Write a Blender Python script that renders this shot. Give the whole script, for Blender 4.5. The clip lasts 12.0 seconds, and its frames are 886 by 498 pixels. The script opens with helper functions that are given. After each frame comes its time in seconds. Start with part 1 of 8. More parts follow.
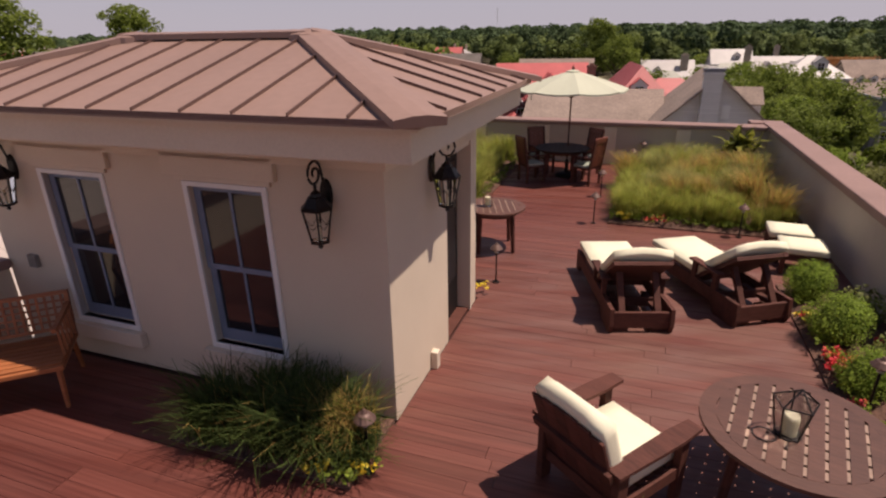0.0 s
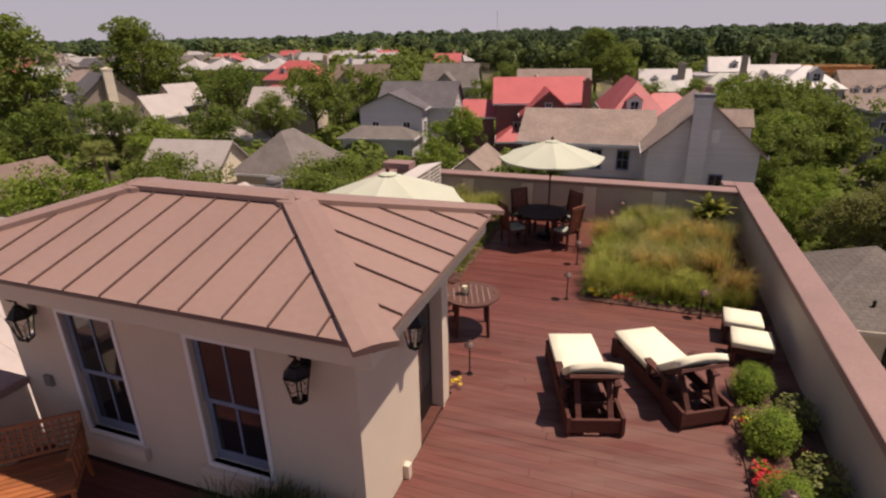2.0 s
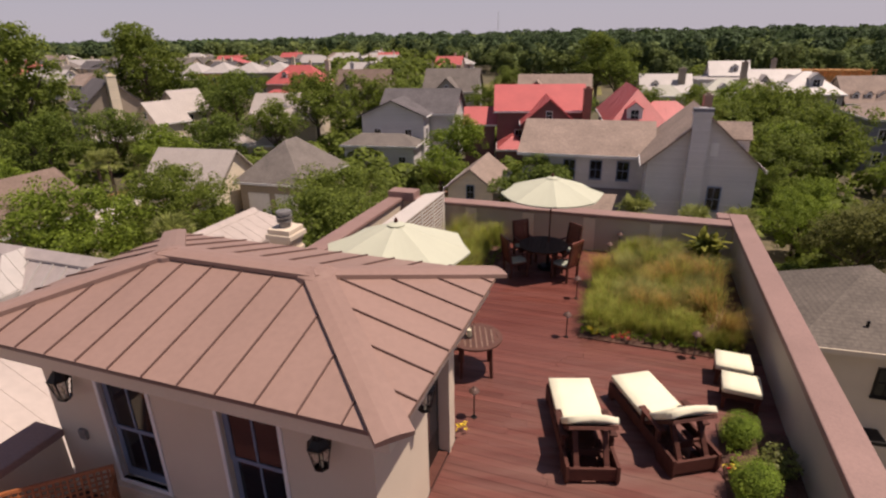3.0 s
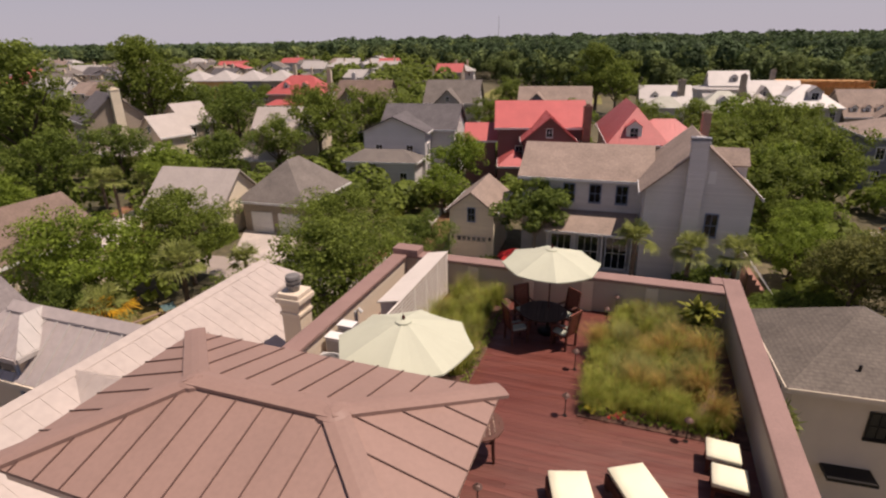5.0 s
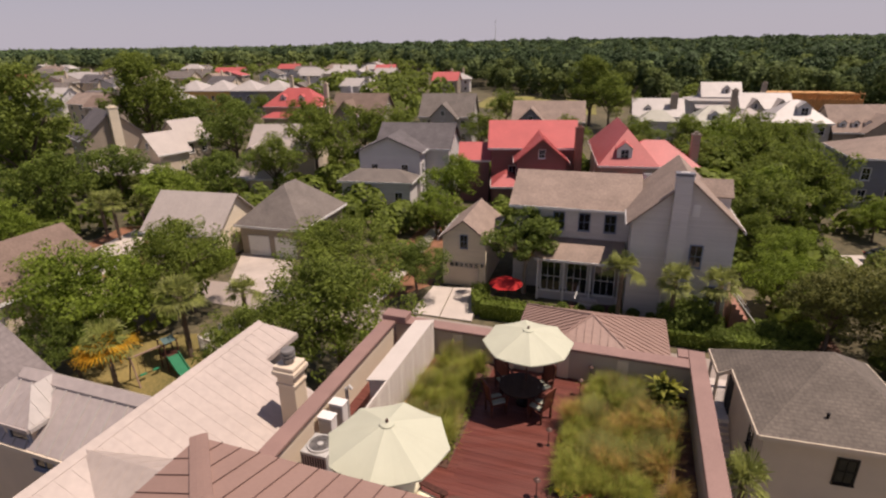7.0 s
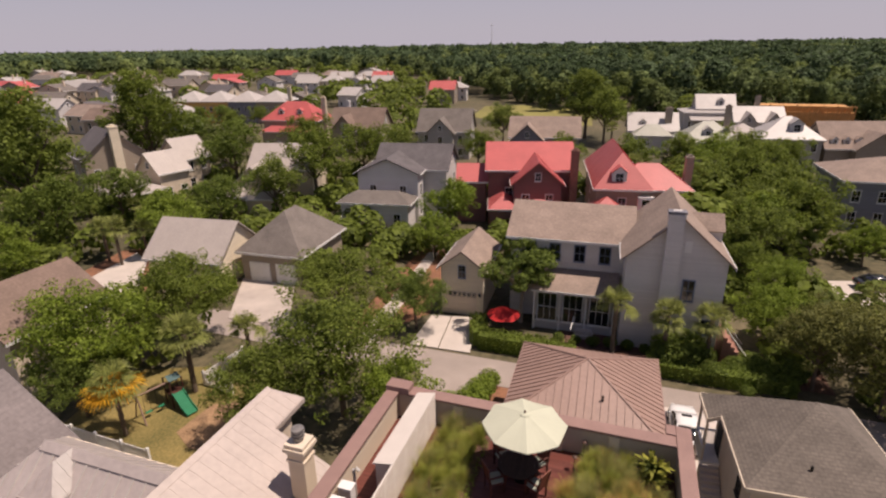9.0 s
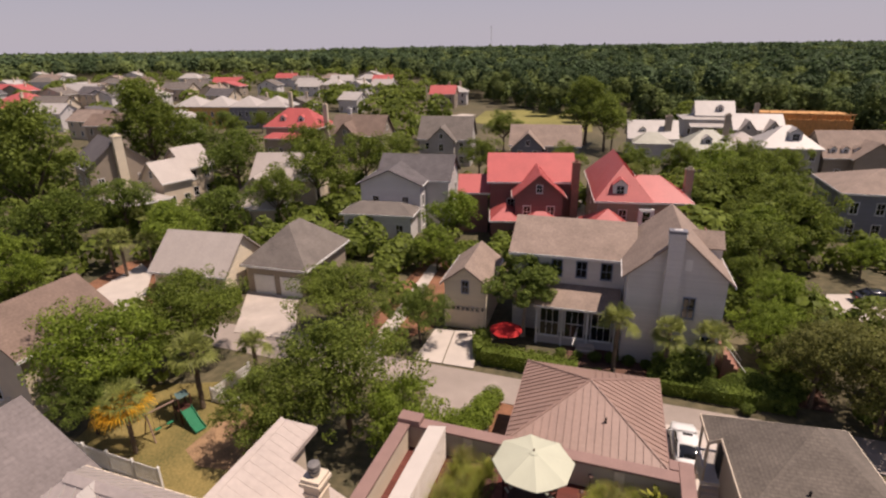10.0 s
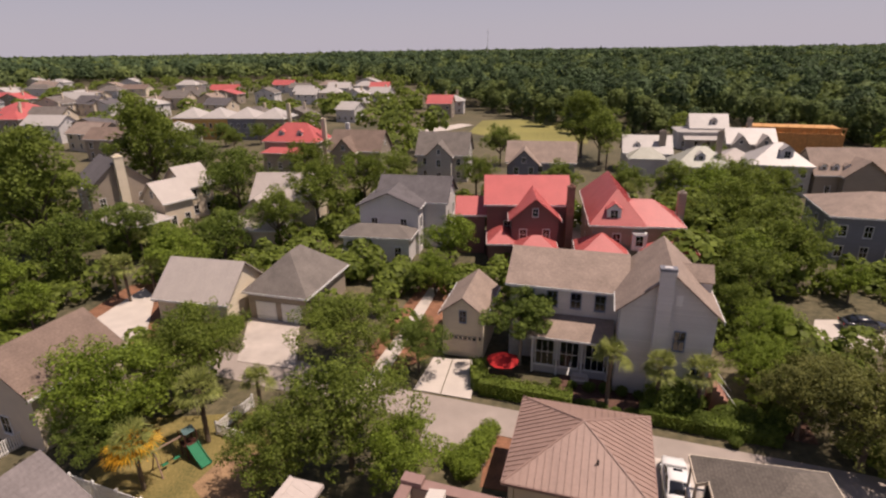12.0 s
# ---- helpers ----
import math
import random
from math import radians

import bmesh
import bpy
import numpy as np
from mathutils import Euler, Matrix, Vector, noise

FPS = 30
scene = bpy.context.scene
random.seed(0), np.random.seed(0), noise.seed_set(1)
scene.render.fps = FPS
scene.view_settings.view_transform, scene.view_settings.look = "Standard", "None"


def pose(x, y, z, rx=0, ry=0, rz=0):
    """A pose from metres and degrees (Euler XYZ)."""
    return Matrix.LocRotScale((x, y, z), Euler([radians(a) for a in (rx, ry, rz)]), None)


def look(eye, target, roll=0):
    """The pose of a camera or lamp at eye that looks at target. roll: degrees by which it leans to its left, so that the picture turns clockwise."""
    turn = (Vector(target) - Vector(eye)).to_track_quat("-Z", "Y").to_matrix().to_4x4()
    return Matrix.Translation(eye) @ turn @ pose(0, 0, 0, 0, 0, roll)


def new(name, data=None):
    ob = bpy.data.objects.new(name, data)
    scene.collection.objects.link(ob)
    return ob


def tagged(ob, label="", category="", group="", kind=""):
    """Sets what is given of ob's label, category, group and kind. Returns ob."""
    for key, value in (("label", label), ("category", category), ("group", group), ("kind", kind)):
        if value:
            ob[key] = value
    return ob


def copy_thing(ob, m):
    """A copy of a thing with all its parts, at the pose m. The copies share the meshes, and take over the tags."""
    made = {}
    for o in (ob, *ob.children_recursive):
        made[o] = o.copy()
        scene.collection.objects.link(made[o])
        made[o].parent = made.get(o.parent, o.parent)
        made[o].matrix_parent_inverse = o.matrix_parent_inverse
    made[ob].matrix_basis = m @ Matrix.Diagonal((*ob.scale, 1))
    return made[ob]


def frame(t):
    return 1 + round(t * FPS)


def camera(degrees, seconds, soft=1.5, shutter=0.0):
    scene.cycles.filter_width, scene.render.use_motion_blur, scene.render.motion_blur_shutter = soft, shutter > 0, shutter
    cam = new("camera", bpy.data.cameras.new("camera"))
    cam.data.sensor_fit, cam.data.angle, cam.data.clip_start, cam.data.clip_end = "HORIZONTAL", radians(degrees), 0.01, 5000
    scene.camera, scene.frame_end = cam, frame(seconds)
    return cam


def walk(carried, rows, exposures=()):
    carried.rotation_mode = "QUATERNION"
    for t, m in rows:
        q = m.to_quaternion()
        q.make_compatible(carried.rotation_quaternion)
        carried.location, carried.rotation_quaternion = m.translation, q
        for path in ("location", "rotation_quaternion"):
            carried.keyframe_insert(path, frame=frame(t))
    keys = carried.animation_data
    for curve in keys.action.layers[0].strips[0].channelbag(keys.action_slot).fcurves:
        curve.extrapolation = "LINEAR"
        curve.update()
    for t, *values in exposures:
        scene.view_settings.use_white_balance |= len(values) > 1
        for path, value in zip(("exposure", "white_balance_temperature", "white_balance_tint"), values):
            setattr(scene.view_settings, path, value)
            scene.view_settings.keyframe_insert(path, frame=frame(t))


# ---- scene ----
cam = camera(78.5, 12.0, soft=2.3)
PATH = [
    (0, (0.469, 0.26, 3.206), (0.343, 2.117, 2.474), -0.9),
    (0.5, (0.453, 0.214, 3.566), (0.328, 2.071, 2.834), -0.9),
    (1, (0.517, 0.206, 3.954), (0.393, 2.064, 3.224), -0.9),
    (1.5, (0.68, 0.199, 4.344), (0.555, 2.058, 3.617), -1.0),
    (2, (0.841, 0.162, 4.758), (0.713, 2.021, 4.033), -1.0),
    (2.5, (0.855, 0.088, 5.206), (0.725, 1.948, 4.482), -1.0),
    (3, (0.783, 0.003, 5.672), (0.652, 1.863, 4.949), -1.0),
    (3.2, (0.735, -0.01, 5.861), (0.606, 1.849, 5.138), -1.0),
    (4.8, (0.645, 0.095, 7.236), (0.512, 1.959, 6.523), -0.9),
    (5, (0.716, 0.111, 7.442), (0.584, 1.975, 6.728), -0.9),
    (5.5, (0.926, 0.196, 7.93), (0.796, 2.061, 7.218), -0.9),
    (6, (1.037, 0.154, 8.517), (0.91, 2.019, 7.808), -0.9),
    (6.5, (1.121, 0.035, 9.187), (0.997, 1.901, 8.478), -0.9),
    (7, (1.132, -0.11, 9.859), (1.01, 1.757, 9.153), -0.9),
    (7.2, (1.13, -0.11, 10.15), (1.009, 1.757, 9.445), -0.9),
    (8.8, (1.10, -0.09, 12.33), (0.988, 1.78, 11.631), -0.9),
    (9, (1.044, -0.108, 12.607), (0.933, 1.763, 11.908), -0.9),
    (9.5, (0.836, -0.217, 13.324), (0.726, 1.654, 12.628), -0.9),
    (10, (0.672, -0.253, 14.065), (0.564, 1.619, 13.37), -0.8),
    (10.5, (0.6, -0.293, 14.77), (0.494, 1.581, 14.077), -0.8),
    (11, (0.555, -0.369, 15.508), (0.453, 1.505, 14.817), -0.8),
    (11.5, (0.564, -0.411, 16.301), (0.465, 1.464, 15.612), -0.8),
    (12, (0.625, -0.537, 17.093), (0.528, 1.338, 16.406), -0.8),
]
walk(cam, [(t, look(eye, target, roll)) for t, eye, target, roll in PATH],
     [(0.0, 0.03, 7150, 22), (12.0, 0.03, 7150, 22)])

# ---- light: clear summer day, sun high on the east side ----
GROUND = -11.2
FRAME = pose(-0.233, 4.184, 0, 0, 0, -15.8)      # the roof deck's own axes, origin at the roof house's front corner
world = bpy.data.worlds.new("world")
scene.world = world
world.use_nodes = True
wn = world.node_tree
sky = wn.nodes.new("ShaderNodeTexSky")
sky.sky_type = "NISHITA"
sky.sun_disc = False
sky.sun_elevation, sky.sun_rotation = radians(66), radians(92)
sky.air_density, sky.dust_density, sky.ozone_density = 1.0, 0.35, 3.5
tint = wn.nodes.new("ShaderNodeMix")
tint.data_type, tint.blend_type = "RGBA", "MULTIPLY"
tint.inputs[0].default_value = 1.0
tint.inputs[7].default_value = (0.86, 0.78, 0.83, 1)
wn.links.new(sky.outputs[0], tint.inputs[6])
# summer haze: thick along the horizon, thin overhead
where = wn.nodes.new("ShaderNodeTexCoord")
axes = wn.nodes.new("ShaderNodeSeparateXYZ")
wn.links.new(where.outputs["Generated"], axes.inputs[0])
thin = wn.nodes.new("ShaderNodeMapRange")
thin.inputs[1].default_value, thin.inputs[2].default_value, thin.inputs[3].default_value, thin.inputs[4].default_value = 0.0, 0.45, 0.9, 0.1
wn.links.new(axes.outputs[2], thin.inputs[0])
haze = wn.nodes.new("ShaderNodeMix")
haze.data_type = "RGBA"
haze.inputs[7].default_value = (5.5, 5.7, 6.8, 1)
wn.links.new(thin.outputs[0], haze.inputs[0])
wn.links.new(tint.outputs[2], haze.inputs[6])
wn.links.new(haze.outputs[2], wn.nodes["Background"].inputs[0])
wn.nodes["Background"].inputs[1].default_value = 0.078
sun_data = bpy.data.lights.new("sun", "SUN")
sun_data.energy, sun_data.angle, sun_data.color = 5.0, radians(0.6), (1.0, 0.93, 0.83)
sun = new("sun", sun_data)
sun.matrix_world = look((117, -4, 277), (0, 0, 0))

# ---- materials ----


def material(name, color, rough=0.7, vary=0.12, fine=40.0, coarse=2.0, bump=0.15, metal=0.0, rand=0.0, island=0.0,
             stretch=(1, 1, 1), second=None, clear=0.0, through_light=0.0, spec=0.5):
    """A procedural surface: two scales of noise over the base colour, relief, and an own shade per object or per island."""
    m = bpy.data.materials.new(name)
    m.use_nodes = True
    nt = m.node_tree
    b = nt.nodes["Principled BSDF"]
    tex = nt.nodes.new("ShaderNodeTexCoord")
    mp = nt.nodes.new("ShaderNodeMapping")
    mp.inputs["Scale"].default_value = stretch
    nt.links.new(tex.outputs["Object"], mp.inputs[0])
    if rand:
        info = nt.nodes.new("ShaderNodeObjectInfo")
        far = nt.nodes.new("ShaderNodeVectorMath")
        far.operation = "SCALE"
        far.inputs[0].default_value = (61.0, 47.0, 53.0)
        nt.links.new(info.outputs["Random"], far.inputs["Scale"])
        nt.links.new(far.outputs[0], mp.inputs["Location"])
    n1, n2 = nt.nodes.new("ShaderNodeTexNoise"), nt.nodes.new("ShaderNodeTexNoise")
    n1.inputs["Scale"].default_value, n2.inputs["Scale"].default_value = fine, coarse
    n1.inputs["Detail"].default_value, n2.inputs["Detail"].default_value = 3.0, 5.0
    for n in (n1, n2):
        nt.links.new(mp.outputs[0], n.inputs["Vector"])
    add = nt.nodes.new("ShaderNodeMath")
    add.operation = "ADD"
    nt.links.new(n1.outputs[0], add.inputs[0])
    nt.links.new(n2.outputs[0], add.inputs[1])
    last = add.outputs[0]
    if rand or island:
        src = nt.nodes.new("ShaderNodeObjectInfo").outputs["Random"] if rand else nt.nodes.new("ShaderNodeNewGeometry").outputs["Random Per Island"]
        mul = nt.nodes.new("ShaderNodeMath")
        mul.operation = "MULTIPLY_ADD"
        nt.links.new(src, mul.inputs[0])
        mul.inputs[1].default_value = (rand or island) * 2
        nt.links.new(last, mul.inputs[2])
        shift = nt.nodes.new("ShaderNodeMath")
        shift.operation = "SUBTRACT"
        nt.links.new(mul.outputs[0], shift.inputs[0])
        shift.inputs[1].default_value = rand or island
        last = shift.outputs[0]
    ramp = nt.nodes.new("ShaderNodeMapRange")
    ramp.inputs[1].default_value, ramp.inputs[2].default_value = 0.55, 1.45
    nt.links.new(last, ramp.inputs[0])
    mix = nt.nodes.new("ShaderNodeMix")
    mix.data_type = "RGBA"
    lo = [max(0.0, c * (1 - vary * 1.6)) for c in color]
    hi = [min(1.0, c * (1 + vary * 1.6)) for c in (second or color)]
    mix.inputs[6].default_value, mix.inputs[7].default_value = (*lo, 1), (*hi, 1)
    nt.links.new(ramp.outputs[0], mix.inputs[0])
    nt.links.new(mix.outputs[2], b.inputs["Base Color"])
    b.inputs["Roughness"].default_value = rough
    b.inputs["Metallic"].default_value = metal
    b.inputs["Specular IOR Level"].default_value = spec
    b.inputs["Coat Weight"].default_value = clear
    if bump:
        bp = nt.nodes.new("ShaderNodeBump")
        bp.inputs["Strength"].default_value, bp.inputs["Distance"].default_value = bump, 0.02
        nt.links.new(add.outputs[0], bp.inputs["Height"])
        nt.links.new(bp.outputs[0], b.inputs["Normal"])
    if through_light:
        tr = nt.nodes.new("ShaderNodeBsdfTranslucent")
        nt.links.new(mix.outputs[2], tr.inputs[0])
        ms = nt.nodes.new("ShaderNodeMixShader")
        ms.inputs[0].default_value = through_light
        nt.links.new(b.outputs[0], ms.inputs[1])
        nt.links.new(tr.outputs[0], ms.inputs[2])
        nt.links.new(ms.outputs[0], nt.nodes["Material Output"].inputs[0])
    return m


def courses(m, width, height, mortar, dark=0.75, strength=0.5):
    """Adds rows (shingles, clapboards) to a material: their joints as relief and a slightly darker line."""
    nt = m.node_tree
    b = nt.nodes["Principled BSDF"]
    tex = nt.nodes.new("ShaderNodeTexCoord")
    br = nt.nodes.new("ShaderNodeTexBrick")
    br.inputs["Scale"].default_value = 1.0
    br.inputs["Brick Width"].default_value, br.inputs["Row Height"].default_value = width, height
    br.inputs["Mortar Size"].default_value = mortar
    br.inputs["Color1"].default_value, br.inputs["Color2"].default_value = (1, 1, 1, 1), (0.8, 0.8, 0.8, 1)
    br.inputs["Mortar"].default_value = (dark, dark, dark, 1)
    nt.links.new(tex.outputs["UV"], br.inputs["Vector"])
    old = b.inputs["Base Color"].links[0].from_socket
    mix = nt.nodes.new("ShaderNodeMix")
    mix.data_type, mix.blend_type = "RGBA", "MULTIPLY"
    mix.inputs[0].default_value = strength
    nt.links.new(old, mix.inputs[6])
    nt.links.new(br.outputs[0], mix.inputs[7])
    nt.links.new(mix.outputs[2], b.inputs["Base Color"])
    return m


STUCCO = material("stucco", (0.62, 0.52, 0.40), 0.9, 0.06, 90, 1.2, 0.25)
# greyed copy of the stucco: shade on the east and north parapets, put into colour
STUCCO_SHADED = material("shaded_grey_stucco", (0.45, 0.385, 0.315), 0.9, 0.1, 90, 1.2, 0.25)
STUCCO_TRIM = material("stucco_trim", (0.65, 0.55, 0.43), 0.85, 0.05, 60, 1.5, 0.15)
CAP = material("painted_cap", (0.27, 0.165, 0.14), 0.6, 0.12, 30, 1.5, 0.1)
COPPER_ROOF = material("brown_metal_roof", (0.285, 0.18, 0.145), 0.48, 0.07, 14, 0.9, 0.04, rand=0.12)
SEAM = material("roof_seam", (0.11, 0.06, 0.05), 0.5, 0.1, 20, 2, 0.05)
DECK = material("red_stained_wood", (0.104, 0.026, 0.0195), 0.5, 0.25, 5.0, 0.7, 0.18, rand=0.07, stretch=(0.35, 7, 7), second=(0.142, 0.046, 0.035), spec=0.35)
# pale patch round the loungers: painted sky glare plus wear, streaked along the grain
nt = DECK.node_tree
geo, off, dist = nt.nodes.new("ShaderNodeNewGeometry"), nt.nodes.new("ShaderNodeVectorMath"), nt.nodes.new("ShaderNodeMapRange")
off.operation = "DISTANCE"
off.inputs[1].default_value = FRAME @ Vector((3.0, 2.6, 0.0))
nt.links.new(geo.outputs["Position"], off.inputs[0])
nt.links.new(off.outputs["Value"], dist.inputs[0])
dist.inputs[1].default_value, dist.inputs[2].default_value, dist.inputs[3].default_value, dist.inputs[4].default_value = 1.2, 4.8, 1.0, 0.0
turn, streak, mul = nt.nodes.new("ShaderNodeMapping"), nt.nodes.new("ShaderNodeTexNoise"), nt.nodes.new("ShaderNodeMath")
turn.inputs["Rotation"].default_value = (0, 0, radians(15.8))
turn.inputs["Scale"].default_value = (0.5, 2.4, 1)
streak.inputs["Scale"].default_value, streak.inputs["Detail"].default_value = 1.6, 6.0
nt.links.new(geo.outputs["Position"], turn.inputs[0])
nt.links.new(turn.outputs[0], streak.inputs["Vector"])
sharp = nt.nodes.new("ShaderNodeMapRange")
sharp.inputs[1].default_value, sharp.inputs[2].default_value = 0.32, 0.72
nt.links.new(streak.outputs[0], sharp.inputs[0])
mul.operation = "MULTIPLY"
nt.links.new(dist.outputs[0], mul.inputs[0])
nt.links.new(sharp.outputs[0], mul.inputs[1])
# worn mixes that painted glare tone, and some wear, into the boards
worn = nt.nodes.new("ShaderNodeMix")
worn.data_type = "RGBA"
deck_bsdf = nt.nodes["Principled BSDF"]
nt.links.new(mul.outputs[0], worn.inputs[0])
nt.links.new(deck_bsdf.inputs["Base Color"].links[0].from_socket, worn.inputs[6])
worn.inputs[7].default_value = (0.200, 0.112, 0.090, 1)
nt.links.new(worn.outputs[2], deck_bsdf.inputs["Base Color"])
# the finish is glossier in some streaks than in others
sheen = nt.nodes.new("ShaderNodeMapRange")
sheen.inputs[1].default_value, sheen.inputs[2].default_value, sheen.inputs[3].default_value, sheen.inputs[4].default_value = 0.35, 0.65, 0.62, 0.34
nt.links.new(streak.outputs[0], sheen.inputs[0])
nt.links.new(sheen.outputs[0], deck_bsdf.inputs["Roughness"])
DECK_UNDER = material("deck_underlay", (0.05, 0.018, 0.015), 0.9, 0.1)
TEAK = material("dark_hardwood", (0.084, 0.029, 0.0205), 0.7, 0.3, 9, 1.5, 0.15, stretch=(1, 6, 6), rand=0.2, spec=0.3)
TEAK_RED = material("reddish_hardwood", (0.15, 0.04, 0.025), 0.5, 0.25, 9, 1.5, 0.15, stretch=(1, 6, 6), rand=0.2)
PALE_SPACER = material("worn_spacer_wood", (0.30, 0.20, 0.15), 0.6, 0.2, 9, 1.5, 0.1, rand=0.2)
TEAK_PALE = material("orange_teak", (0.30, 0.10, 0.035), 0.55, 0.25, 9, 1.5, 0.15, stretch=(1, 6, 6), rand=0.2)
# table wood darkened to hold the deep shade under the parasol
TABLE_SHADED = material("shaded_table_wood", (0.030, 0.017, 0.014), 0.75, 0.25, 9, 1.5, 0.12, stretch=(1, 6, 6), rand=0.2, spec=0.2)
TABLE_WOOD = material("brown_table_wood", (0.098, 0.042, 0.029), 0.55, 0.2, 9, 1.5, 0.12, stretch=(1, 6, 6), rand=0.2)
CANVAS = material("cream_canvas", (0.78, 0.74, 0.55), 0.9, 0.05, 120, 3, 0.1)
PARASOL = material("parasol_canvas", (0.555, 0.57, 0.44), 0.9, 0.05, 80, 1.5, 0.08, through_light=0.14)
SEAT_CLOTH = material("grey_green_cloth", (0.30, 0.32, 0.26), 0.9, 0.08, 100, 3, 0.1)
IRON = material("black_iron", (0.02, 0.018, 0.018), 0.45, 0.3, 40, 5, 0.1, metal=0.6)
BRONZE = material("bronze_lamp", (0.13, 0.075, 0.06), 0.5, 0.2, 40, 5, 0.1, metal=0.3)
WHITE_PAINT = material("white_paint", (0.75, 0.73, 0.70), 0.5, 0.06, 30, 1.5, 0.06)
SASH = material("blue_grey_sash", (0.16, 0.20, 0.28), 0.5, 0.1, 30, 3, 0.05)
WAX = material("candle_wax", (0.80, 0.74, 0.55), 0.5, 0.05, 30, 4, 0.02, through_light=0.2)
SOIL = material("mulch", (0.11, 0.055, 0.038), 0.95, 0.5, 30, 4, 0.8)
CREAM_PAINT = material("cream_paint", (0.60, 0.54, 0.48), 0.55, 0.06, 30, 1.5, 0.06)
STEEL = material("pale_steel", (0.60, 0.58, 0.55), 0.45, 0.1, 30, 3, 0.05, metal=0.2)
GREY_PLASTIC = material("grey_enamel", (0.45, 0.43, 0.40), 0.5, 0.1, 30, 3, 0.05)
FLUE = material("weathered_flue_metal", (0.24, 0.225, 0.21), 0.5, 0.2, 20, 4, 0.05, metal=0.4)
DARK = material("dark_opening", (0.015, 0.014, 0.014), 0.8, 0.1)
METAL_WHITE = material("pale_metal_roof", (0.43, 0.395, 0.365), 0.45, 0.08, 5, 0.6, 0.05)
METAL_PALE = material("off_white_metal_roof", (0.40, 0.35, 0.315), 0.45, 0.08, 5, 0.6, 0.05)
METAL_CREAM = material("cream_metal_roof", (0.425, 0.36, 0.32), 0.5, 0.08, 5, 0.6, 0.05)
SIDING_PALE = courses(material("pale_grey_siding", (0.46, 0.43, 0.39), 0.7, 0.06, 8, 0.6, 0.1), 60.0, 0.16, 0.012, 0.6, 0.6)
METAL_GREEN = material("weathered_green_white_metal_roof", (0.34, 0.335, 0.27), 0.5, 0.1, 5, 0.6, 0.05)
METAL_GREY = material("grey_metal_roof", (0.42, 0.36, 0.335), 0.45, 0.1, 5, 0.6, 0.05)
METAL_RED = material("red_metal_roof", (0.47, 0.105, 0.097), 0.5, 0.10, 5, 0.5, 0.05)
METAL_BROWN = material("brown_pavilion_roof", (0.30, 0.195, 0.158), 0.5, 0.1, 5, 0.6, 0.05)
SHINGLE_GREY = courses(material("grey_shingles", (0.17, 0.146, 0.128), 0.9, 0.22, 6, 0.6, 0.5), 0.5, 0.28, 0.03)
SHINGLE_TAN = courses(material("tan_shingles", (0.285, 0.215, 0.175), 0.9, 0.2, 6, 0.6, 0.5), 0.5, 0.28, 0.03)
SHINGLE_WORN = courses(material("weathered_brown_grey_shingles", (0.140, 0.118, 0.098), 0.9, 0.25, 6, 0.6, 0.5), 0.32, 0.19, 0.03, 0.6)
SHINGLE_TAUPE = courses(material("taupe_grey_shingles", (0.195, 0.168, 0.162), 0.9, 0.18, 6, 0.6, 0.5), 0.5, 0.28, 0.03)
SHINGLE_BROWN = courses(material("brown_shingles", (0.20, 0.14, 0.11), 0.9, 0.2, 6, 0.6, 0.5), 0.5, 0.28, 0.03)
SHINGLE_DARK = courses(material("dark_shingles", (0.115, 0.103, 0.105), 0.9, 0.25, 6, 0.6, 0.5), 0.5, 0.28, 0.03)
SIDING_WHITE = courses(material("white_siding", (0.66, 0.63, 0.61), 0.7, 0.06, 8, 0.6, 0.1), 60.0, 0.16, 0.012, 0.6, 0.6)
SIDING_CREAM = courses(material("cream_siding", (0.76, 0.66, 0.50), 0.7, 0.06, 8, 0.6, 0.1), 60.0, 0.16, 0.012, 0.6, 0.6)
SIDING_GREY = courses(material("blue_grey_siding", (0.22, 0.22, 0.25), 0.7, 0.08, 8, 0.6, 0.1), 60.0, 0.16, 0.012, 0.6, 0.6)
SIDING_TAUPE = courses(material("taupe_siding", (0.34, 0.28, 0.22), 0.7, 0.08, 8, 0.6, 0.1), 60.0, 0.16, 0.012, 0.6, 0.6)
SIDING_RED = courses(material("maroon_siding", (0.22, 0.10, 0.095), 0.7, 0.08, 8, 0.6, 0.1), 60.0, 0.16, 0.012, 0.6, 0.6)
SIDING_OCHRE = material("ochre_render", (0.60, 0.36, 0.12), 0.8, 0.08, 8, 0.6, 0.1)
BRICK = courses(material("red_brick", (0.24, 0.12, 0.09), 0.9, 0.2, 20, 2, 0.3), 0.23, 0.08, 0.012, 1.4, 0.7)
RAW_WOOD = material("new_timber", (0.55, 0.28, 0.10), 0.8, 0.2, 8, 1, 0.1, rand=0.2)
GRASS = material("lawn", (0.125, 0.140, 0.035), 0.95, 0.35, 6, 0.28, 0.6, second=(0.20, 0.145, 0.05))
ROUGH_GRASS = material("rough_ground", (0.065, 0.085, 0.030), 0.95, 0.45, 1.5, 0.06, 0.5, second=(0.10, 0.08, 0.045))
MEADOW = material("dry_meadow", (0.21, 0.19, 0.055), 0.95, 0.25, 1.5, 0.05, 0.4)
ASPHALT = material("pale_asphalt", (0.31, 0.258, 0.225), 0.9, 0.15, 20, 0.5, 0.3)
CONCRETE = material("concrete", (0.50, 0.44, 0.39), 0.85, 0.1, 20, 0.7, 0.2)
BARE_EARTH = material("bare_earth", (0.27, 0.165, 0.09), 0.95, 0.35, 8, 0.8, 0.5)
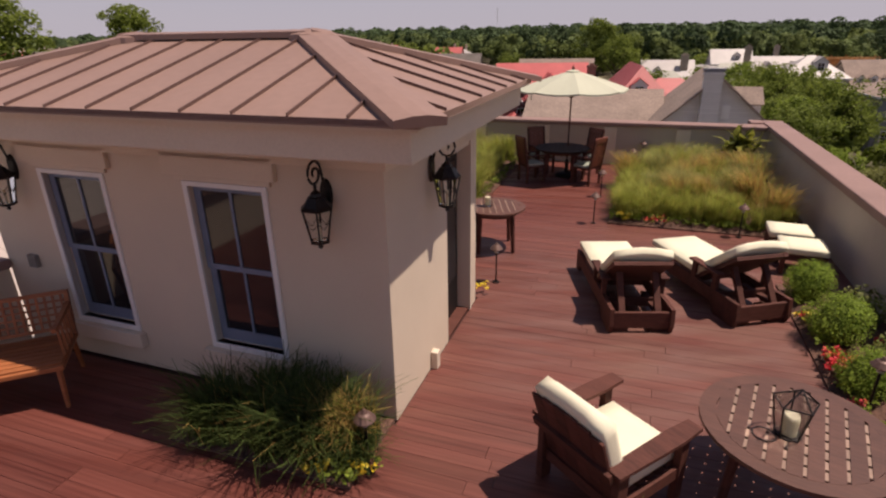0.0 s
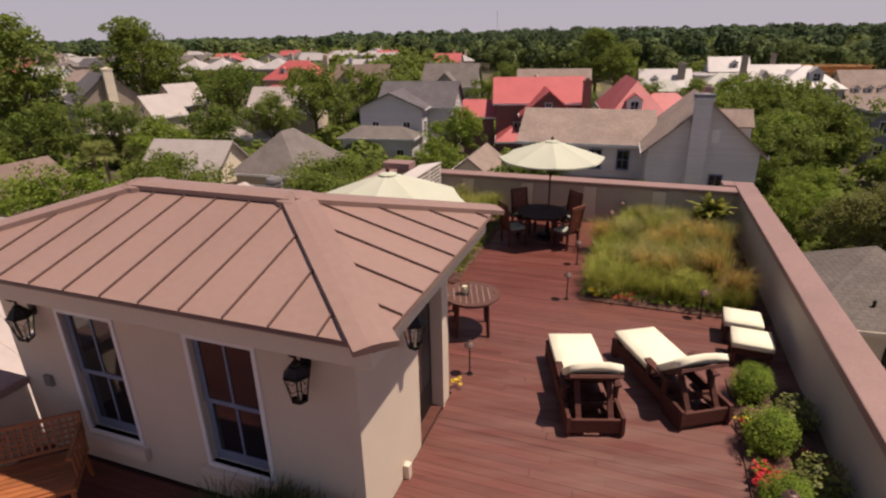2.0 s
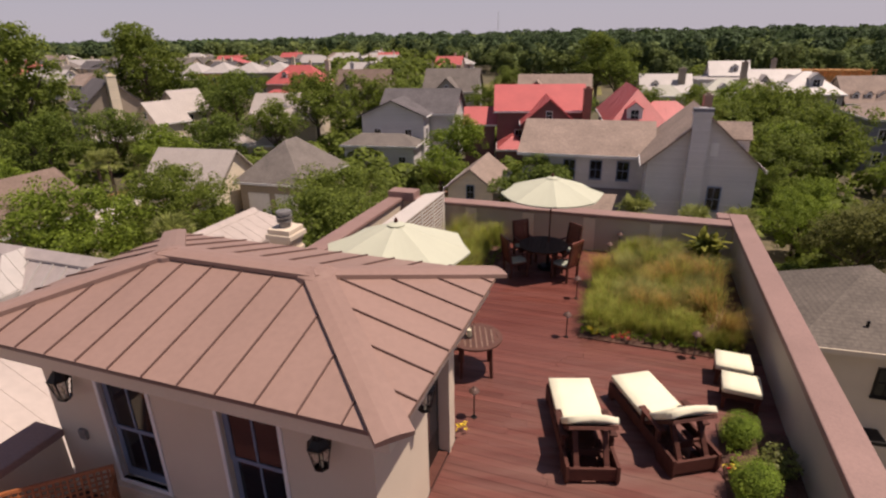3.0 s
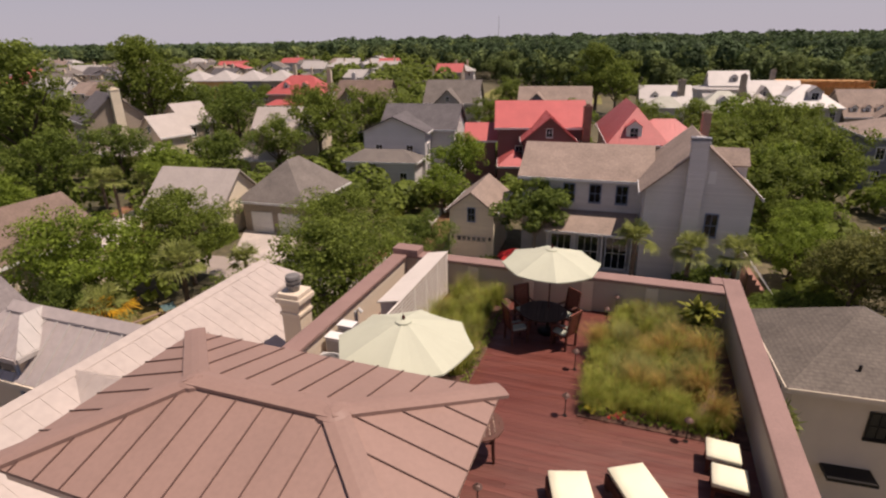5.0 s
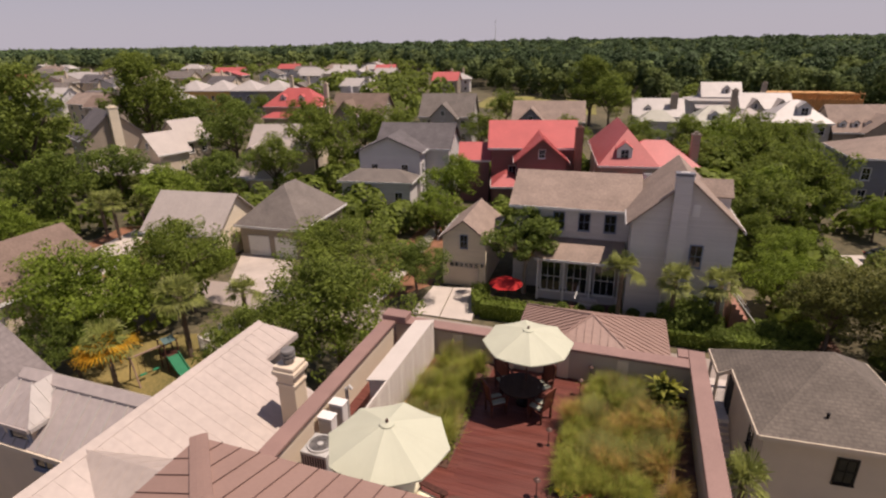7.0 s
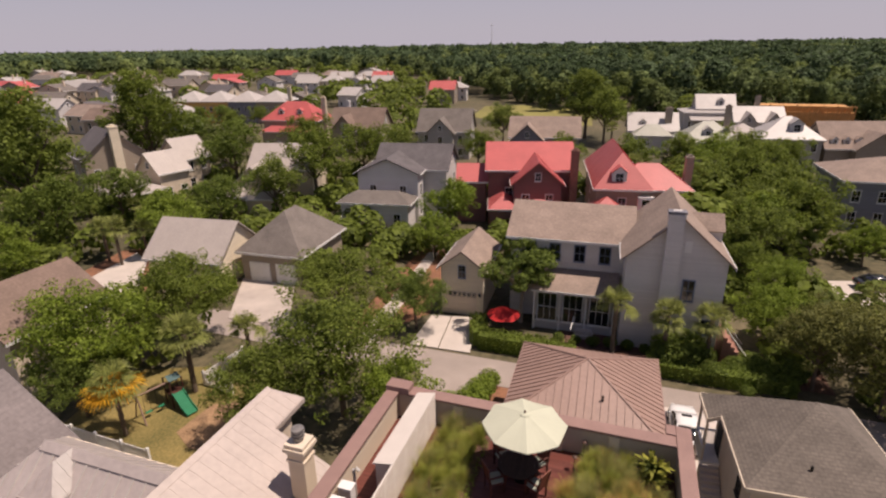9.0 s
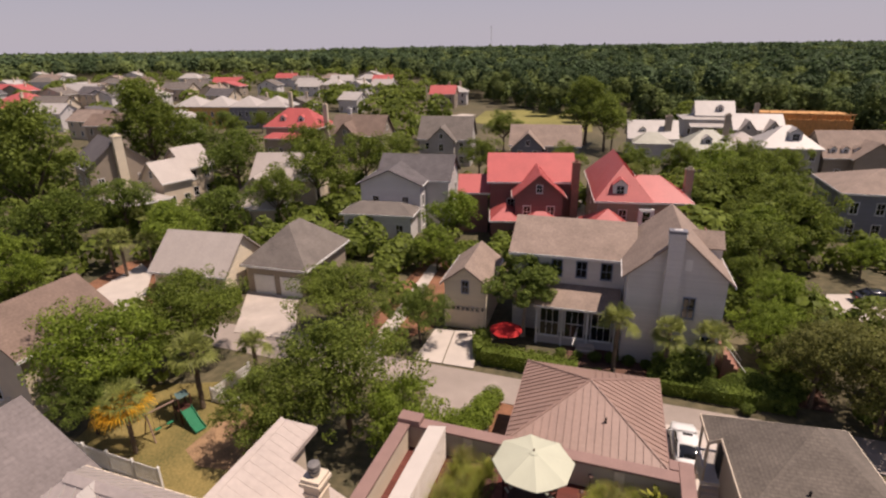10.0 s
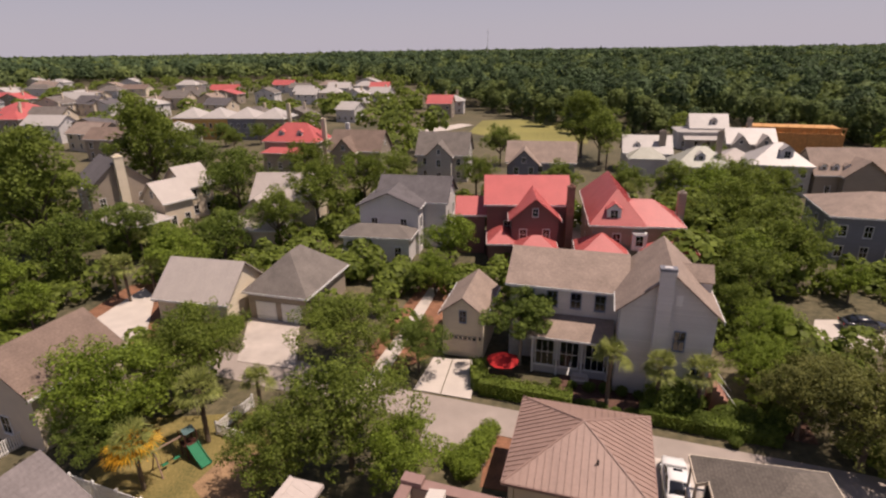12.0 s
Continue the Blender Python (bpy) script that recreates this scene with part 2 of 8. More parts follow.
CONCRETE_WORN = material("worn_concrete", (0.43, 0.37, 0.325), 0.85, 0.2, 12, 0.5, 0.2)
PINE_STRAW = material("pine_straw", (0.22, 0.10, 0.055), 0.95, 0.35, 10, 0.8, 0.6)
BARK = material("bark", (0.13, 0.095, 0.07), 0.95, 0.35, 12, 2, 0.8, stretch=(1, 1, 0.3))
PALE_BARK = material("pale_bark", (0.36, 0.29, 0.23), 0.9, 0.25, 12, 2, 0.4)
LEAF = material("oak_leaves", (0.104, 0.150, 0.024), 0.6, 0.3, 3, 0.25, 0, island=0.28, through_light=0.50, second=(0.188, 0.236, 0.044), spec=0.2)
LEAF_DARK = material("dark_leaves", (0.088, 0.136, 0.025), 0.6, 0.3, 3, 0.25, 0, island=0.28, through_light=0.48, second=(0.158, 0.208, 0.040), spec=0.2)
LEAF_GOLD = material("yellow_green_leaves", (0.15, 0.19, 0.035), 0.6, 0.3, 8, 2.0, 0, island=0.4, through_light=0.4, second=(0.32, 0.31, 0.055), spec=0.2)
LEAF_OLIVE = material("olive_leaves", (0.11, 0.128, 0.030), 0.6, 0.3, 3, 0.25, 0, island=0.28, through_light=0.47, second=(0.185, 0.19, 0.055), spec=0.2)
LEAF_BRIGHT = material("bright_leaves", (0.120, 0.185, 0.022), 0.6, 0.3, 3, 0.3, 0, island=0.28, through_light=0.47, second=(0.22, 0.29, 0.042), spec=0.2)
BOX_LEAF = material("boxwood_leaves", (0.15, 0.25, 0.030), 0.6, 0.3, 8, 2.0, 0, island=0.3, through_light=0.47, second=(0.28, 0.38, 0.055), spec=0.2)
LEAF_PALM = material("palm_fronds", (0.225, 0.25, 0.07), 0.5, 0.35, 3, 0.7, 0, island=0.4, through_light=0.37, spec=0.2)
LEAF_DRY = material("dry_fronds", (0.75, 0.36, 0.03), 0.6, 0.35, 3, 0.7, 0, island=0.4, through_light=0.37, spec=0.2)
FOREST = material("forest_leaves", (0.0759, 0.1196, 0.0414), 0.75, 0.45, 0.4, 0.09, 0, island=0.25, through_light=0.36, second=(0.1403, 0.184, 0.0667), spec=0.2)
FOREST_PINE = material("pine_needles", (0.0529, 0.0897, 0.0391), 0.75, 0.4, 0.4, 0.09, 0, island=0.2, through_light=0.34, second=(0.0828, 0.1242, 0.0552), spec=0.2)
FOREST_LIGHT = material("light_forest_leaves", (0.0943, 0.138, 0.0391), 0.75, 0.4, 0.4, 0.09, 0, island=0.2, through_light=0.38, second=(0.1633, 0.2047, 0.0621), spec=0.2)
REED = material("green_grass_blades", (0.25, 0.31, 0.048), 0.6, 0.3, 3, 0.9, 0, island=0.35, through_light=0.50, second=(0.42, 0.44, 0.10), spec=0.2)
REED_SOFT = material("grey_green_grass_blades", (0.215, 0.25, 0.075), 0.65, 0.3, 3, 0.9, 0, island=0.25, through_light=0.50, second=(0.34, 0.35, 0.12), spec=0.15)
REED_DARK = material("dark_grass_blades", (0.075, 0.11, 0.030), 0.6, 0.35, 3, 0.9, 0, island=0.5, through_light=0.47, spec=0.2)
REED_DRY = material("dry_grass_blades", (0.46, 0.30, 0.10), 0.6, 0.35, 3, 0.9, 0, island=0.5, through_light=0.47, spec=0.2)
PETAL_RED = material("red_petals", (0.55, 0.025, 0.03), 0.6, 0.2, 20, 4, 0, island=0.3)
PETAL_YELLOW = material("yellow_petals", (0.75, 0.55, 0.03), 0.6, 0.2, 20, 4, 0, island=0.3)
PARASOL_RED = material("red_parasol", (0.55, 0.02, 0.02), 0.8, 0.1, 40, 2, 0.05, through_light=0.2)
CAR_WHITE = material("white_car_paint", (0.75, 0.74, 0.73), 0.2, 0.03, 10, 2, 0, clear=0.6)
CAR_DARK = material("dark_car_paint", (0.03, 0.03, 0.035), 0.2, 0.05, 10, 2, 0, clear=0.6)
RUBBER = material("rubber", (0.02, 0.02, 0.02), 0.8, 0.1)
TARP = material("blue_green_tarp", (0.07, 0.13, 0.13), 0.8, 0.2, 10, 2, 0.05)
SLIDE_GREEN = material("green_plastic", (0.02, 0.17, 0.085), 0.75, 0.1, 10, 2, 0.02, spec=0.2)

GLASS = bpy.data.materials.new("window_glass")
GLASS.use_nodes = True
gb = GLASS.node_tree.nodes["Principled BSDF"]
gb.inputs["Base Color"].default_value = (0.012, 0.013, 0.016, 1)
gb.inputs["Roughness"].default_value = 0.06
gb.inputs["Specular IOR Level"].default_value = 0.7
CLEAR = bpy.data.materials.new("clear_glass")
CLEAR.use_nodes = True
gb = CLEAR.node_tree.nodes["Principled BSDF"]
gb.inputs["Base Color"].default_value = (0.95, 0.95, 0.93, 1)
gb.inputs["Roughness"].default_value = 0.02
gb.inputs["Transmission Weight"].default_value = 1.0
gb.inputs["IOR"].default_value = 1.1

# ---- mesh helpers ----


def part(name, bm, mat, parent=None, label="", m=None, smooth=False):
    """Links a bmesh as one mesh object, under a thing or a part."""
    me = bpy.data.meshes.new(name)
    bm.to_mesh(me)
    bm.free()
    me.materials.append(mat)
    if smooth or mat is CANVAS:
        me.shade_smooth()
    ob = new(name, me)
    if parent is not None:
        ob.parent = parent
    if m is not None:
        ob.matrix_basis = m
    if label:
        ob["label"] = label
    return ob


def piece(name, mesh, parent, m):
    """One more object on a mesh that alike pieces share."""
    ob = new(name, mesh)
    ob.parent = parent
    ob.matrix_basis = m
    return ob


def thing(name, m, label, category, group="", kind=""):
    ob = new(name)
    ob.empty_display_size = 0.2
    ob.matrix_basis = m
    return tagged(ob, label, category, group, kind)


def box(bm, x0, y0, z0, x1, y1, z1, bevel=0.0, m=None):
    r = bmesh.ops.create_cube(bm, size=1.0)
    vs = r["verts"]
    for v in vs:
        v.co = Vector(((x0 + x1) / 2 + v.co.x * (x1 - x0), (y0 + y1) / 2 + v.co.y * (y1 - y0), (z0 + z1) / 2 + v.co.z * (z1 - z0)))
    if m is not None:
        bmesh.ops.transform(bm, matrix=m, verts=vs)
    if bevel:
        es = list({e for v in vs for e in v.link_edges})
        bmesh.ops.bevel(bm, geom=es, offset=bevel, segments=2, profile=0.6, affect="EDGES")
    return bm


def B(*boxes, bevel=0.0):
    bm = bmesh.new()
    for b in boxes:
        box(bm, *b, bevel=bevel)
    return bm


def poly(bm, pts):
    return bm.faces.new([bm.verts.new(p) for p in pts])


def prism(bm, pts, z0, z1):
    """A solid over a flat outline (counter-clockwise)."""
    lo, hi = [bm.verts.new((x, y, z0)) for x, y in pts], [bm.verts.new((x, y, z1)) for x, y in pts]
    n = len(pts)
    bm.faces.new(hi), bm.faces.new(lo[::-1])
    for i in range(n):
        bm.faces.new((lo[i], lo[(i + 1) % n], hi[(i + 1) % n], hi[i]))
    return bm


def lathe(bm, prof, n=12, cx=0.0, cy=0.0, ring=False):
    """Turns a profile of (radius, z) round the upright axis; ring: the profile closes on itself."""
    rings = [[bm.verts.new((cx + r * math.cos(2 * math.pi * i / n), cy + r * math.sin(2 * math.pi * i / n), z)) for i in range(n)] for r, z in prof]
    for a, b in zip(rings, rings[1:] + (rings[:1] if ring else [])):
        for i in range(n):
            bm.faces.new((a[i], a[(i + 1) % n], b[(i + 1) % n], b[i]))
    if not ring:
        bm.faces.new(rings[0][::-1]), bm.faces.new(rings[-1])
    return bm


def tube(bm, pts, r, n=6, r2=None):
    """A round bar along points, tapering from r to r2."""
    pts = [Vector(p) for p in pts]
    r2 = r if r2 is None else r2
    rings = []
    for i, p in enumerate(pts):
        d = (pts[min(i + 1, len(pts) - 1)] - pts[max(i - 1, 0)]).normalized()
        a = d.orthogonal().normalized() if abs(d.z) > 0.95 else d.cross(Vector((0, 0, 1))).normalized()
        b = d.cross(a)
        rr = r + (r2 - r) * i / max(1, len(pts) - 1)
        rings.append([bm.verts.new(p + rr * (math.cos(2 * math.pi * k / n) * a + math.sin(2 * math.pi * k / n) * b)) for k in range(n)])
    for a, b in zip(rings, rings[1:]):
        for i in range(n):
            bm.faces.new((a[i], a[(i + 1) % n], b[(i + 1) % n], b[i]))
    bm.faces.new(rings[0][::-1]), bm.faces.new(rings[-1])
    return bm


def slab(bm, pts, t):
    """A flat polygon in space, thickened straight down by t."""
    top = [bm.verts.new(p) for p in pts]
    bot = [bm.verts.new(Vector(p) - Vector((0, 0, t))) for p in pts]
    bm.faces.new(top), bm.faces.new(bot[::-1])
    n = len(pts)
    for i in range(n):
        bm.faces.new((bot[i], bot[(i + 1) % n], top[(i + 1) % n], top[i]))
    return bm


def project_uv(bm, top_scale=1.0):
    """Metres along the slope as UV, so that rows lie level."""
    uvl = bm.loops.layers.uv.verify()
    bm.normal_update()
    for f in bm.faces:
        n = f.normal
        e = Vector((-n.y, n.x, 0))
        e = e.normalized() if e.length > 0.05 else Vector((1, 0, 0))
        s = n.cross(e)
        for lp in f.loops:
            lp[uvl].uv = (lp.vert.co.dot(e) * top_scale, lp.vert.co.dot(s) * top_scale)


def rib_bars(pts, spacing, w, h, offset=0.5):
    """Corner points of the standing seams on a sloping polygon whose first edge is the eave."""
    P = [Vector(p) for p in pts]
    e = (P[1] - P[0]).normalized()
    nrm = e.cross(P[2] - P[1]).normalized()
    s = nrm.cross(e)
    q = [((p - P[0]).dot(e), (p - P[0]).dot(s)) for p in P]
    lo, hi = min(a for a, b in q), max(a for a, b in q)
    out, a = [], lo + spacing * offset
    while a < hi:
        bs = []
        for (a0, b0), (a1, b1) in zip(q, q[1:] + q[:1]):
            if (a0 - a) * (a1 - a) < 0:
                bs.append(b0 + (b1 - b0) * (a - a0) / (a1 - a0))
        if len(bs) >= 2 and max(bs) - min(bs) > 0.08:
            b0, b1 = min(bs), max(bs)
            base = [P[0] + e * (a + da) + s * b for da, b in ((-w / 2, b0), (w / 2, b0), (w / 2, b1), (-w / 2, b1))]
            out.append((base, nrm * h))
        a += spacing
    return out


def bar(bm, base, up):
    lo = [bm.verts.new(p - up * 0.2) for p in base]
    hi = [bm.verts.new(p + up) for p in base]
    bm.faces.new(hi)
    for i in range(4):
        bm.faces.new((lo[i], lo[(i + 1) % 4], hi[(i + 1) % 4], hi[i]))


def mesh_from(name, verts, faces, mat):
    me = bpy.data.meshes.new(name)
    me.from_pydata(verts, [], faces)
    me.materials.append(mat)
    return me

# ---- ground, roads and yards ----


def sheet(name, pts, z, mat, label, category="ground", thick=0.3):
    bm = bmesh.new()
    prism(bm, pts, z - thick, z)
    ob = part(name, bm, mat)
    return tagged(ob, label, category, "", "structure")


sheet("ground", [(-4500, -1500), (4500, -1500), (4500, 4500), (-4500, 4500)], GROUND, ROUGH_GRASS, "rough grassy ground between houses and trees", "ground", 2.0)
sheet("road", [(-25.5, 42.8), (-20, 41.0), (-10, 38.0), (4.9, 33.8), (20, 29.6), (60, 18.5), (60, 22.2), (20, 33.3), (4.9, 37.4), (-5.9, 40.4), (-10, 41.6), (-15.5, 44.6), (-25.5, 46.6)], GROUND + 0.05, ASPHALT, "pale worn asphalt lane behind the houses", "road")
sheet("road_2", [(-3.2, 33.0), (1.8, 31.0), (2.6, 36.5), (-2.6, 38.2)], GROUND + 0.054, ASPHALT, "pale asphalt apron off the lane", "road")
sheet("driveway", [(-4.3, 40.2), (-1.9, 39.6), (-1.0, 45.3), (-2.8, 45.6)], GROUND + 0.11, CONCRETE, "pale concrete driveway slab by the small garage", "driveway")
sheet("driveway_2", [(-1.8, 39.55), (0.8, 38.9), (1.5, 45.2), (-0.9, 45.3)], GROUND + 0.112, CONCRETE, "pale concrete driveway slab by the small garage", "driveway")
sheet("driveway_3", [(-22.0, 44.4), (-15.8, 43.2), (-18.2, 52.6), (-24.4, 53.9)], GROUND + 0.11, CONCRETE_WORN, "worn sunlit concrete forecourt of the double garage", "driveway")
sheet("driveway_4", [(-42.0, 51.5), (-36.5, 47.0), (-33.8, 49.0), (-38.2, 58.6), (-41.2, 61.5)], GROUND + 0.108, CONCRETE, "pale concrete drive beside a metal-roofed garage", "driveway")
sheet("driveway_5", [(12.4, 24.0), (17.4, 23.0), (18.6, 31.0), (13.6, 32.4)], GROUND + 0.106, CONCRETE, "pale concrete parking bay behind the lane", "driveway")
sheet("path", [(-9.3, 40.5), (-7.6, 40.3), (-5.6, 49.0), (-3.2, 62.0), (-4.4, 62.2), (-7.0, 50.0)], GROUND + 0.10, CONCRETE, "narrow light garden path with ragged edges", "path")
sheet("ground_2", [(-10.8, 42), (-7.4, 42), (-3.0, 46), (-1.6, 63), (-5.4, 64), (-8.2, 52)], GROUND + 0.03, PINE_STRAW, "reddish pine straw bed along the path", "ground")
sheet("ground_3", [(1.4, 29.0), (4.4, 28.4), (5.2, 33.6), (2.2, 34.6)], GROUND + 0.035, PINE_STRAW, "reddish pine straw bed beside the pavilion", "ground")
sheet("ground_4", [(-36.4, 46.2), (-32.6, 48.2), (-37.0, 59.4), (-40.8, 63.4), (-43.6, 62.4), (-44.2, 52.0)], GROUND + 0.033, PINE_STRAW, "reddish pine straw border along a concrete drive", "ground")
# dark sheet added to stand for the deep shade beneath palms and shrubs
sheet("ground_5", [(7.6, 39.6), (12.0, 38.4), (27.0, 34.0), (28.0, 38.5), (20.0, 40.5), (9.0, 43.0)], GROUND + 0.036, SOIL, "dark ground laid in for the shade under the house shrubs", "ground")
sheet("lawn", [(-27, 26.5), (-14, 23.5), (-12.5, 31.5), (-17.5, 36.6), (-26.5, 35.5)], GROUND + 0.04, GRASS, "worn sunny backyard lawn", "lawn")
sheet("meadow", [(0, 200), (8, 190), (24, 176), (38, 174), (43, 200), (40, 222), (27, 240), (6, 236)], GROUND + 0.06, MEADOW, "dry yellow-green open field before the woods", "field")
sheet("ground_soil", [(-18.6, 28.4), (-17.0, 26.9), (-14.6, 26.6), (-13.4, 29.8), (-15.0, 31.9), (-17.6, 31.4)], GROUND + 0.055, BARE_EARTH, "bare brown earth worn into the lawn", "ground")
sheet("road_3", [(36.2, 51.0), (38.0, 48.6), (42, 47.5), (52, 38), (80, 30), (80, 36), (56, 43), (46, 50.5), (42.5, 54.5), (38.5, 54.5)], GROUND + 0.045, CONCRETE, "pale street glimpsed between trees", "road")
sheet("road_4", [(14.0, 66.0), (16.2, 66.0), (22.0, 104.0), (17.5, 104.0)], GROUND + 0.047, CONCRETE, "pale drive between the red-roofed houses", "road")
sheet("road_5", [(-22, 200), (-8, 206), (2, 222), (-3, 226), (-14, 214), (-24, 208)], GROUND + 0.062, CONCRETE, "pale road end beside the field", "road")

# ---- houses ----


def add_window(parent, m, w, h, frame=WHITE_PAINT, cols=2, rows=2, depth=0.06, name="window"):
    """A sash window that looks along -y of m, its middle at the origin."""
    t = min(0.09, w * 0.12)
    bm = bmesh.new()
    rings = []
    for y in (-depth, 0.02):
        rings.append([bm.verts.new((sx * (w / 2 + e), y, sz * (h / 2 + e))) for e in (0, t) for sx, sz in ((-1, -1), (1, -1), (1, 1), (-1, 1))])
    f, b = rings
    for i in range(4):
        k = (i + 1) % 4
        bm.faces.new((f[i], f[k], f[4 + k], f[4 + i])), bm.faces.new((b[i], b[4 + i], b[4 + k], b[k]))
        bm.faces.new((f[4 + i], f[4 + k], b[4 + k], b[4 + i])), bm.faces.new((f[i], b[i], b[k], f[k]))
    bmesh.ops.recalc_face_normals(bm, faces=bm.faces)
    win = part(name, bm, frame, parent, m=m)
    part("sill", B((-w / 2 - t * 1.3, -depth - 0.05, -h / 2 - t - 0.05, w / 2 + t * 1.3, 0.01, -h / 2 - t)), frame, win)
    for i in range(1, cols):
        x = -w / 2 + w * i / cols
        part("glazing_bar", B((x - 0.018, -depth * 0.75, -h / 2, x + 0.018, 0.0, h / 2)), frame, win)
    for i in range(1, rows):
        z = -h / 2 + h * i / rows
        part("meeting_rail", B((-w / 2, -depth * 0.8, z - 0.022, w / 2, 0.002, z + 0.022)), frame, win)
    part("pane", B((-w / 2, -depth * 0.45, -h / 2, w / 2, -depth * 0.2, h / 2)), GLASS, win, "dark reflecting glass")
    return win


def wall_mass(x0, y0, x1, y1, z0, ze, zr, kind):
    bm = bmesh.new()
    if kind == "gx":
        my = (y0 + y1) / 2
        prof = [(y0, z0), (y1, z0), (y1, ze), (my, zr), (y0, ze)]
        a, b = [bm.verts.new((x0, y, z)) for y, z in prof], [bm.verts.new((x1, y, z)) for y, z in prof]
    elif kind == "gy":
        mx = (x0 + x1) / 2
        prof = [(x1, z0), (x0, z0), (x0, ze), (mx, zr), (x1, ze)]
        a, b = [bm.verts.new((x, y0, z)) for x, z in prof], [bm.verts.new((x, y1, z)) for x, z in prof]
    else:
        box(bm, x0, y0, z0, x1, y1, ze)
        project_uv(bm)
        return bm
    n = len(prof)
    bm.faces.new(a[::-1]), bm.faces.new(b)
    for i in range(n):
        bm.faces.new((a[i], a[(i + 1) % n], b[(i + 1) % n], b[i]))
    bmesh.ops.recalc_face_normals(bm, faces=bm.faces)
    project_uv(bm)
    return bm


def roof_planes(x0, y0, x1, y1, ze, zr, kind, o=0.45):
    """The sloping polygons of a roof, each with its eave as the first edge."""
    if kind == "gx":
        s = (zr - ze) / ((y1 - y0) / 2)
        X0, X1, Y0, Y1, E, my = x0 - o, x1 + o, y0 - o, y1 + o, ze - o * s, (y0 + y1) / 2
        return [[(X0, Y0, E), (X1, Y0, E), (X1, my, zr), (X0, my, zr)], [(X1, Y1, E), (X0, Y1, E), (X0, my, zr), (X1, my, zr)]]
    if kind == "gy":
        s = (zr - ze) / ((x1 - x0) / 2)
        X0, X1, Y0, Y1, E, mx = x0 - o, x1 + o, y0 - o, y1 + o, ze - o * s, (x0 + x1) / 2
        return [[(X0, Y1, E), (X0, Y0, E), (mx, Y0, zr), (mx, Y1, zr)], [(X1, Y0, E), (X1, Y1, E), (mx, Y1, zr), (mx, Y0, zr)]]
    X0, X1, Y0, Y1 = x0 - o, x1 + o, y0 - o, y1 + o
    if X1 - X0 >= Y1 - Y0:
        d, my = (Y1 - Y0) / 2, (Y0 + Y1) / 2
        a, b = (X0 + d, my, zr), (X1 - d, my, zr)
        return [[(X0, Y0, ze), (X1, Y0, ze), b, a], [(X1, Y1, ze), (X0, Y1, ze), a, b], [(X0, Y1, ze), (X0, Y0, ze), a], [(X1, Y0, ze), (X1, Y1, ze), b]]
    d, mx = (X1 - X0) / 2, (X0 + X1) / 2
    a, b = (mx, Y0 + d, zr), (mx, Y1 - d, zr)
    return [[(X0, Y1, ze), (X0, Y0, ze), a, b], [(X1, Y0, ze), (X1, Y1, ze), b, a], [(X0, Y0, ze), (X1, Y0, ze), a], [(X1, Y1, ze), (X0, Y1, ze), b]]


def roof_on(parent, planes, mat, thick=0.16, seam=0.0, label="", trim=WHITE_PAINT, rib=(0.03, 0.02)):
    bm = bmesh.new()
    for pl in planes:
        slab(bm, [Vector(p) + Vector((0, 0, thick)) for p in pl], thick)
    bmesh.ops.remove_doubles(bm, verts=bm.verts, dist=0.002)
    project_uv(bm)
    r = part("roof", bm, mat, parent, label)
    for pl in planes:
        bm = bmesh.new()
        p, q = Vector(pl[0]), Vector(pl[1])
        d = (q - p).normalized()
        n = Vector((d.y, -d.x, 0))
        c = [p, q, q + n * 0.06, p + n * 0.06]
        lo, hi = [bm.verts.new(v + Vector((0, 0, -0.08))) for v in c], [bm.verts.new(v + Vector((0, 0, thick - 0.02))) for v in c]
        bm.faces.new(hi), bm.faces.new(lo[::-1])
        for i in range(4):
            bm.faces.new((lo[i], lo[(i + 1) % 4], hi[(i + 1) % 4], hi[i]))
        bmesh.ops.recalc_face_normals(bm, faces=bm.faces)
        part("fascia", bm, trim, r)
    if seam:
        bm = bmesh.new()
        for pl in planes:
            for base, up in rib_bars([Vector(p) + Vector((0, 0, thick)) for p in pl], seam, *rib):
                bar(bm, base, up)
        tagged(part("standing_seams", bm, mat, r), kind="stuff")
    return r


def chimney_on(parent, x, y, z0, z1, w=0.8, mat=BRICK, d=None):
    d = d or w * 0.8
    bm = B((x - w / 2, y - d / 2, z0, x + w / 2, y + d / 2, z1), (x - w / 2 - 0.07, y - d / 2 - 0.07, z1 - 0.25, x + w / 2 + 0.07, y + d / 2 + 0.07, z1 - 0.1),
           (x - w / 4, y - d / 4, z1, x + w / 4, y + d / 4, z1 + 0.25))
    project_uv(bm)
    return part("chimney", bm, mat, parent)


def window_row(parent, x0, x1, y, z, n, w=0.9, h=1.5, turn=0, frame=WHITE_PAINT):
    """n windows on one wall; turn 0: front (-y), 90: right (+x), 180: back, 270: left. x0..x1 run along the wall."""
    for i in range(n):
        a = x0 + (x1 - x0) * (i + 0.5) / n
        p = (a, y) if turn in (0, 180) else (y, a)
        add_window(parent, pose(p[0], p[1], z, 0, 0, turn), w, h, frame)


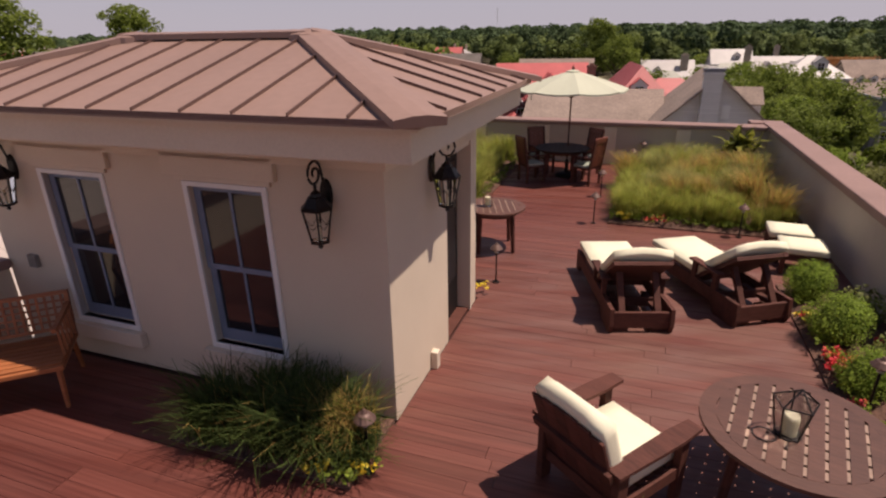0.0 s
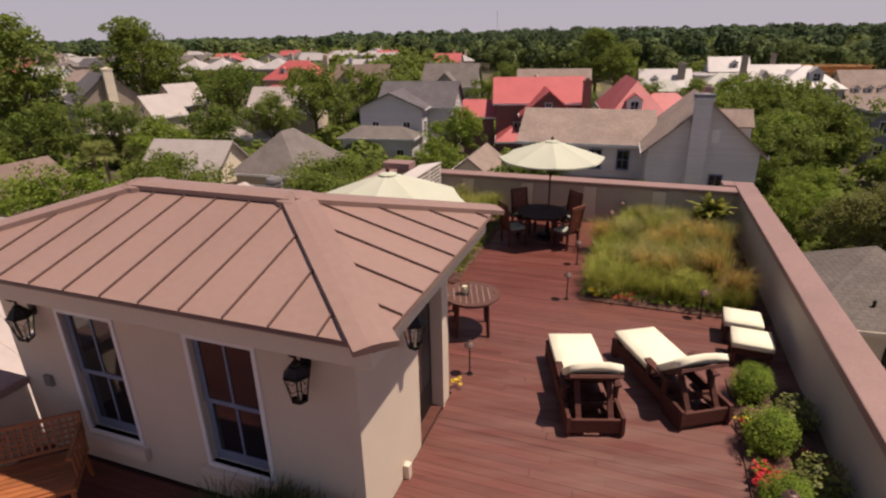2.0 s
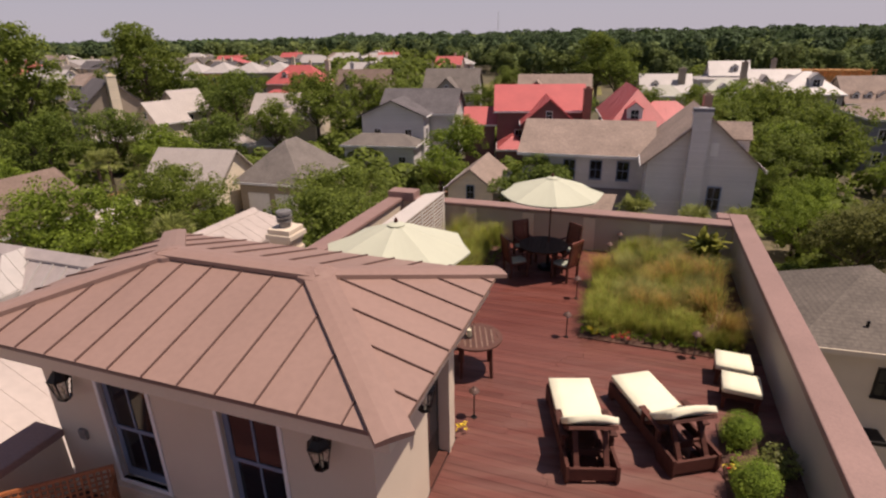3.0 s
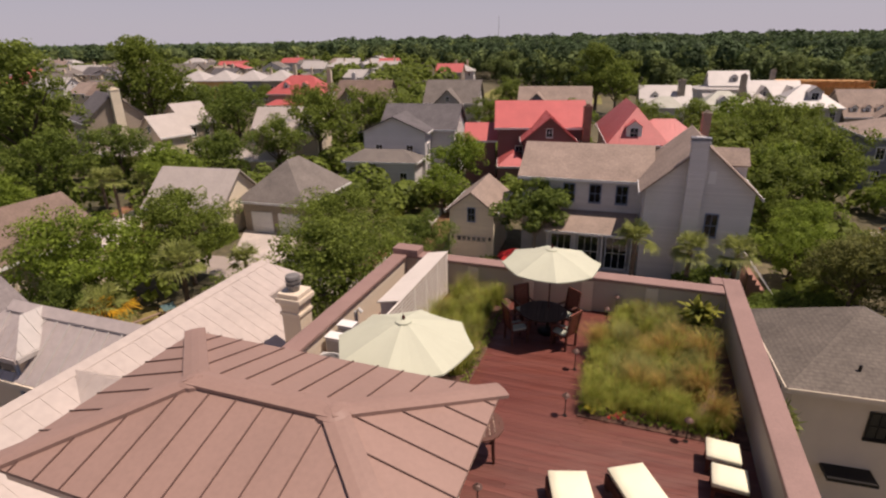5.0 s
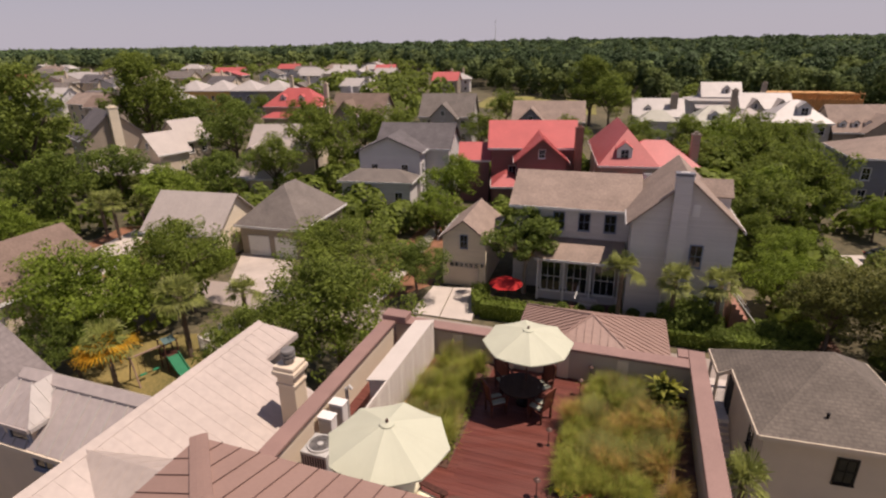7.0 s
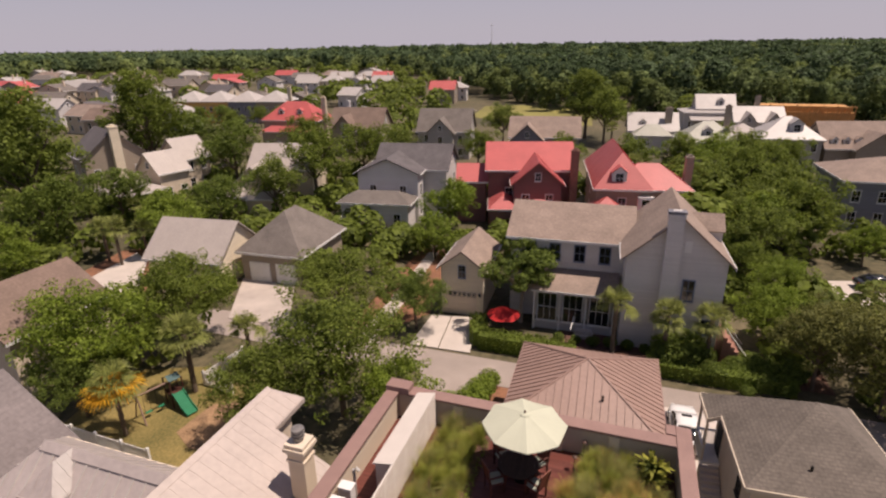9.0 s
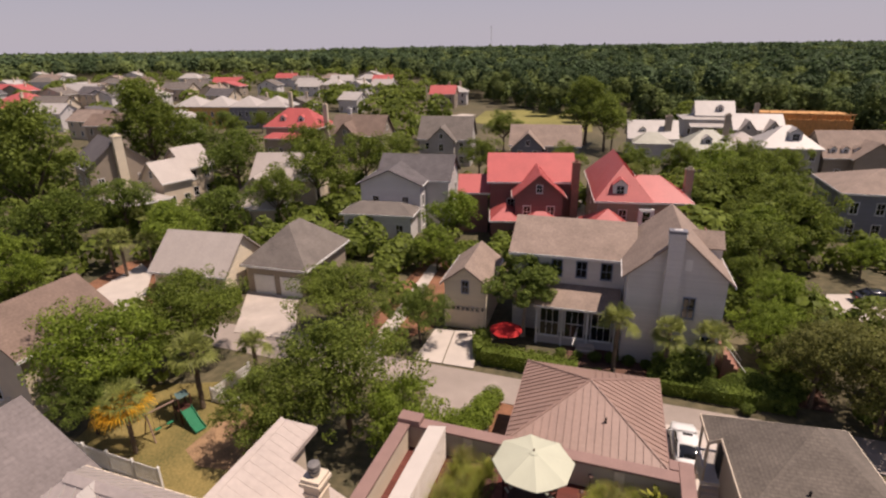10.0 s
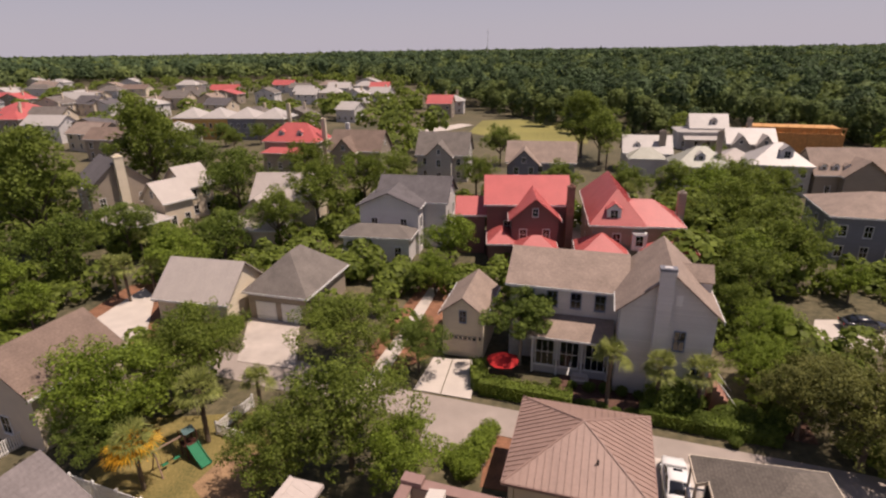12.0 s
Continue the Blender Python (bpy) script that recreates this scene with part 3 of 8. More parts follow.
def house(label, x, y, rz, masses, category="house", name="house", group=""):
    """masses: rows of (x0, y0, x1, y1, eave, ridge, kind, wall, roof, seam, windows front, right, left). Heights above the ground."""
    h = thing(name, pose(x, y, GROUND, 0, 0, rz), label, category, group)
    for x0, y0, x1, y1, ze, zr, kind, wall, roof, seam, nf, nr, nl in masses:
        part("wall", wall_mass(x0, y0, x1, y1, 0, ze, zr, kind), wall, h)
        roof_on(h, roof_planes(x0, y0, x1, y1, ze, zr, kind, min(0.45, (x1 - x0) * 0.08)), roof, 0.16, seam)
        for floor in ([1.7, 4.6] if ze > 5 else [1.6]):
            if floor + 0.9 > ze:
                continue
            if nf:
                window_row(h, x0, x1, y0, floor, nf)
            if nr:
                window_row(h, y0, y1, x1, floor, nr, turn=90)
            if nl:
                window_row(h, y0, y1, x0, floor, nl, turn=270)
        if kind == "gy" and zr - ze > 2.0 and nf:
            add_window(h, pose((x0 + x1) / 2, y0, ze + (zr - ze) * 0.3), 0.7, 1.0)
        if kind == "gx" and zr - ze > 2.0 and nr:
            add_window(h, pose(x1, (y0 + y1) / 2, ze + (zr - ze) * 0.3, 0, 0, 90), 0.7, 1.0)
    return h


def dormer(h, x, y, z, w, depth, hgt, wall, roof, turn=0):
    """A small gabled dormer that looks along -y (turned by turn)."""
    m = pose(x, y, z, 0, 0, turn)
    bm = wall_mass(-w / 2, 0, w / 2, depth, 0, hgt, hgt + w * 0.4, "gy")
    d = part("dormer", bm, wall, h, m=m)
    bm = bmesh.new()
    for pl in roof_planes(-w / 2, 0, w / 2, depth, hgt, hgt + w * 0.4, "gy", 0.15):
        slab(bm, [Vector(p) + Vector((0, 0, 0.08)) for p in pl], 0.08)
    project_uv(bm)
    part("dormer_roof", bm, roof, d)
    add_window(h, m @ pose(0, 0, hgt * 0.52), w * 0.5, hgt * 0.75)
    return d


def porch(h, x0, y0, x1, y1, z, posts, roof=SHINGLE_TAN, rise=0.9):
    """A lean-to porch roof on posts in front (-y) of a wall at y1."""
    roof_on(h, [[(x0 - 0.3, y0 - 0.3, z), (x1 + 0.3, y0 - 0.3, z), (x1 + 0.3, y1, z + rise), (x0 - 0.3, y1, z + rise)]], roof, 0.12)
    for i in range(posts):
        x = x0 + (x1 - x0) * i / (posts - 1)
        part("post", B((x - 0.09, y0, 0, x + 0.09, y0 + 0.18, z)), WHITE_PAINT, h)
    part("porch_floor", B((x0 - 0.2, y0 - 0.2, 0, x1 + 0.2, y1, 0.35)), CONCRETE, h)


W, C = SIDING_WHITE, SIDING_CREAM
# the white house across the lane: long body with a cross wing and an outside chimney stack
hw = house("large white two-storey house with tan shingle roof and outside chimney", 12.6, 40.8, -13.5, [
    (-9.2, 3.8, 1.0, 12.0, 7.85, 9.85, "gx", W, SHINGLE_TAN, 0, 0, 0, 0),
    (0.62, 0.0, 7.98, 8.8, 8.2, 11.5, "gy", W, SHINGLE_TAN, 0, 0, 2, 0)])
chimney_on(hw, 3.85, -0.3, 0, 11.9, 1.15, W, 0.7)
part("chimney_cap", B((3.2, -0.7, 11.9, 4.5, 0.1, 12.1)), SIDING_GREY, hw)
window_row(hw, -8.5, 0.1, 3.8, 6.5, 4, 0.85, 1.45, frame=SASH)
add_window(hw, pose(5.4, 0, 5.6), 0.8, 1.7, SASH)
add_window(hw, pose(7.0, 0, 2.6), 0.8, 1.2, SASH)
vent = part("gable_vent", B((4.75, -0.03, 8.75, 5.25, 0.0, 9.65), bevel=0.01), WHITE_PAINT, hw)
for i in range(6):
    part("vent_slat", B((4.8, -0.05, 8.82 + 0.135 * i, 5.2, -0.031, 8.9 + 0.135 * i)), WHITE_PAINT, vent)
roof_on(hw, [[(-6.9, 0.9, 3.8), (0.4, 0.9, 3.8), (0.4, 3.9, 4.9), (-6.9, 3.9, 4.9)]], SHINGLE_TAN, 0.12)
for x in (-6.6, -4.4, -2.2, 0.1):
    part("porch_post", B((x - 0.09, 1.15, 0, x + 0.09, 1.33, 3.8)), WHITE_PAINT, hw)
for x in (-5.5, -3.3, -1.05):
    add_window(hw, pose(x, 1.4, 2.2), 1.6, 2.6, WHITE_PAINT, 3, 2, name="porch_screen")
part("porch_wall", B((-6.6, 1.4, 0, 0.2, 1.5, 0.8)), W, hw)
part("porch_steps", B((-3.0, 0.2, 0, -1.4, 1.1, 0.3), (-2.9, 0.5, 0.3, -1.5, 1.1, 0.6)), CONCRETE, hw)
part("step_rail", tube(bmesh.new(), [(-3.1, 1.15, 1.6), (-3.3, 0.0, 0.9)], 0.05), WHITE_PAINT, hw)
dormer(hw, 8.1, 5.6, 7.9, 2.6, 3.4, 1.45, W, SHINGLE_TAN, 90)
for i in range(6):
    part("stair_step", B((8.3 + 0.3 * i, -1.0, 0, 8.6 + 0.3 * i, 1.2, 2.4 - 0.38 * i)), BRICK, hw)
for y in (-1.1, 1.2):
    part("stair_rail", tube(bmesh.new(), [(8.3, y, 3.3), (10.2, y, 0.9)], 0.05), WHITE_PAINT, hw)

# the small garage beside it
gw = house("small cream garage with steep tan gable roof", 0.02, 46.0, -13, [(-2.0, 0, 2.0, 6.9, 4.75, 6.3, "gy", C, SHINGLE_TAN, 0, 0, 0, 0)], "garage", "garage")
add_window(gw, pose(0, 0, 4.35), 0.6, 1.15, SASH)
gd = part("garage_door", B((-1.4, -0.04, 0, 1.4, 0.02, 2.4)), STUCCO_TRIM, gw)
for i in range(4):
    part("door_panel", B((-1.36, -0.07, 0.06 + 0.59 * i, 1.36, -0.03, 0.58 + 0.59 * i), bevel=0.01), STUCCO_TRIM, gd)
for i in range(6):
    part("door_light", B((-1.28 + 0.45 * i, -0.085, 1.92, -0.93 + 0.45 * i, -0.06, 2.3)), GLASS, gd)
for x in (-1.7, 1.7):
    part("wall_lamp", lathe(bmesh.new(), [(0.03, 0), (0.09, 0.05), (0.11, 0.3), (0.02, 0.4)], 8, x, -0.12), IRON, gw, m=pose(0, 0, 2.0))

# pavilion over the parking bay, right behind the deck
pv = thing("pavilion", pose(7.75, 27.7, GROUND, 0, 0, -14), "square open pavilion with hipped brown standing-seam roof", "pavilion")
roof_on(pv, roof_planes(-4.1, -4.1, 4.1, 4.1, 4.54, 6.5, "hip", 0.2), METAL_BROWN, 0.14, 0.42, trim=CAP, rib=(0.05, 0.05))
for x in (-4.3, 4.3):
    for y in (-4.3, 4.3):
        part("hip_cap", tube(bmesh.new(), [(0, 0, 6.64), (x, y, 4.68)], 0.075, 6), METAL_BROWN, pv)
for x in (-3.8, 3.8):
    for y in (-3.8, 3.8):
        part("post", B((x - 0.15, y - 0.15, 0, x + 0.15, y + 0.15, 4.54)), STUCCO, pv)
part("back_wall", B((-3.6, -3.9, 0, 3.6, -3.7, 4.54)), STUCCO, pv)
part("side_wall", B((-3.9, -3.6, 0, -3.7, 3.6, 4.54)), STUCCO, pv)
part("vent_pipe", tube(bmesh.new(), [(1.0, -2.4, 5.2), (1.0, -2.4, 5.9)], 0.06), IRON, pv)

# two garages to the north-west
g1 = house("cream garage with pale standing-seam metal roof", -34.0, 52.6, -10, [(0, 0, 8.6, 7.6, 3.2, 6.3, "gx", C, METAL_PALE, 0.6, 0, 0, 0)], "garage", "garage")
add_window(g1, pose(3.6, 0, 2.0), 0.7, 0.9, DARK)
g2 = house("double garage with tan siding and grey shingle roof", -24.1, 53.6, -13, [(0, 0, 7.2, 9.6, 3.3, 7.0, "hip", SIDING_TAUPE, SHINGLE_GREY, 0, 0, 0, 0)], "garage", "garage")
for x in (0.9, 4.1):
    d = part("garage_door", B((x, -0.05, 0, x + 2.5, 0.02, 2.3)), WHITE_PAINT, g2)
    for i in range(4):
        part("door_panel", B((x + 0.06, -0.08, 0.05 + 0.57 * i, x + 2.44, -0.04, 0.56 + 0.57 * i)), WHITE_PAINT, d)

# shingled house close by on the east side
nr = thing("house", pose(13.4, 19.35, GROUND, 0, 0, -12), "grey-shingled pale house close beside the deck", "house")
part("wall", wall_mass(0, 0, 6.0, 6.6, 0, 5.5, 0, "hip"), STUCCO, nr)
for y in (4.85, 6.5):
    part("porch_post", B((-0.98, y, 0, -0.86, y + 0.12, 5.2)), STUCCO_TRIM, nr)
sw_, se_, ne_, nw_, peak = (-0.4, -0.45, 5.55), (6.5, -0.45, 5.55), (6.3, 7.1, 5.35), (-1.0, 7.0, 5.2), (3.55, 4.25, 7.28)
jog, jog_out = (-0.4, 4.6, 5.55), (-1.0, 4.6, 5.25)
roof_on(nr, [[sw_, se_, peak], [se_, ne_, peak], [ne_, nw_, peak], [nw_, jog_out, peak], [jog_out, jog, peak], [jog, sw_, peak]], SHINGLE_WORN, 0.16, trim=STUCCO_TRIM)
add_window(nr, pose(3.2, 0, 4.2), 0.66, 1.15, IRON)
add_window(nr, pose(0, 1.5, 4.2, 0, 0, 270), 0.5, 1.2, IRON)
part("awning", B((1.6, -0.9, 1.9, 3.4, 0, 2.05)), IRON, nr)
part("vent_pipe", tube(bmesh.new(), [(2.4, 0.75, 5.95), (2.4, 0.75, 6.4)], 0.06), IRON, nr)
for i in range(12):
    part("stair_step", B((-1.0, 1.4 + 0.28 * i, 0, -0.06, 1.68 + 0.28 * i, 0.2 + 0.19 * i)), CONCRETE, nr)
part("stair_landing", B((-1.0, 4.77, 2.3, -0.01, 6.4, 2.5)), WHITE_PAINT, nr)
for i in range(9):
    part("baluster", B((-1.0 + 0.12 * i, 6.34, 2.5, -0.96 + 0.12 * i, 6.38, 3.4)), WHITE_PAINT, nr)
for i in range(12):
    part("baluster", B((-1.0, 4.8 + 0.128 * i, 2.5, -0.96, 4.84 + 0.128 * i, 3.4)), WHITE_PAINT, nr)
part("landing_rail", B((-1.04, 6.3, 3.4, -0.01, 6.42, 3.47)), WHITE_PAINT, nr)
part("landing_rail", B((-1.04, 4.77, 3.4, -0.92, 6.3, 3.47)), WHITE_PAINT, nr)
part("landing_door", B((-0.045, 5.2, 2.5, 0.02, 6.1, 4.5)), DARK, nr)

# brown-roofed house to the west
bh = house("pale house with large brown shingle roof", -32.75, 40.1, -15.5, [(-3.6, -8.0, 3.6, -0.3, 5.2, 7.75, "gy", STUCCO, SHINGLE_BROWN, 0, 1, 0, 0), (-12, -9.5, -3.4, -2.5, 3.0, 5.4, "gx", STUCCO, SHINGLE_BROWN, 0, 0, 0, 0)])
# grey roof at the lower left
gl = house("house with dark grey shingle roof beside the backyard", -19.75, 19.3, -15, [(-4.0, -12, 4.0, -0.3, 7.3, 10.6, "gy", STUCCO, SHINGLE_TAUPE, 0, 0, 0, 0)])

# the grey house, the two red-roofed houses and their neighbours
gh = house("white two-storey house with grey hipped and gabled roof", -15.2, 75.6, -8, [
    (-0.3, 0, 8.5, 9.5, 7.2, 9.1, "gy", W, SHINGLE_DARK, 0, 2, 3, 0), (1.3, 3.6, 11.9, 12.0, 7.2, 10.0, "gx", W, SHINGLE_DARK, 0, 0, 2, 0),
    (-1.6, -4.0, 8.0, 0.0, 3.7, 5.0, "hip", W, SHINGLE_GREY, 0, 3, 0, 0)])
for i in range(5):
    part("stair_step", B((-1.4, -6.2 + 0.42 * i, 0, 1.2, -5.78 + 0.42 * i, 0.25 + 0.22 * i)), WHITE_PAINT, gh)
for x in (-1.46, 1.24):
    part("stair_rail", tube(bmesh.new(), [(x, -6.2, 1.1), (x, -4.05, 2.2)], 0.05), WHITE_PAINT, gh)
ra = house("maroon two-storey house with bright red metal roof", 2.6, 74.0, -2, [
    (0.5, 0, 12.1, 11.5, 7.9, 10.6, "gx", SIDING_RED, METAL_RED, 0.6, 2, 1, 0), (3.9, -3.8, 10.1, 5.6, 6.9, 9.55, "gy", SIDING_RED, METAL_RED, 0.6, 2, 0, 0),
    (-3.8, 1.0, 0.2, 7.0, 6.0, 7.8, "gx", SIDING_RED, METAL_RED, 0.6, 0, 0, 0), (0.8, -5.2, 4.2, 0.2, 3.6, 5.0, "hip", SIDING_RED, METAL_RED, 0.6, 0, 0, 0),
    (4.5, -8.5, 9.5, -4.6, 3.6, 5.3, "hip", SIDING_RED, METAL_RED, 0.6, 0, 0, 0)])
chimney_on(ra, 12.0, -0.8, 0, 10.7, 1.0, BRICK)
rb = house("red metal-roofed taupe house with dormer and tall chimney", 17.2, 67.5, -7, [
    (-0.5, 1.0, 5.9, 19.0, 6.4, 10.5, "hip", SIDING_TAUPE, METAL_RED, 0.6, 1, 0, 1), (1.5, 1.6, 10.9, 8.4, 6.3, 9.0, "hip", SIDING_TAUPE, METAL_RED, 0.6, 3, 2, 0),
    (-2.2, -3.0, 3.6, 3.0, 3.3, 5.6, "hip", SIDING_TAUPE, METAL_RED, 0.6, 0, 0, 0), (6.0, -1.5, 12.5, 2.0, 3.3, 4.6, "hip", SIDING_TAUPE, METAL_RED, 0.6, 0, 0, 0)])
chimney_on(rb, 11.6, 6.6, 0, 9.8, 1.0, SIDING_TAUPE)
dormer(rb, 2.2, 1.35, 7.0, 1.8, 3.2, 1.6, WHITE_PAINT, METAL_RED)
part("bay", wall_mass(4.6, 0.2, 6.4, 1.0, 3.4, 5.7, 0, "hip"), WHITE_PAINT, rb)
add_window(rb, pose(5.5, 0.2, 4.7), 0.9, 1.4)
hq = house("grey gabled house with tan shingle roof and dormer", 8.6, 114.5, -8, [(0, 0, 14.0, 9.0, 6.2, 9.6, "gx", SIDING_GREY, SHINGLE_TAN, 0, 3, 2, 0), (0.6, -2.5, 6.6, 3.0, 6.0, 8.8, "gy", SIDING_GREY, SHINGLE_TAN, 0, 2, 0, 0)])
hp = house("pale grey gabled house with grey roof", -11.4, 122.5, -8, [(0, 0, 11.5, 9.0, 6.4, 10.6, "gx", SIDING_PALE, SHINGLE_GREY, 0, 3, 3, 0), (2.6, -2.0, 8.2, 3.0, 6.3, 9.0, "gy", SIDING_PALE, SHINGLE_GREY, 0, 1, 0, 0)])
hb = house("taupe gabled house with brown roof", -33.0, 128.5, -10, [(0, 0, 12.5, 9.0, 6.4, 10.4, "gx", SIDING_TAUPE, SHINGLE_BROWN, 0, 3, 2, 0), (1.6, -2.0, 7.0, 3.0, 6.3, 9.2, "gy", SIDING_TAUPE, SHINGLE_BROWN, 0, 1, 0, 0)])
chimney_on(hb, 3.0, 5.0, 6, 12.0, 0.9, W)
rf = house("house with red metal roof, dormers and pale chimney", -52.0, 137.0, -10, [(0, 0, 14.5, 9.0, 7.0, 11.2, "hip", SIDING_TAUPE, METAL_RED, 0.6, 4, 2, 0), (1.0, -3.0, 13.0, 0.4, 4.6, 5.8, "hip", SIDING_TAUPE, METAL_RED, 0, 4, 0, 0)])
chimney_on(rf, 15.0, 4.0, 0, 12.5, 1.1, STUCCO)
dormer(rf, 4.5, 1.2, 8.0, 1.4, 2.0, 1.4, WHITE_PAINT, METAL_RED)
dormer(rf, 9.5, 1.2, 8.0, 1.4, 2.0, 1.4, WHITE_PAINT, METAL_RED)
# row of four joined town houses
rw = thing("town_house_row", pose(-103.5, 189.0, GROUND, 0, 0, -6), "row of joined town houses under four pale hipped roofs", "town houses")
for i in range(4):
    x0 = 10.3 * i
    wall = (SIDING_OCHRE, SIDING_OCHRE, SIDING_GREY, SIDING_TAUPE)[i]
    part("wall", wall_mass(x0, 0, x0 + 10.2, 11, 0, 7.2, 0, "hip"), wall, rw)
    roof_on(rw, roof_planes(x0, 0, x0 + 10.2, 11, 7.2, 10.4, "hip", 0.4), METAL_WHITE, 0.16, 0)
    window_row(rw, x0, x0 + 10.2, 0, 4.8, 4)
    window_row(rw, x0, x0 + 10.2, 0, 1.8, 4)
chimney_on(rw, 42.0, 3.0, 0, 12.0, 1.2, STUCCO)
# dark gabled house with tan chimney, pale cottages
ho = house("dark-roofed taupe house with tall tan chimney stack", -69.5, 91.0, -42, [(0, 0, 9.0, 9.5, 7.4, 11.4, "gx", SIDING_TAUPE, SHINGLE_DARK, 0, 2, 3, 0)])
chimney_on(ho, 9.5, 5.0, 0, 12.3, 1.4, C, 1.4)
hn = house("pale gabled cottage with off-white metal roof", -53.0, 86.2, -30, [
    (-3.1, 0, 3.1, 5.2, 5.2, 8.0, "gy", STUCCO, METAL_PALE, 0.6, 1, 2, 0), (-2.4, -7.6, 6.2, -1.2, 3.2, 4.8, "hip", STUCCO, METAL_PALE, 0.6, 2, 1, 0)])
hn2 = house("pale gabled cottage with off-white metal roof behind another", -52.7, 93.3, -30, [(-3.4, 0, 3.4, 5.2, 6.2, 9.2, "gy", STUCCO, METAL_PALE, 0.6, 1, 2, 0)])
hm = house("taupe house with pale tan gable roof", -35.5, 85.5, 0, [(0, 0, 10.3, 9.0, 5.6, 8.9, "gx", STUCCO, METAL_PALE, 0, 0, 0, 0), (-0.2, -5.5, 5.4, 3.0, 4.6, 7.0, "gy", STUCCO, METAL_PALE, 0, 2, 0, 0), (-2.0, -8.0, 2.6, -3.5, 2.9, 4.2, "hip", STUCCO, METAL_PALE, 0, 0, 0, 0), (2.8, -8.5, 7.0, -3.0, 2.7, 3.8, "hip", STUCCO, METAL_PALE, 0, 0, 0, 0)])
# the white group and timber-framed shell before the woods
w1 = house("white cottage with white roof and brick chimney", 37.5, 131.0, -10, [(0, 0, 10.6, 8.0, 5.0, 8.4, "gx", W, METAL_WHITE, 0, 2, 0, 0), (1.0, -4.5, 8.5, 0.5, 4.2, 6.4, "hip", W, METAL_GREEN, 0, 0, 0, 0)])
chimney_on(w1, 8.6, 2.0, 4, 9.8, 1.5, SIDING_TAUPE)
w2 = house("tall white house with stepped white roof and dormer", 62.0, 164.0, -10, [(0, 0, 17.0, 10.0, 4.9, 6.0, "hip", W, METAL_WHITE, 0, 5, 1, 0), (3.5, 2.0, 13.5, 8.5, 6.2, 9.6, "gx", W, METAL_WHITE, 0, 0, 0, 0)])
dormer(w2, 9.8, 2.6, 6.7, 1.8, 2.5, 1.5, W, METAL_WHITE)
w3 = house("white house with pale green-white hipped roof and dormer", 43.6, 114.0, -10, [(0, 0, 11.0, 9.0, 4.8, 8.4, "hip", SIDING_PALE, METAL_GREEN, 0, 3, 0, 0)])
dormer(w3, 5.0, 1.2, 5.5, 1.7, 2.4, 1.6, W, METAL_WHITE)
w4 = house("white house with steep white hipped roof and porch", 56.5, 110.0, -14, [(0.4, 0, 11.2, 9.6, 6.0, 9.8, "hip", SIDING_PALE, METAL_WHITE, 0, 4, 2, 0), (-5.0, 6.0, 3.0, 14.0, 5.2, 7.6, "hip", SIDING_PALE, METAL_PALE, 0, 0, 0, 0)])
dormer(w4, 6.8, 1.4, 7.0, 2.2, 3.0, 1.9, W, METAL_WHITE)
w5 = house("white house with low white roof and front gables", 66.0, 141.0, -12, [(0, 0, 11.0, 9.0, 5.4, 8.5, "gx", SIDING_PALE, METAL_WHITE, 0, 0, 1, 0), (0.8, -1.6, 4.6, 3.5, 5.2, 7.5, "gy", SIDING_PALE, METAL_PALE, 0, 1, 0, 0), (6.4, -1.6, 10.2, 3.5, 5.2, 7.5, "gy", SIDING_PALE, METAL_PALE, 0, 1, 0, 0)])
chimney_on(w5, 5.6, 5.6, 5, 11.0, 1.1, SIDING_TAUPE)
chimney_on(w3, 9.2, 5.6, 5, 11.6, 1.1, SIDING_TAUPE)
dormer(w3, 8.3, 2.0, 5.7, 1.3, 2.0, 1.3, W, METAL_WHITE)
porch(w2, 1.5, -2.8, 15.5, 0.0, 3.1, 7, METAL_WHITE)
dormer(w1, 3.0, 1.2, 5.4, 1.5, 2.2, 1.3, W, METAL_WHITE)
mast = thing("radio_mast", pose(46.0, 1499.0, GROUND), "thin grey radio mast far beyond the woods", "mast")
part("pole", tube(bmesh.new(), [(0, 0, 0), (0, 0, 78)], 0.9, 6, 0.4), STEEL, mast)
for z in (30, 52, 72):
    part("platform", lathe(bmesh.new(), [(1.8, z), (1.8, z + 0.8)], 8), STEEL, mast)
cs = thing("house_shell", pose(76.0, 152.0, GROUND, 0, 0, -18), "unfinished orange timber house shell before the woods", "building shell")
part("sheathing", B((0, 0, 0, 22, 10, 6.6)), RAW_WOOD, cs)
for i in range(23):
    part("stud", B((i, -0.25, 0, i + 0.14, -0.02, 8.0 if i % 3 else 8.6)), RAW_WOOD, cs)
part("plate", B((-0.2, -0.3, 7.9, 22.3, 0.1, 8.15)), RAW_WOOD, cs)
part("roof_deck", B((0.5, 0.5, 6.6, 21.5, 9.5, 7.8)), RAW_WOOD, cs)
hs = house("tan-roofed taupe house with dormers", 68.0, 107.0, -4, [(0, 0, 16.0, 9.5, 4.8, 9.0, "gx", SIDING_TAUPE, SHINGLE_TAN, 0, 3, 0, 0), (4.5, -1.8, 12, 3, 4.8, 7.6, "gy", SIDING_TAUPE, SHINGLE_TAN, 0, 0, 0, 0)])
for x in (1.6, 3.8, 6.0):
    dormer(hs, x, 0.6, 5.0, 1.2, 1.8, 1.2, WHITE_PAINT, SHINGLE_TAN)
chimney_on(hs, 13.2, -0.6, 0, 8.8, 1.3, SIDING_TAUPE)
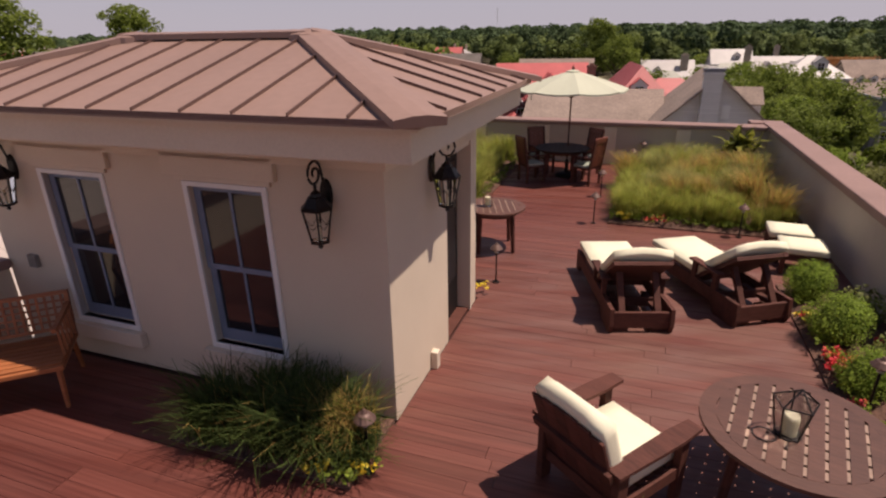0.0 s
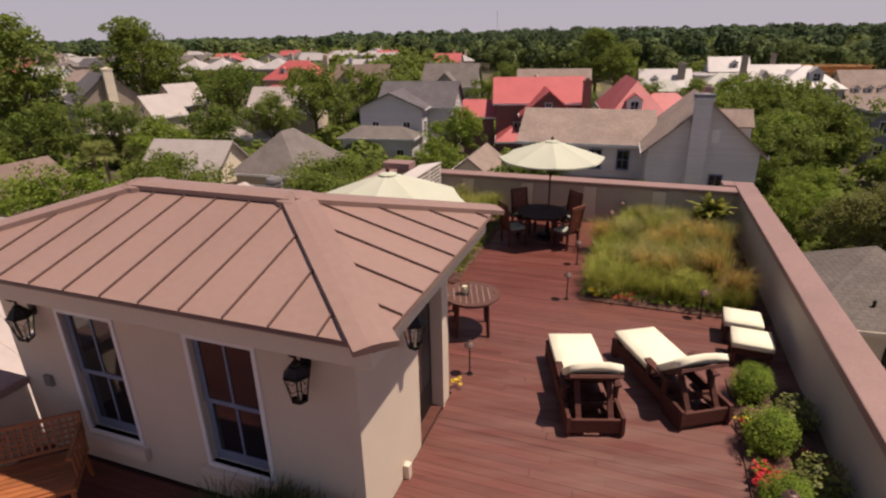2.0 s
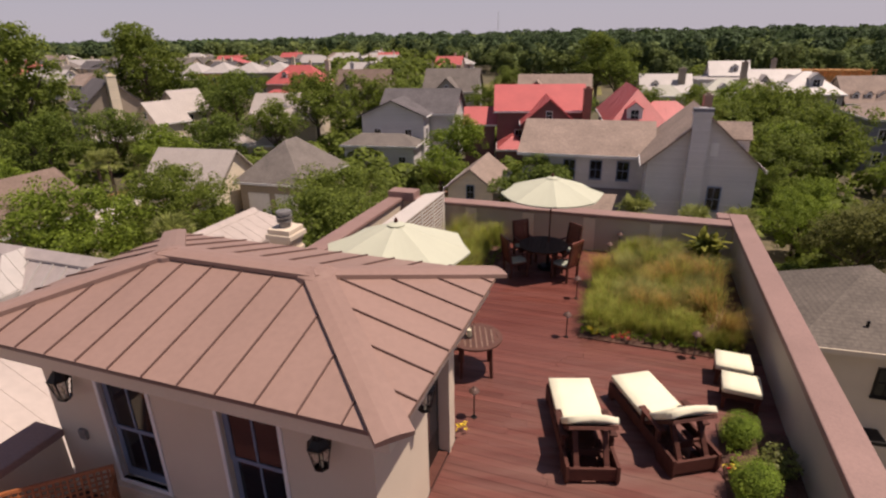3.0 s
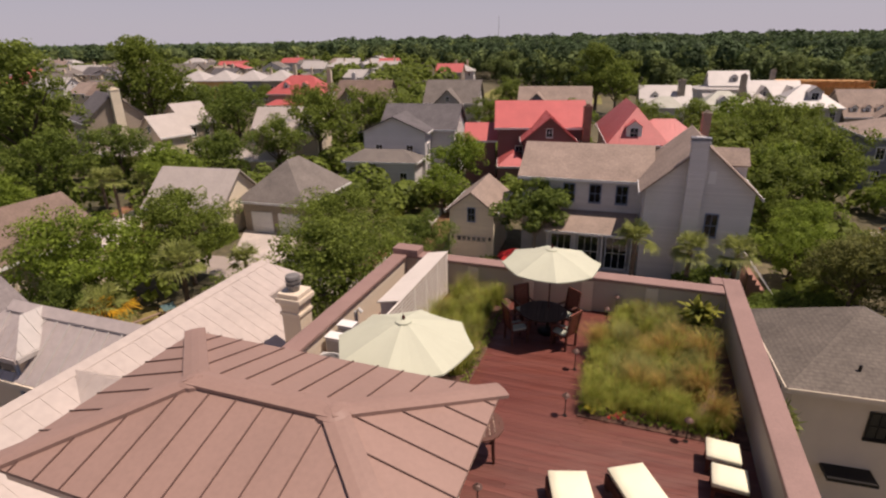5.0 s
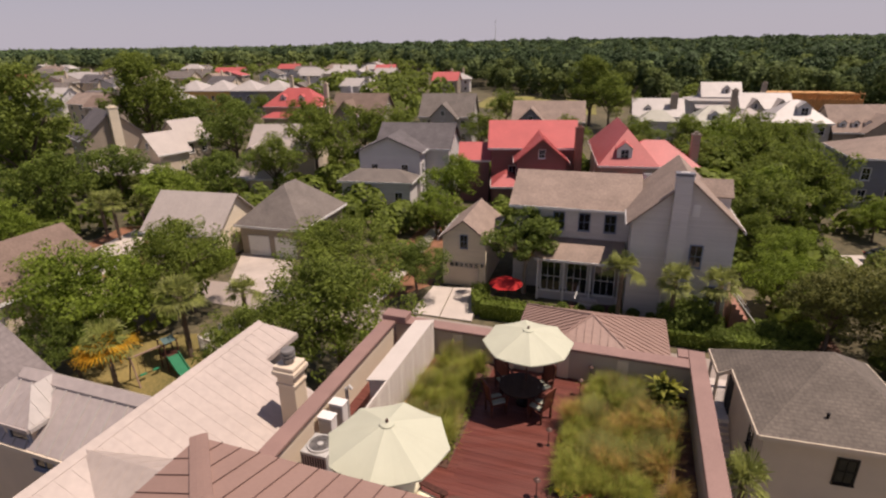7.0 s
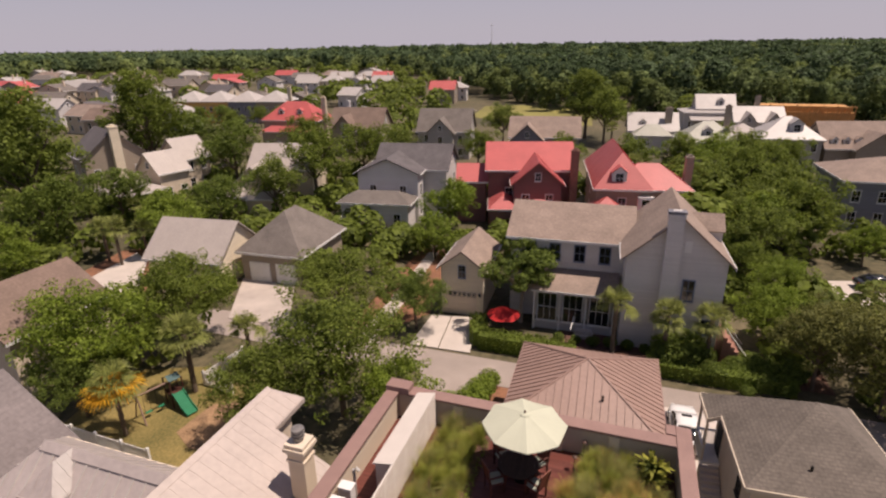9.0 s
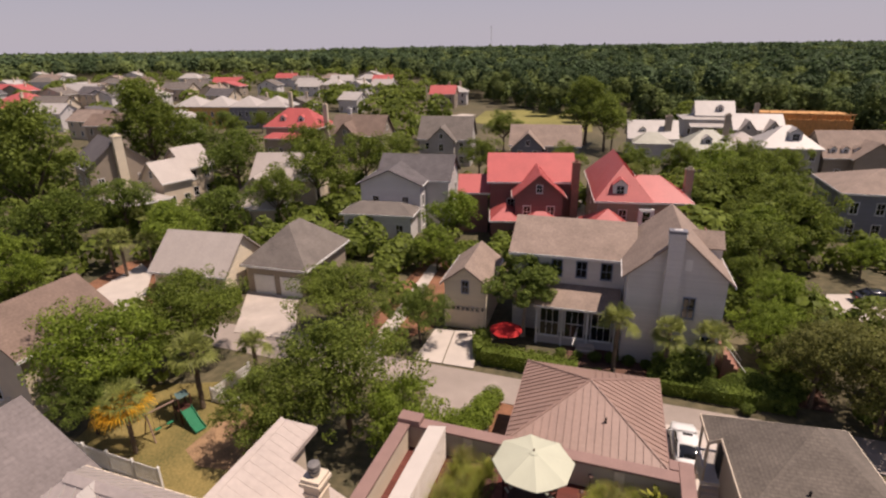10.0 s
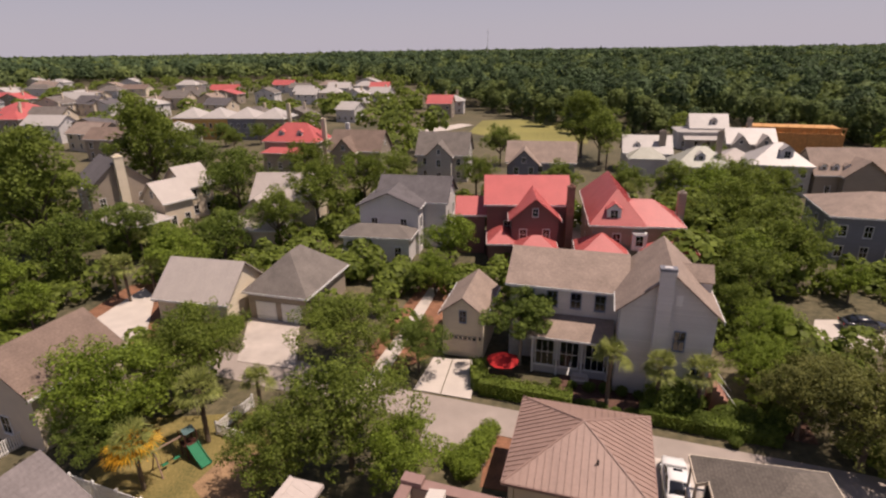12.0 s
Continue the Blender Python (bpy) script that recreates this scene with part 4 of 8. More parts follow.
hr = house("blue-grey two-storey house with low tan roof", 49.8, 72.3, -14, [(0, 0, 18.0, 11.4, 6.5, 8.8, "hip", SIDING_GREY, SHINGLE_TAN, 0, 6, 0, 3)])

# the town further off, row by row
FAR = [(-214, 297, 22, METAL_WHITE, W), (-146, 182, 15, METAL_WHITE, W), (-170, 215, 16, SHINGLE_GREY, STUCCO), (-133, 186, 15, SHINGLE_DARK, SIDING_TAUPE),
       (-102, 148, 11, SHINGLE_BROWN, SIDING_TAUPE), (-208, 246, 15, METAL_RED, W), (-171, 197, 10, METAL_RED, SIDING_TAUPE), (-143, 231, 14, SHINGLE_GREY, STUCCO),
       (-181, 364, 18, SHINGLE_GREY, W), (-146, 329, 19, METAL_RED, SIDING_TAUPE), (-137, 412, 15, METAL_RED, W), (-94, 321, 13, METAL_WHITE, W), (-80, 320, 13, METAL_WHITE, C),
       (-66, 322, 12, METAL_WHITE, W), (-53, 328, 13, METAL_WHITE, W), (-52, 235, 9, METAL_WHITE, W), (-160, 297, 17, SHINGLE_GREY, STUCCO), (-140, 296, 15, SHINGLE_TAN, STUCCO),
       (-13, 248, 11, METAL_RED, SIDING_TAUPE), (-8, 262, 11, METAL_WHITE, W), (-275, 420, 22, SHINGLE_TAN, C), (-300, 350, 18, METAL_WHITE, W), (-250, 380, 16, SHINGLE_GREY, W),
       (-228, 330, 16, SHINGLE_TAN, STUCCO), (-270, 310, 16, METAL_RED, W), (-190, 270, 14, SHINGLE_DARK, STUCCO), (-120, 262, 14, SHINGLE_DARK, STUCCO), (-104, 350, 14, METAL_WHITE, C),
       (-215, 420, 16, METAL_WHITE, W), (-84, 214, 12, SHINGLE_GREY, SIDING_OCHRE), (-68, 214, 12, SHINGLE_GREY, SIDING_TAUPE), (-116, 380, 14, SHINGLE_GREY, W),
       (-75, 400, 14, METAL_WHITE, W), (-95, 172, 9, METAL_WHITE, W), (-120, 166, 12, SHINGLE_TAN, STUCCO), (-155, 262, 14, METAL_WHITE, W), (-250, 275, 16, SHINGLE_DARK, W), (-330, 430, 20, SHINGLE_TAN, W),
       (-193, 225, 13, METAL_RED, W), (-251, 297, 17, METAL_RED, SIDING_TAUPE), (-118, 166, 12, SHINGLE_BROWN, SIDING_TAUPE), (-238, 330, 30, METAL_WHITE, W), (-206, 266, 18, SHINGLE_GREY, STUCCO),
       (-184, 268, 15, SHINGLE_DARK, W), (-168, 283, 16, SHINGLE_TAN, STUCCO), (-167, 326, 24, SHINGLE_GREY, STUCCO), (-165, 372, 20, METAL_RED, W), (-214, 436, 16, SHINGLE_GREY, W),
       (-149, 447, 18, METAL_RED, W), (-308, 361, 15, METAL_WHITE, W), (-384, 513, 19, METAL_WHITE, W), (-326, 411, 20, SHINGLE_GREY, W), (-120, 325, 12, SHINGLE_GREY, W), (-238, 390, 20, SHINGLE_BROWN, C),
       (-87, 372, 15, METAL_WHITE, W), (-79, 436, 18, METAL_WHITE, W), (-104, 415, 15, SHINGLE_TAN, W), (-290, 470, 18, METAL_WHITE, W), (-360, 460, 18, SHINGLE_TAN, C), (-430, 540, 22, METAL_WHITE, W), (-60, 375, 13, METAL_RED, W)]
rnd = random.Random(5)
for x, y, w, roof, wall in FAR:
    d = rnd.uniform(8, 10)
    kind = rnd.choice(("gx", "hip", "gx", "gy"))
    e = rnd.uniform(5.0, 6.4)
    tint = {METAL_RED: "red metal", METAL_WHITE: "pale metal", SHINGLE_GREY: "grey shingle", SHINGLE_TAN: "tan shingle", SHINGLE_DARK: "dark shingle", SHINGLE_BROWN: "brown shingle"}[roof]
    h = house("distant two-storey house with %s roof" % tint, x - w / 2, y, rnd.choice((-8, -12, -20, -5)), [(0, 0, w, d, e, e + rnd.uniform(2.4, 3.4), kind, wall, roof, 0, 3, 1, 0)], group="distant houses")
    if rnd.random() < 0.6:
        chimney_on(h, w * 0.7, d * 0.6, e, e + 4.6, 0.9, STUCCO)

# ---- the building under the deck and its neighbour roofs ----


def frame_part(name, bm, mat, label, category, kind=""):
    ob = part(name, bm, mat, None, "", FRAME)
    return tagged(ob, label, category, "", kind)


EDGE_L, EDGE_R, BACK = -4.62, 4.72, 11.2
frame_part("wall_building", B((EDGE_L - 0.36, -9.0, GROUND, EDGE_R + 0.40, BACK + 0.84, -0.16)), STUCCO, "cream stucco building below the roof deck", "building", "structure")
frame_part("wall_parapet_east", B((EDGE_R, -9.0, -0.16, EDGE_R + 0.30, BACK + 0.80, 1.0)), STUCCO_SHADED, "cream stucco parapet wall of the roof deck", "wall", "structure")
frame_part("wall_parapet_north", B((EDGE_L - 0.30, BACK, -0.16, EDGE_R, BACK + 0.30, 0.985)), STUCCO_SHADED, "cream stucco parapet wall of the roof deck", "wall", "structure")
frame_part("wall_parapet_west", B((EDGE_L - 0.30, 2.6, -0.16, EDGE_L, BACK, 1.0)), STUCCO, "cream stucco parapet wall of the roof deck", "wall", "structure")
frame_part("wall_parapet_west_front", B((EDGE_L - 0.30, -9.0, -0.16, EDGE_L, 0.0, 0.92)), STUCCO, "low cream parapet wall beside the roof house", "wall", "structure")
frame_part("trim_cap_east", B((EDGE_R - 0.06, -9.0, 1.0, EDGE_R + 0.40, BACK + 0.90, 1.12), bevel=0.02), CAP, "rosy brown painted coping on the parapet", "coping", "structure")
frame_part("trim_cap_corner_east", B((EDGE_R - 0.36, BACK + 0.43, 1.004, EDGE_R - 0.065, BACK + 0.90, 1.124), bevel=0.02), CAP, "raised brown coping block at the parapet corner", "coping", "structure")
frame_part("trim_cap_north", B((EDGE_L + 0.45, BACK - 0.08, 0.985, EDGE_R - 0.065, BACK + 0.42, 1.085), bevel=0.02), CAP, "rosy brown painted coping on the parapet", "coping", "structure")
frame_part("wall_parapet_return", B((EDGE_R - 0.30, BACK + 0.48, -0.16, EDGE_R, BACK + 0.80, 1.0)), STUCCO, "short cream stucco return of the parapet corner", "wall", "structure")
frame_part("trim_cap_west", B((EDGE_L - 0.40, 2.62, 1.0, EDGE_L + 0.07, BACK - 0.085, 1.10), bevel=0.02), CAP, "rosy brown painted coping on the parapet", "coping", "structure")
frame_part("trim_cap_corner_west", B((EDGE_L - 0.42, BACK - 0.08, 1.0, EDGE_L + 0.445, BACK + 0.44, 1.28), bevel=0.02), CAP, "raised brown coping block at the parapet corner", "coping", "structure")
frame_part("trim_cap_west_front", B((EDGE_L - 0.40, -9.0, 0.92, EDGE_L + 0.10, -0.02, 1.03), bevel=0.02), CAP, "dark brown coping on the low parapet", "coping", "structure")
for u in (-2.35, -0.62, 1.1, 2.85):
    frame_part("trim_pilaster", B((u - 0.16, BACK - 0.06, -0.1, u + 0.16, BACK, 0.95)), STUCCO_TRIM, "flat stucco pilaster on the parapet", "pilaster", "structure")

# ---- roof house with its hipped metal roof ----
PU0, PV1, WALL_H = -4.58, 2.5, 2.62
WIN = [(-3.66, -2.90), (-1.88, -1.11)]
WZ0, WZ1 = 0.47, 2.03


def pierced_wall(a0, a1, z0, z1, thick, holes, along_x=True):
    """One wall mesh with openings (a0, a1, z0, z1) right through it; it grows from 0 to thick across."""
    As, Zs = sorted({a0, a1, *(h[0] for h in holes), *(h[1] for h in holes)}), sorted({z0, z1, *(h[2] for h in holes), *(h[3] for h in holes)})
    bm = bmesh.new()
    at = (lambda a, c, z: (a, c, z)) if along_x else (lambda a, c, z: (c, a, z))
    solid = {(i, j): not any(h[0] <= As[i] < h[1] and h[2] <= Zs[j] < h[3] for h in holes) for i in range(len(As) - 1) for j in range(len(Zs) - 1)}
    for (i, j), full in solid.items():
        if not full:
            continue
        p, q, r, s = As[i], As[i + 1], Zs[j], Zs[j + 1]
        for c in (0, thick):
            poly(bm, [at(p, c, r), at(q, c, r), at(q, c, s), at(p, c, s)])
        for (di, dj), (u0, w0, u1, w1) in (((-1, 0), (p, r, p, s)), ((1, 0), (q, r, q, s)), ((0, -1), (p, r, q, r)), ((0, 1), (p, s, q, s))):
            if not solid.get((i + di, j + dj), False):
                poly(bm, [at(u0, 0, w0), at(u1, 0, w1), at(u1, thick, w1), at(u0, thick, w0)])
    bmesh.ops.remove_doubles(bm, verts=bm.verts, dist=1e-5)
    bmesh.ops.recalc_face_normals(bm, faces=bm.faces)
    return bm


pent = thing("roof_house", FRAME.copy(), "cream stucco stair house with brown hipped metal roof", "stair house")
part("front_wall", pierced_wall(PU0, 0.0, 0.0, WALL_H, 0.2, [(a, b, WZ0, WZ1) for a, b in WIN]), STUCCO, pent)
DV0, DV1, DZ = 1.42, 2.28, 2.12
part("side_wall", pierced_wall(0.2, PV1, 0.0, WALL_H, -0.2, [(DV0, DV1, 0.0, DZ)], False), STUCCO, pent)
part("back_wall", B((PU0, PV1 - 0.2, 0, -0.2, PV1, WALL_H)), STUCCO, pent)
part("far_wall", B((PU0, 0.2, 0, PU0 + 0.2, PV1 - 0.2, WALL_H)), STUCCO, pent)
part("inner_floor", B((PU0 + 0.2, 0.2, -0.02, -0.2, PV1 - 0.2, 0.01)), DECK_UNDER, pent)
# cornice band and soffit
for b in ((PU0 - 0.05, -0.05, WALL_H - 0.34, 0.05, PV1 + 0.05, WALL_H - 0.218), (PU0 - 0.16, -0.32, WALL_H - 0.215, 0.3, PV1 + 0.12, WALL_H - 0.163), (PU0 - 0.31, -0.54, WALL_H - 0.16, 0.46, PV1 + 0.20, WALL_H + 0.055)):
    part("cornice_band", B(b, bevel=0.012), STUCCO_TRIM, pent)
RO = dict(x0=-4.97, y0=-0.64, x1=0.56, y1=2.78)
planes = roof_planes(RO["x0"], RO["y0"], RO["x1"], RO["y1"], WALL_H + 0.13, WALL_H + 0.62, "hip", 0.0)
bm = bmesh.new()
for pl in planes:
    slab(bm, pl, 0.05)
bmesh.ops.remove_doubles(bm, verts=bm.verts, dist=0.002)
roof = part("roof", bm, COPPER_ROOF, pent, "rosy brown standing-seam metal roof")
part("eave_board", B((RO["x0"] + 0.02, RO["y0"] + 0.02, WALL_H + 0.058, RO["x1"] - 0.02, RO["y1"] - 0.02, WALL_H + 0.088)), STUCCO_TRIM, pent)
for b in ((RO["x0"], RO["y0"], WALL_H + 0.09, RO["x1"], RO["y0"] + 0.03, WALL_H + 0.125), (RO["x0"], RO["y1"] - 0.03, WALL_H + 0.09, RO["x1"], RO["y1"], WALL_H + 0.125),
          (RO["x0"], RO["y0"] + 0.03, WALL_H + 0.09, RO["x0"] + 0.03, RO["y1"] - 0.03, WALL_H + 0.125), (RO["x1"] - 0.03, RO["y0"] + 0.03, WALL_H + 0.09, RO["x1"], RO["y1"] - 0.03, WALL_H + 0.125)):
    part("fascia", B(b), CAP, pent)
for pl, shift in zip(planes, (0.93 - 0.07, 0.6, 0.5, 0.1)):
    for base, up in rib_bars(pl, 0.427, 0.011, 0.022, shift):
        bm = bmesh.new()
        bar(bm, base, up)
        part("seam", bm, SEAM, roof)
# hip and ridge caps
rz, ez = WALL_H + 0.62, WALL_H + 0.13
hd = (RO["y1"] - RO["y0"]) / 2
ra_, rb_ = Vector((RO["x0"] + hd, (RO["y0"] + RO["y1"]) / 2, rz)), Vector((RO["x1"] - hd, (RO["y0"] + RO["y1"]) / 2, rz))
for p, q in ((ra_, rb_), (ra_, Vector((RO["x0"], RO["y0"], ez))), (ra_, Vector((RO["x0"], RO["y1"], ez))), (rb_, Vector((RO["x1"], RO["y0"], ez))), (rb_, Vector((RO["x1"], RO["y1"], ez)))):
    d = (q - p).normalized()
    s = d.cross(Vector((0, 0, 1))).normalized()
    up = s.cross(d)
    bm = bmesh.new()
    prof = [(-0.17, -0.03), (-0.17, 0.022), (-0.05, 0.04), (0.05, 0.04), (0.17, 0.022), (0.17, -0.03)]
    a = [bm.verts.new(p - d * 0.05 + s * x + up * z) for x, z in prof]
    b = [bm.verts.new(q + d * 0.02 + s * x + up * z) for x, z in prof]
    bm.faces.new(a), bm.faces.new(b[::-1])
    for i in range(6):
        bm.faces.new((a[i], b[i], b[(i + 1) % 6], a[(i + 1) % 6]))
    bmesh.ops.recalc_face_normals(bm, faces=bm.faces)
    part("hip_cap", bm, COPPER_ROOF, roof)
for p in (ra_, rb_):
    part("cap_joint", lathe(bmesh.new(), [(0.23, -0.06), (0.225, -0.004), (0.12, 0.035), (0.01, 0.052)], 20, p.x, p.y), COPPER_ROOF, roof, m=pose(0, 0, p.z))
# windows: stone head and sill, white casing, blue-grey sashes
for a, b in WIN:
    c, w, h = (a + b) / 2, b - a, WZ1 - WZ0
    part("window_head", B((a - 0.22, -0.05, WZ1 + 0.10, b + 0.16, 0, WZ1 + 0.30), (a - 0.12, -0.03, WZ1 + 0.05, b + 0.1, 0, WZ1 + 0.098), bevel=0.008), STUCCO_TRIM, pent)
    part("window_sill", B((a - 0.12, -0.08, WZ0 - 0.22, b + 0.1, 0, WZ0 - 0.06), bevel=0.01), STUCCO_TRIM, pent)
    win = part("window", B((a - 0.05, -0.02, WZ0 - 0.055, a, 0.06, WZ1 + 0.045), (b, -0.02, WZ0 - 0.055, b + 0.05, 0.06, WZ1 + 0.045), (a, -0.02, WZ1, b, 0.06, WZ1 + 0.045), (a, -0.02, WZ0 - 0.055, b, 0.06, WZ0), bevel=0.004), WHITE_PAINT, pent, "white painted window casing")
    zm = (WZ0 + WZ1) / 2
    for z0, z1, y in ((zm - 0.02, WZ1, 0.05), (WZ0, zm + 0.02, 0.075)):
        bot = 0.12 if z0 == WZ0 else 0.05
        part("sash", B((a, y, z0, a + 0.07, y + 0.035, z1), (b - 0.05, y, z0, b, y + 0.035, z1), (a + 0.07, y, z1 - 0.05, b - 0.05, y + 0.035, z1), (a + 0.07, y, z0, b - 0.05, y + 0.035, z0 + bot), (c - 0.012, y, z0 + bot, c + 0.012, y + 0.03, z1 - 0.05)), SASH, win, "blue-grey painted sash")
        part("pane", B((a + 0.07, y + 0.012, z0 + bot, b - 0.05, y + 0.02, z1 - 0.05)), GLASS, win, "dark window glass")
# side door in its recess
door = part("door", B((-0.19, DV0 + 0.04, 0.03, -0.15, DV1 - 0.06, DZ - 0.06)), IRON, pent, "dark glazed door")
part("door_glass", B((-0.148, DV0 + 0.16, 0.5, -0.14, DV1 - 0.16, DZ - 0.2)), GLASS, door)
part("door_handle", tube(bmesh.new(), [(-0.15, DV0 + 0.11, 1.0), (-0.09, DV0 + 0.11, 1.0), (-0.09, DV0 + 0.22, 1.0)], 0.012), STEEL, door)
part("door_jamb", B((-0.2, DV0, 0, -0.01, DV0 + 0.035, DZ), (-0.2, DV1 - 0.05, 0, 0.015, DV1, DZ), (-0.2, DV0 + 0.035, DZ - 0.05, -0.01, DV1 - 0.05, DZ)), STUCCO_TRIM, pent)
part("door_step", B((-0.2, DV0 + 0.04, 0.0, -0.01, DV1 - 0.05, 0.028)), TEAK, pent)
part("outlet_box", B((-4.2, -0.05, 0.98, -4.08, 0, 1.12), bevel=0.01), FLUE, pent)
part("downspout_shoe", B((0.002, 0.86, 0.0, 0.075, 0.95, 0.2), bevel=0.012), STUCCO_TRIM, pent)

# ---- metal roofs of the wing west of the deck ----
wing = thing("west_wing", FRAME.copy(), "lower wing of the building under a pale standing-seam gable roof", "building wing")
part("wall", B((-9.85, -9.0, GROUND, -5.0, 9.2, -2.45)), STUCCO, wing)
roof_on(wing, [[(-5.02, -9.0, -2.2), (-5.02, 9.4, -2.2), (-9.9, 9.4, 0.3), (-9.9, -9.0, 0.3)]], METAL_CREAM, 0.12, 0.41, rib=(0.016, 0.009))
roof_on(wing, [[(-8.75, 9.4, -0.29), (-8.75, 11.3, -0.29), (-9.9, 10.7, 0.3), (-9.9, 9.4, 0.3)]], METAL_CREAM, 0.12, 0.41, trim=METAL_CREAM, rib=(0.016, 0.009))
part("west_wall", B((-9.86, -9.0, -2.45, -9.66, 9.2, 0.16)), STUCCO, wing)
part("gable_wall", B((-9.66, 9.0, -2.45, -8.8, 9.2, -0.32)), STUCCO, wing)
part("end_wall", B((-9.8, 9.2, GROUND, -8.9, 10.6, -0.35)), STUCCO, wing)
roof_on(wing, roof_planes(-9.8, 2.0, -5.0, 5.3, -0.9, 0.3, "gx", 0.1), METAL_CREAM, 0.1, 0.45, rib=(0.016, 0.009))
bm = bmesh.new()
slab(bm, [(-9.70, -9.0, 0.335), (-9.70, 10.75, 0.335), (-9.92, 10.75, 0.45), (-9.92, -9.0, 0.45)], 0.03)
part("ridge_cap", bm, METAL_CREAM, wing)
low = thing("low_wing", FRAME.copy(), "lower wing with grey standing-seam roof and pale hipped dormer, front greyed as shade", "building wing")
part("wall", B((-17.0, 4.62, GROUND, -9.9, 7.4, -1.3)), STUCCO, low)
LE, LW, LR, LZ = -9.9, -15.4, 6.0, 0.10      # ridge ends, its line and height
low_planes = [[(-17.1, 4.4, -1.38), (LE, 4.4, -1.38), (LE, LR, LZ), (LW, LR, LZ)], [(LE, 7.6, -1.38), (-17.1, 7.6, -1.38), (LW, LR, LZ), (LE, LR, LZ)],
              [(-17.1, 7.6, -1.38), (-17.1, 4.4, -1.38), (LW, LR, LZ)]]
low_roof = roof_on(low, low_planes, METAL_GREY, 0.1, trim=STUCCO_TRIM)
for pl in low_planes:
    for base, up in rib_bars([Vector(p) + Vector((0, 0, 0.1)) for p in pl], 0.5, 0.05, 0.03):
        bm = bmesh.new()
        bar(bm, base, up)
        part("seam", bm, METAL_WHITE, low_roof, "pale raised seam")
bm = bmesh.new()
prof = [(LR - 0.26, LZ - 0.10), (LR - 0.25, LZ - 0.05), (LR, LZ + 0.17), (LR + 0.25, LZ - 0.05), (LR + 0.26, LZ - 0.10)]
ends = [[bm.verts.new((u, v, z)) for v, z in prof] for u in (LW - 0.1, LE)]
for i in range(5):
    bm.faces.new((ends[0][i], ends[1][i], ends[1][(i + 1) % 5], ends[0][(i + 1) % 5]))
bm.faces.new(ends[0]), bm.faces.new(ends[1][::-1])
bmesh.ops.recalc_face_normals(bm, faces=bm.faces)
part("ridge_cap", bm, METAL_GREY, low_roof)
part("dormer_wall", B((-14.85, 4.6, -1.9, -13.62, 5.9, -0.62)), STUCCO, low)
# dormer slopes coloured by light: shaded front grey metal, sunlit sides pale metal
roof_on(low, [[(-15.0, 4.5, -0.64), (-13.5, 4.5, -0.64), (-14.2, 5.32, 0.2)]], METAL_GREY, 0.07, 0.36, trim=METAL_GREY, rib=(0.02, 0.016))
roof_on(low, [[(-13.5, 4.5, -0.64), (-13.5, 5.4, -0.64), (-14.2, 6.0, 0.2), (-14.2, 5.32, 0.2)],
                   [(-15.0, 5.4, -0.64), (-15.0, 4.5, -0.64), (-14.2, 5.32, 0.2), (-14.2, 6.0, 0.2)]], METAL_WHITE, 0.07, 0.36, trim=METAL_WHITE, rib=(0.02, 0.016))
add_window(low, pose(-14.1, 4.59, -1.08), 0.75, 0.72, SASH, 1, 1)
for u in (-13.4, -11.9):
    add_window(low, pose(u, 4.61, -1.72), 0.8, 0.7, SASH)
# chimney on the wing
st = thing("chimney_stack", FRAME @ pose(-6.62, 7.92, -2.1, 0, 0, 0), "tan stucco chimney stack with stepped cap and metal flue", "chimney")
part("shaft", B((-0.29, -0.29, -0.3, 0.29, 0.29, 3.0)), STUCCO, st)
part("cap", B((-0.33, -0.33, 2.42, 0.33, 0.33, 2.52), (-0.33, -0.33, 2.72, 0.33, 0.33, 2.82), (-0.39, -0.39, 2.82, 0.39, 0.39, 2.96), (-0.34, -0.34, 2.96, 0.34, 0.34, 3.10), bevel=0.015), STUCCO_TRIM, st)
part("flue", lathe(bmesh.new(), [(0.16, 3.1), (0.16, 3.24), (0.21, 3.25), (0.21, 3.29), (0.16, 3.30), (0.16, 3.35), (0.215, 3.36), (0.215, 3.41), (0.16, 3.42), (0.16, 3.47), (0.215, 3.48), (0.2, 3.55), (0.06, 3.58)], 16), FLUE, st)

# ---- the deck floor, planting beds ----
frame_part("deck_base", B((EDGE_L, -9.0, -0.156, EDGE_R, BACK, -0.034)), DECK_UNDER, "dark underlay below the deck boards", "floor", "structure")


def on_deck(u, v, z=0.0, rz=0.0):
    return FRAME @ pose(u, v, z, 0, 0, rz)


def bed(name, u0, v0, u1, v1, label):
    bm = bmesh.new()
    r = random.Random(int(u0 * 10) + 77)
    n, m = max(3, int((u1 - u0) / 0.15)), max(3, int((v1 - v0) / 0.15))
    grid = [[bm.verts.new((u0 + (u1 - u0) * i / n, v0 + (v1 - v0) * j / m, 0.022 + (0.09 * r.random() if 0 < i < n and 0 < j < m else 0))) for i in range(n + 1)] for j in range(m + 1)]
    for j in range(m):
        for i in range(n):
            bm.faces.new((grid[j][i], grid[j][i + 1], grid[j + 1][i + 1], grid[j + 1][i]))
    box(bm, u0, v0, -0.03, u1, v1, 0.02)
    return frame_part(name, bm, SOIL, label, "planting bed", "structure")


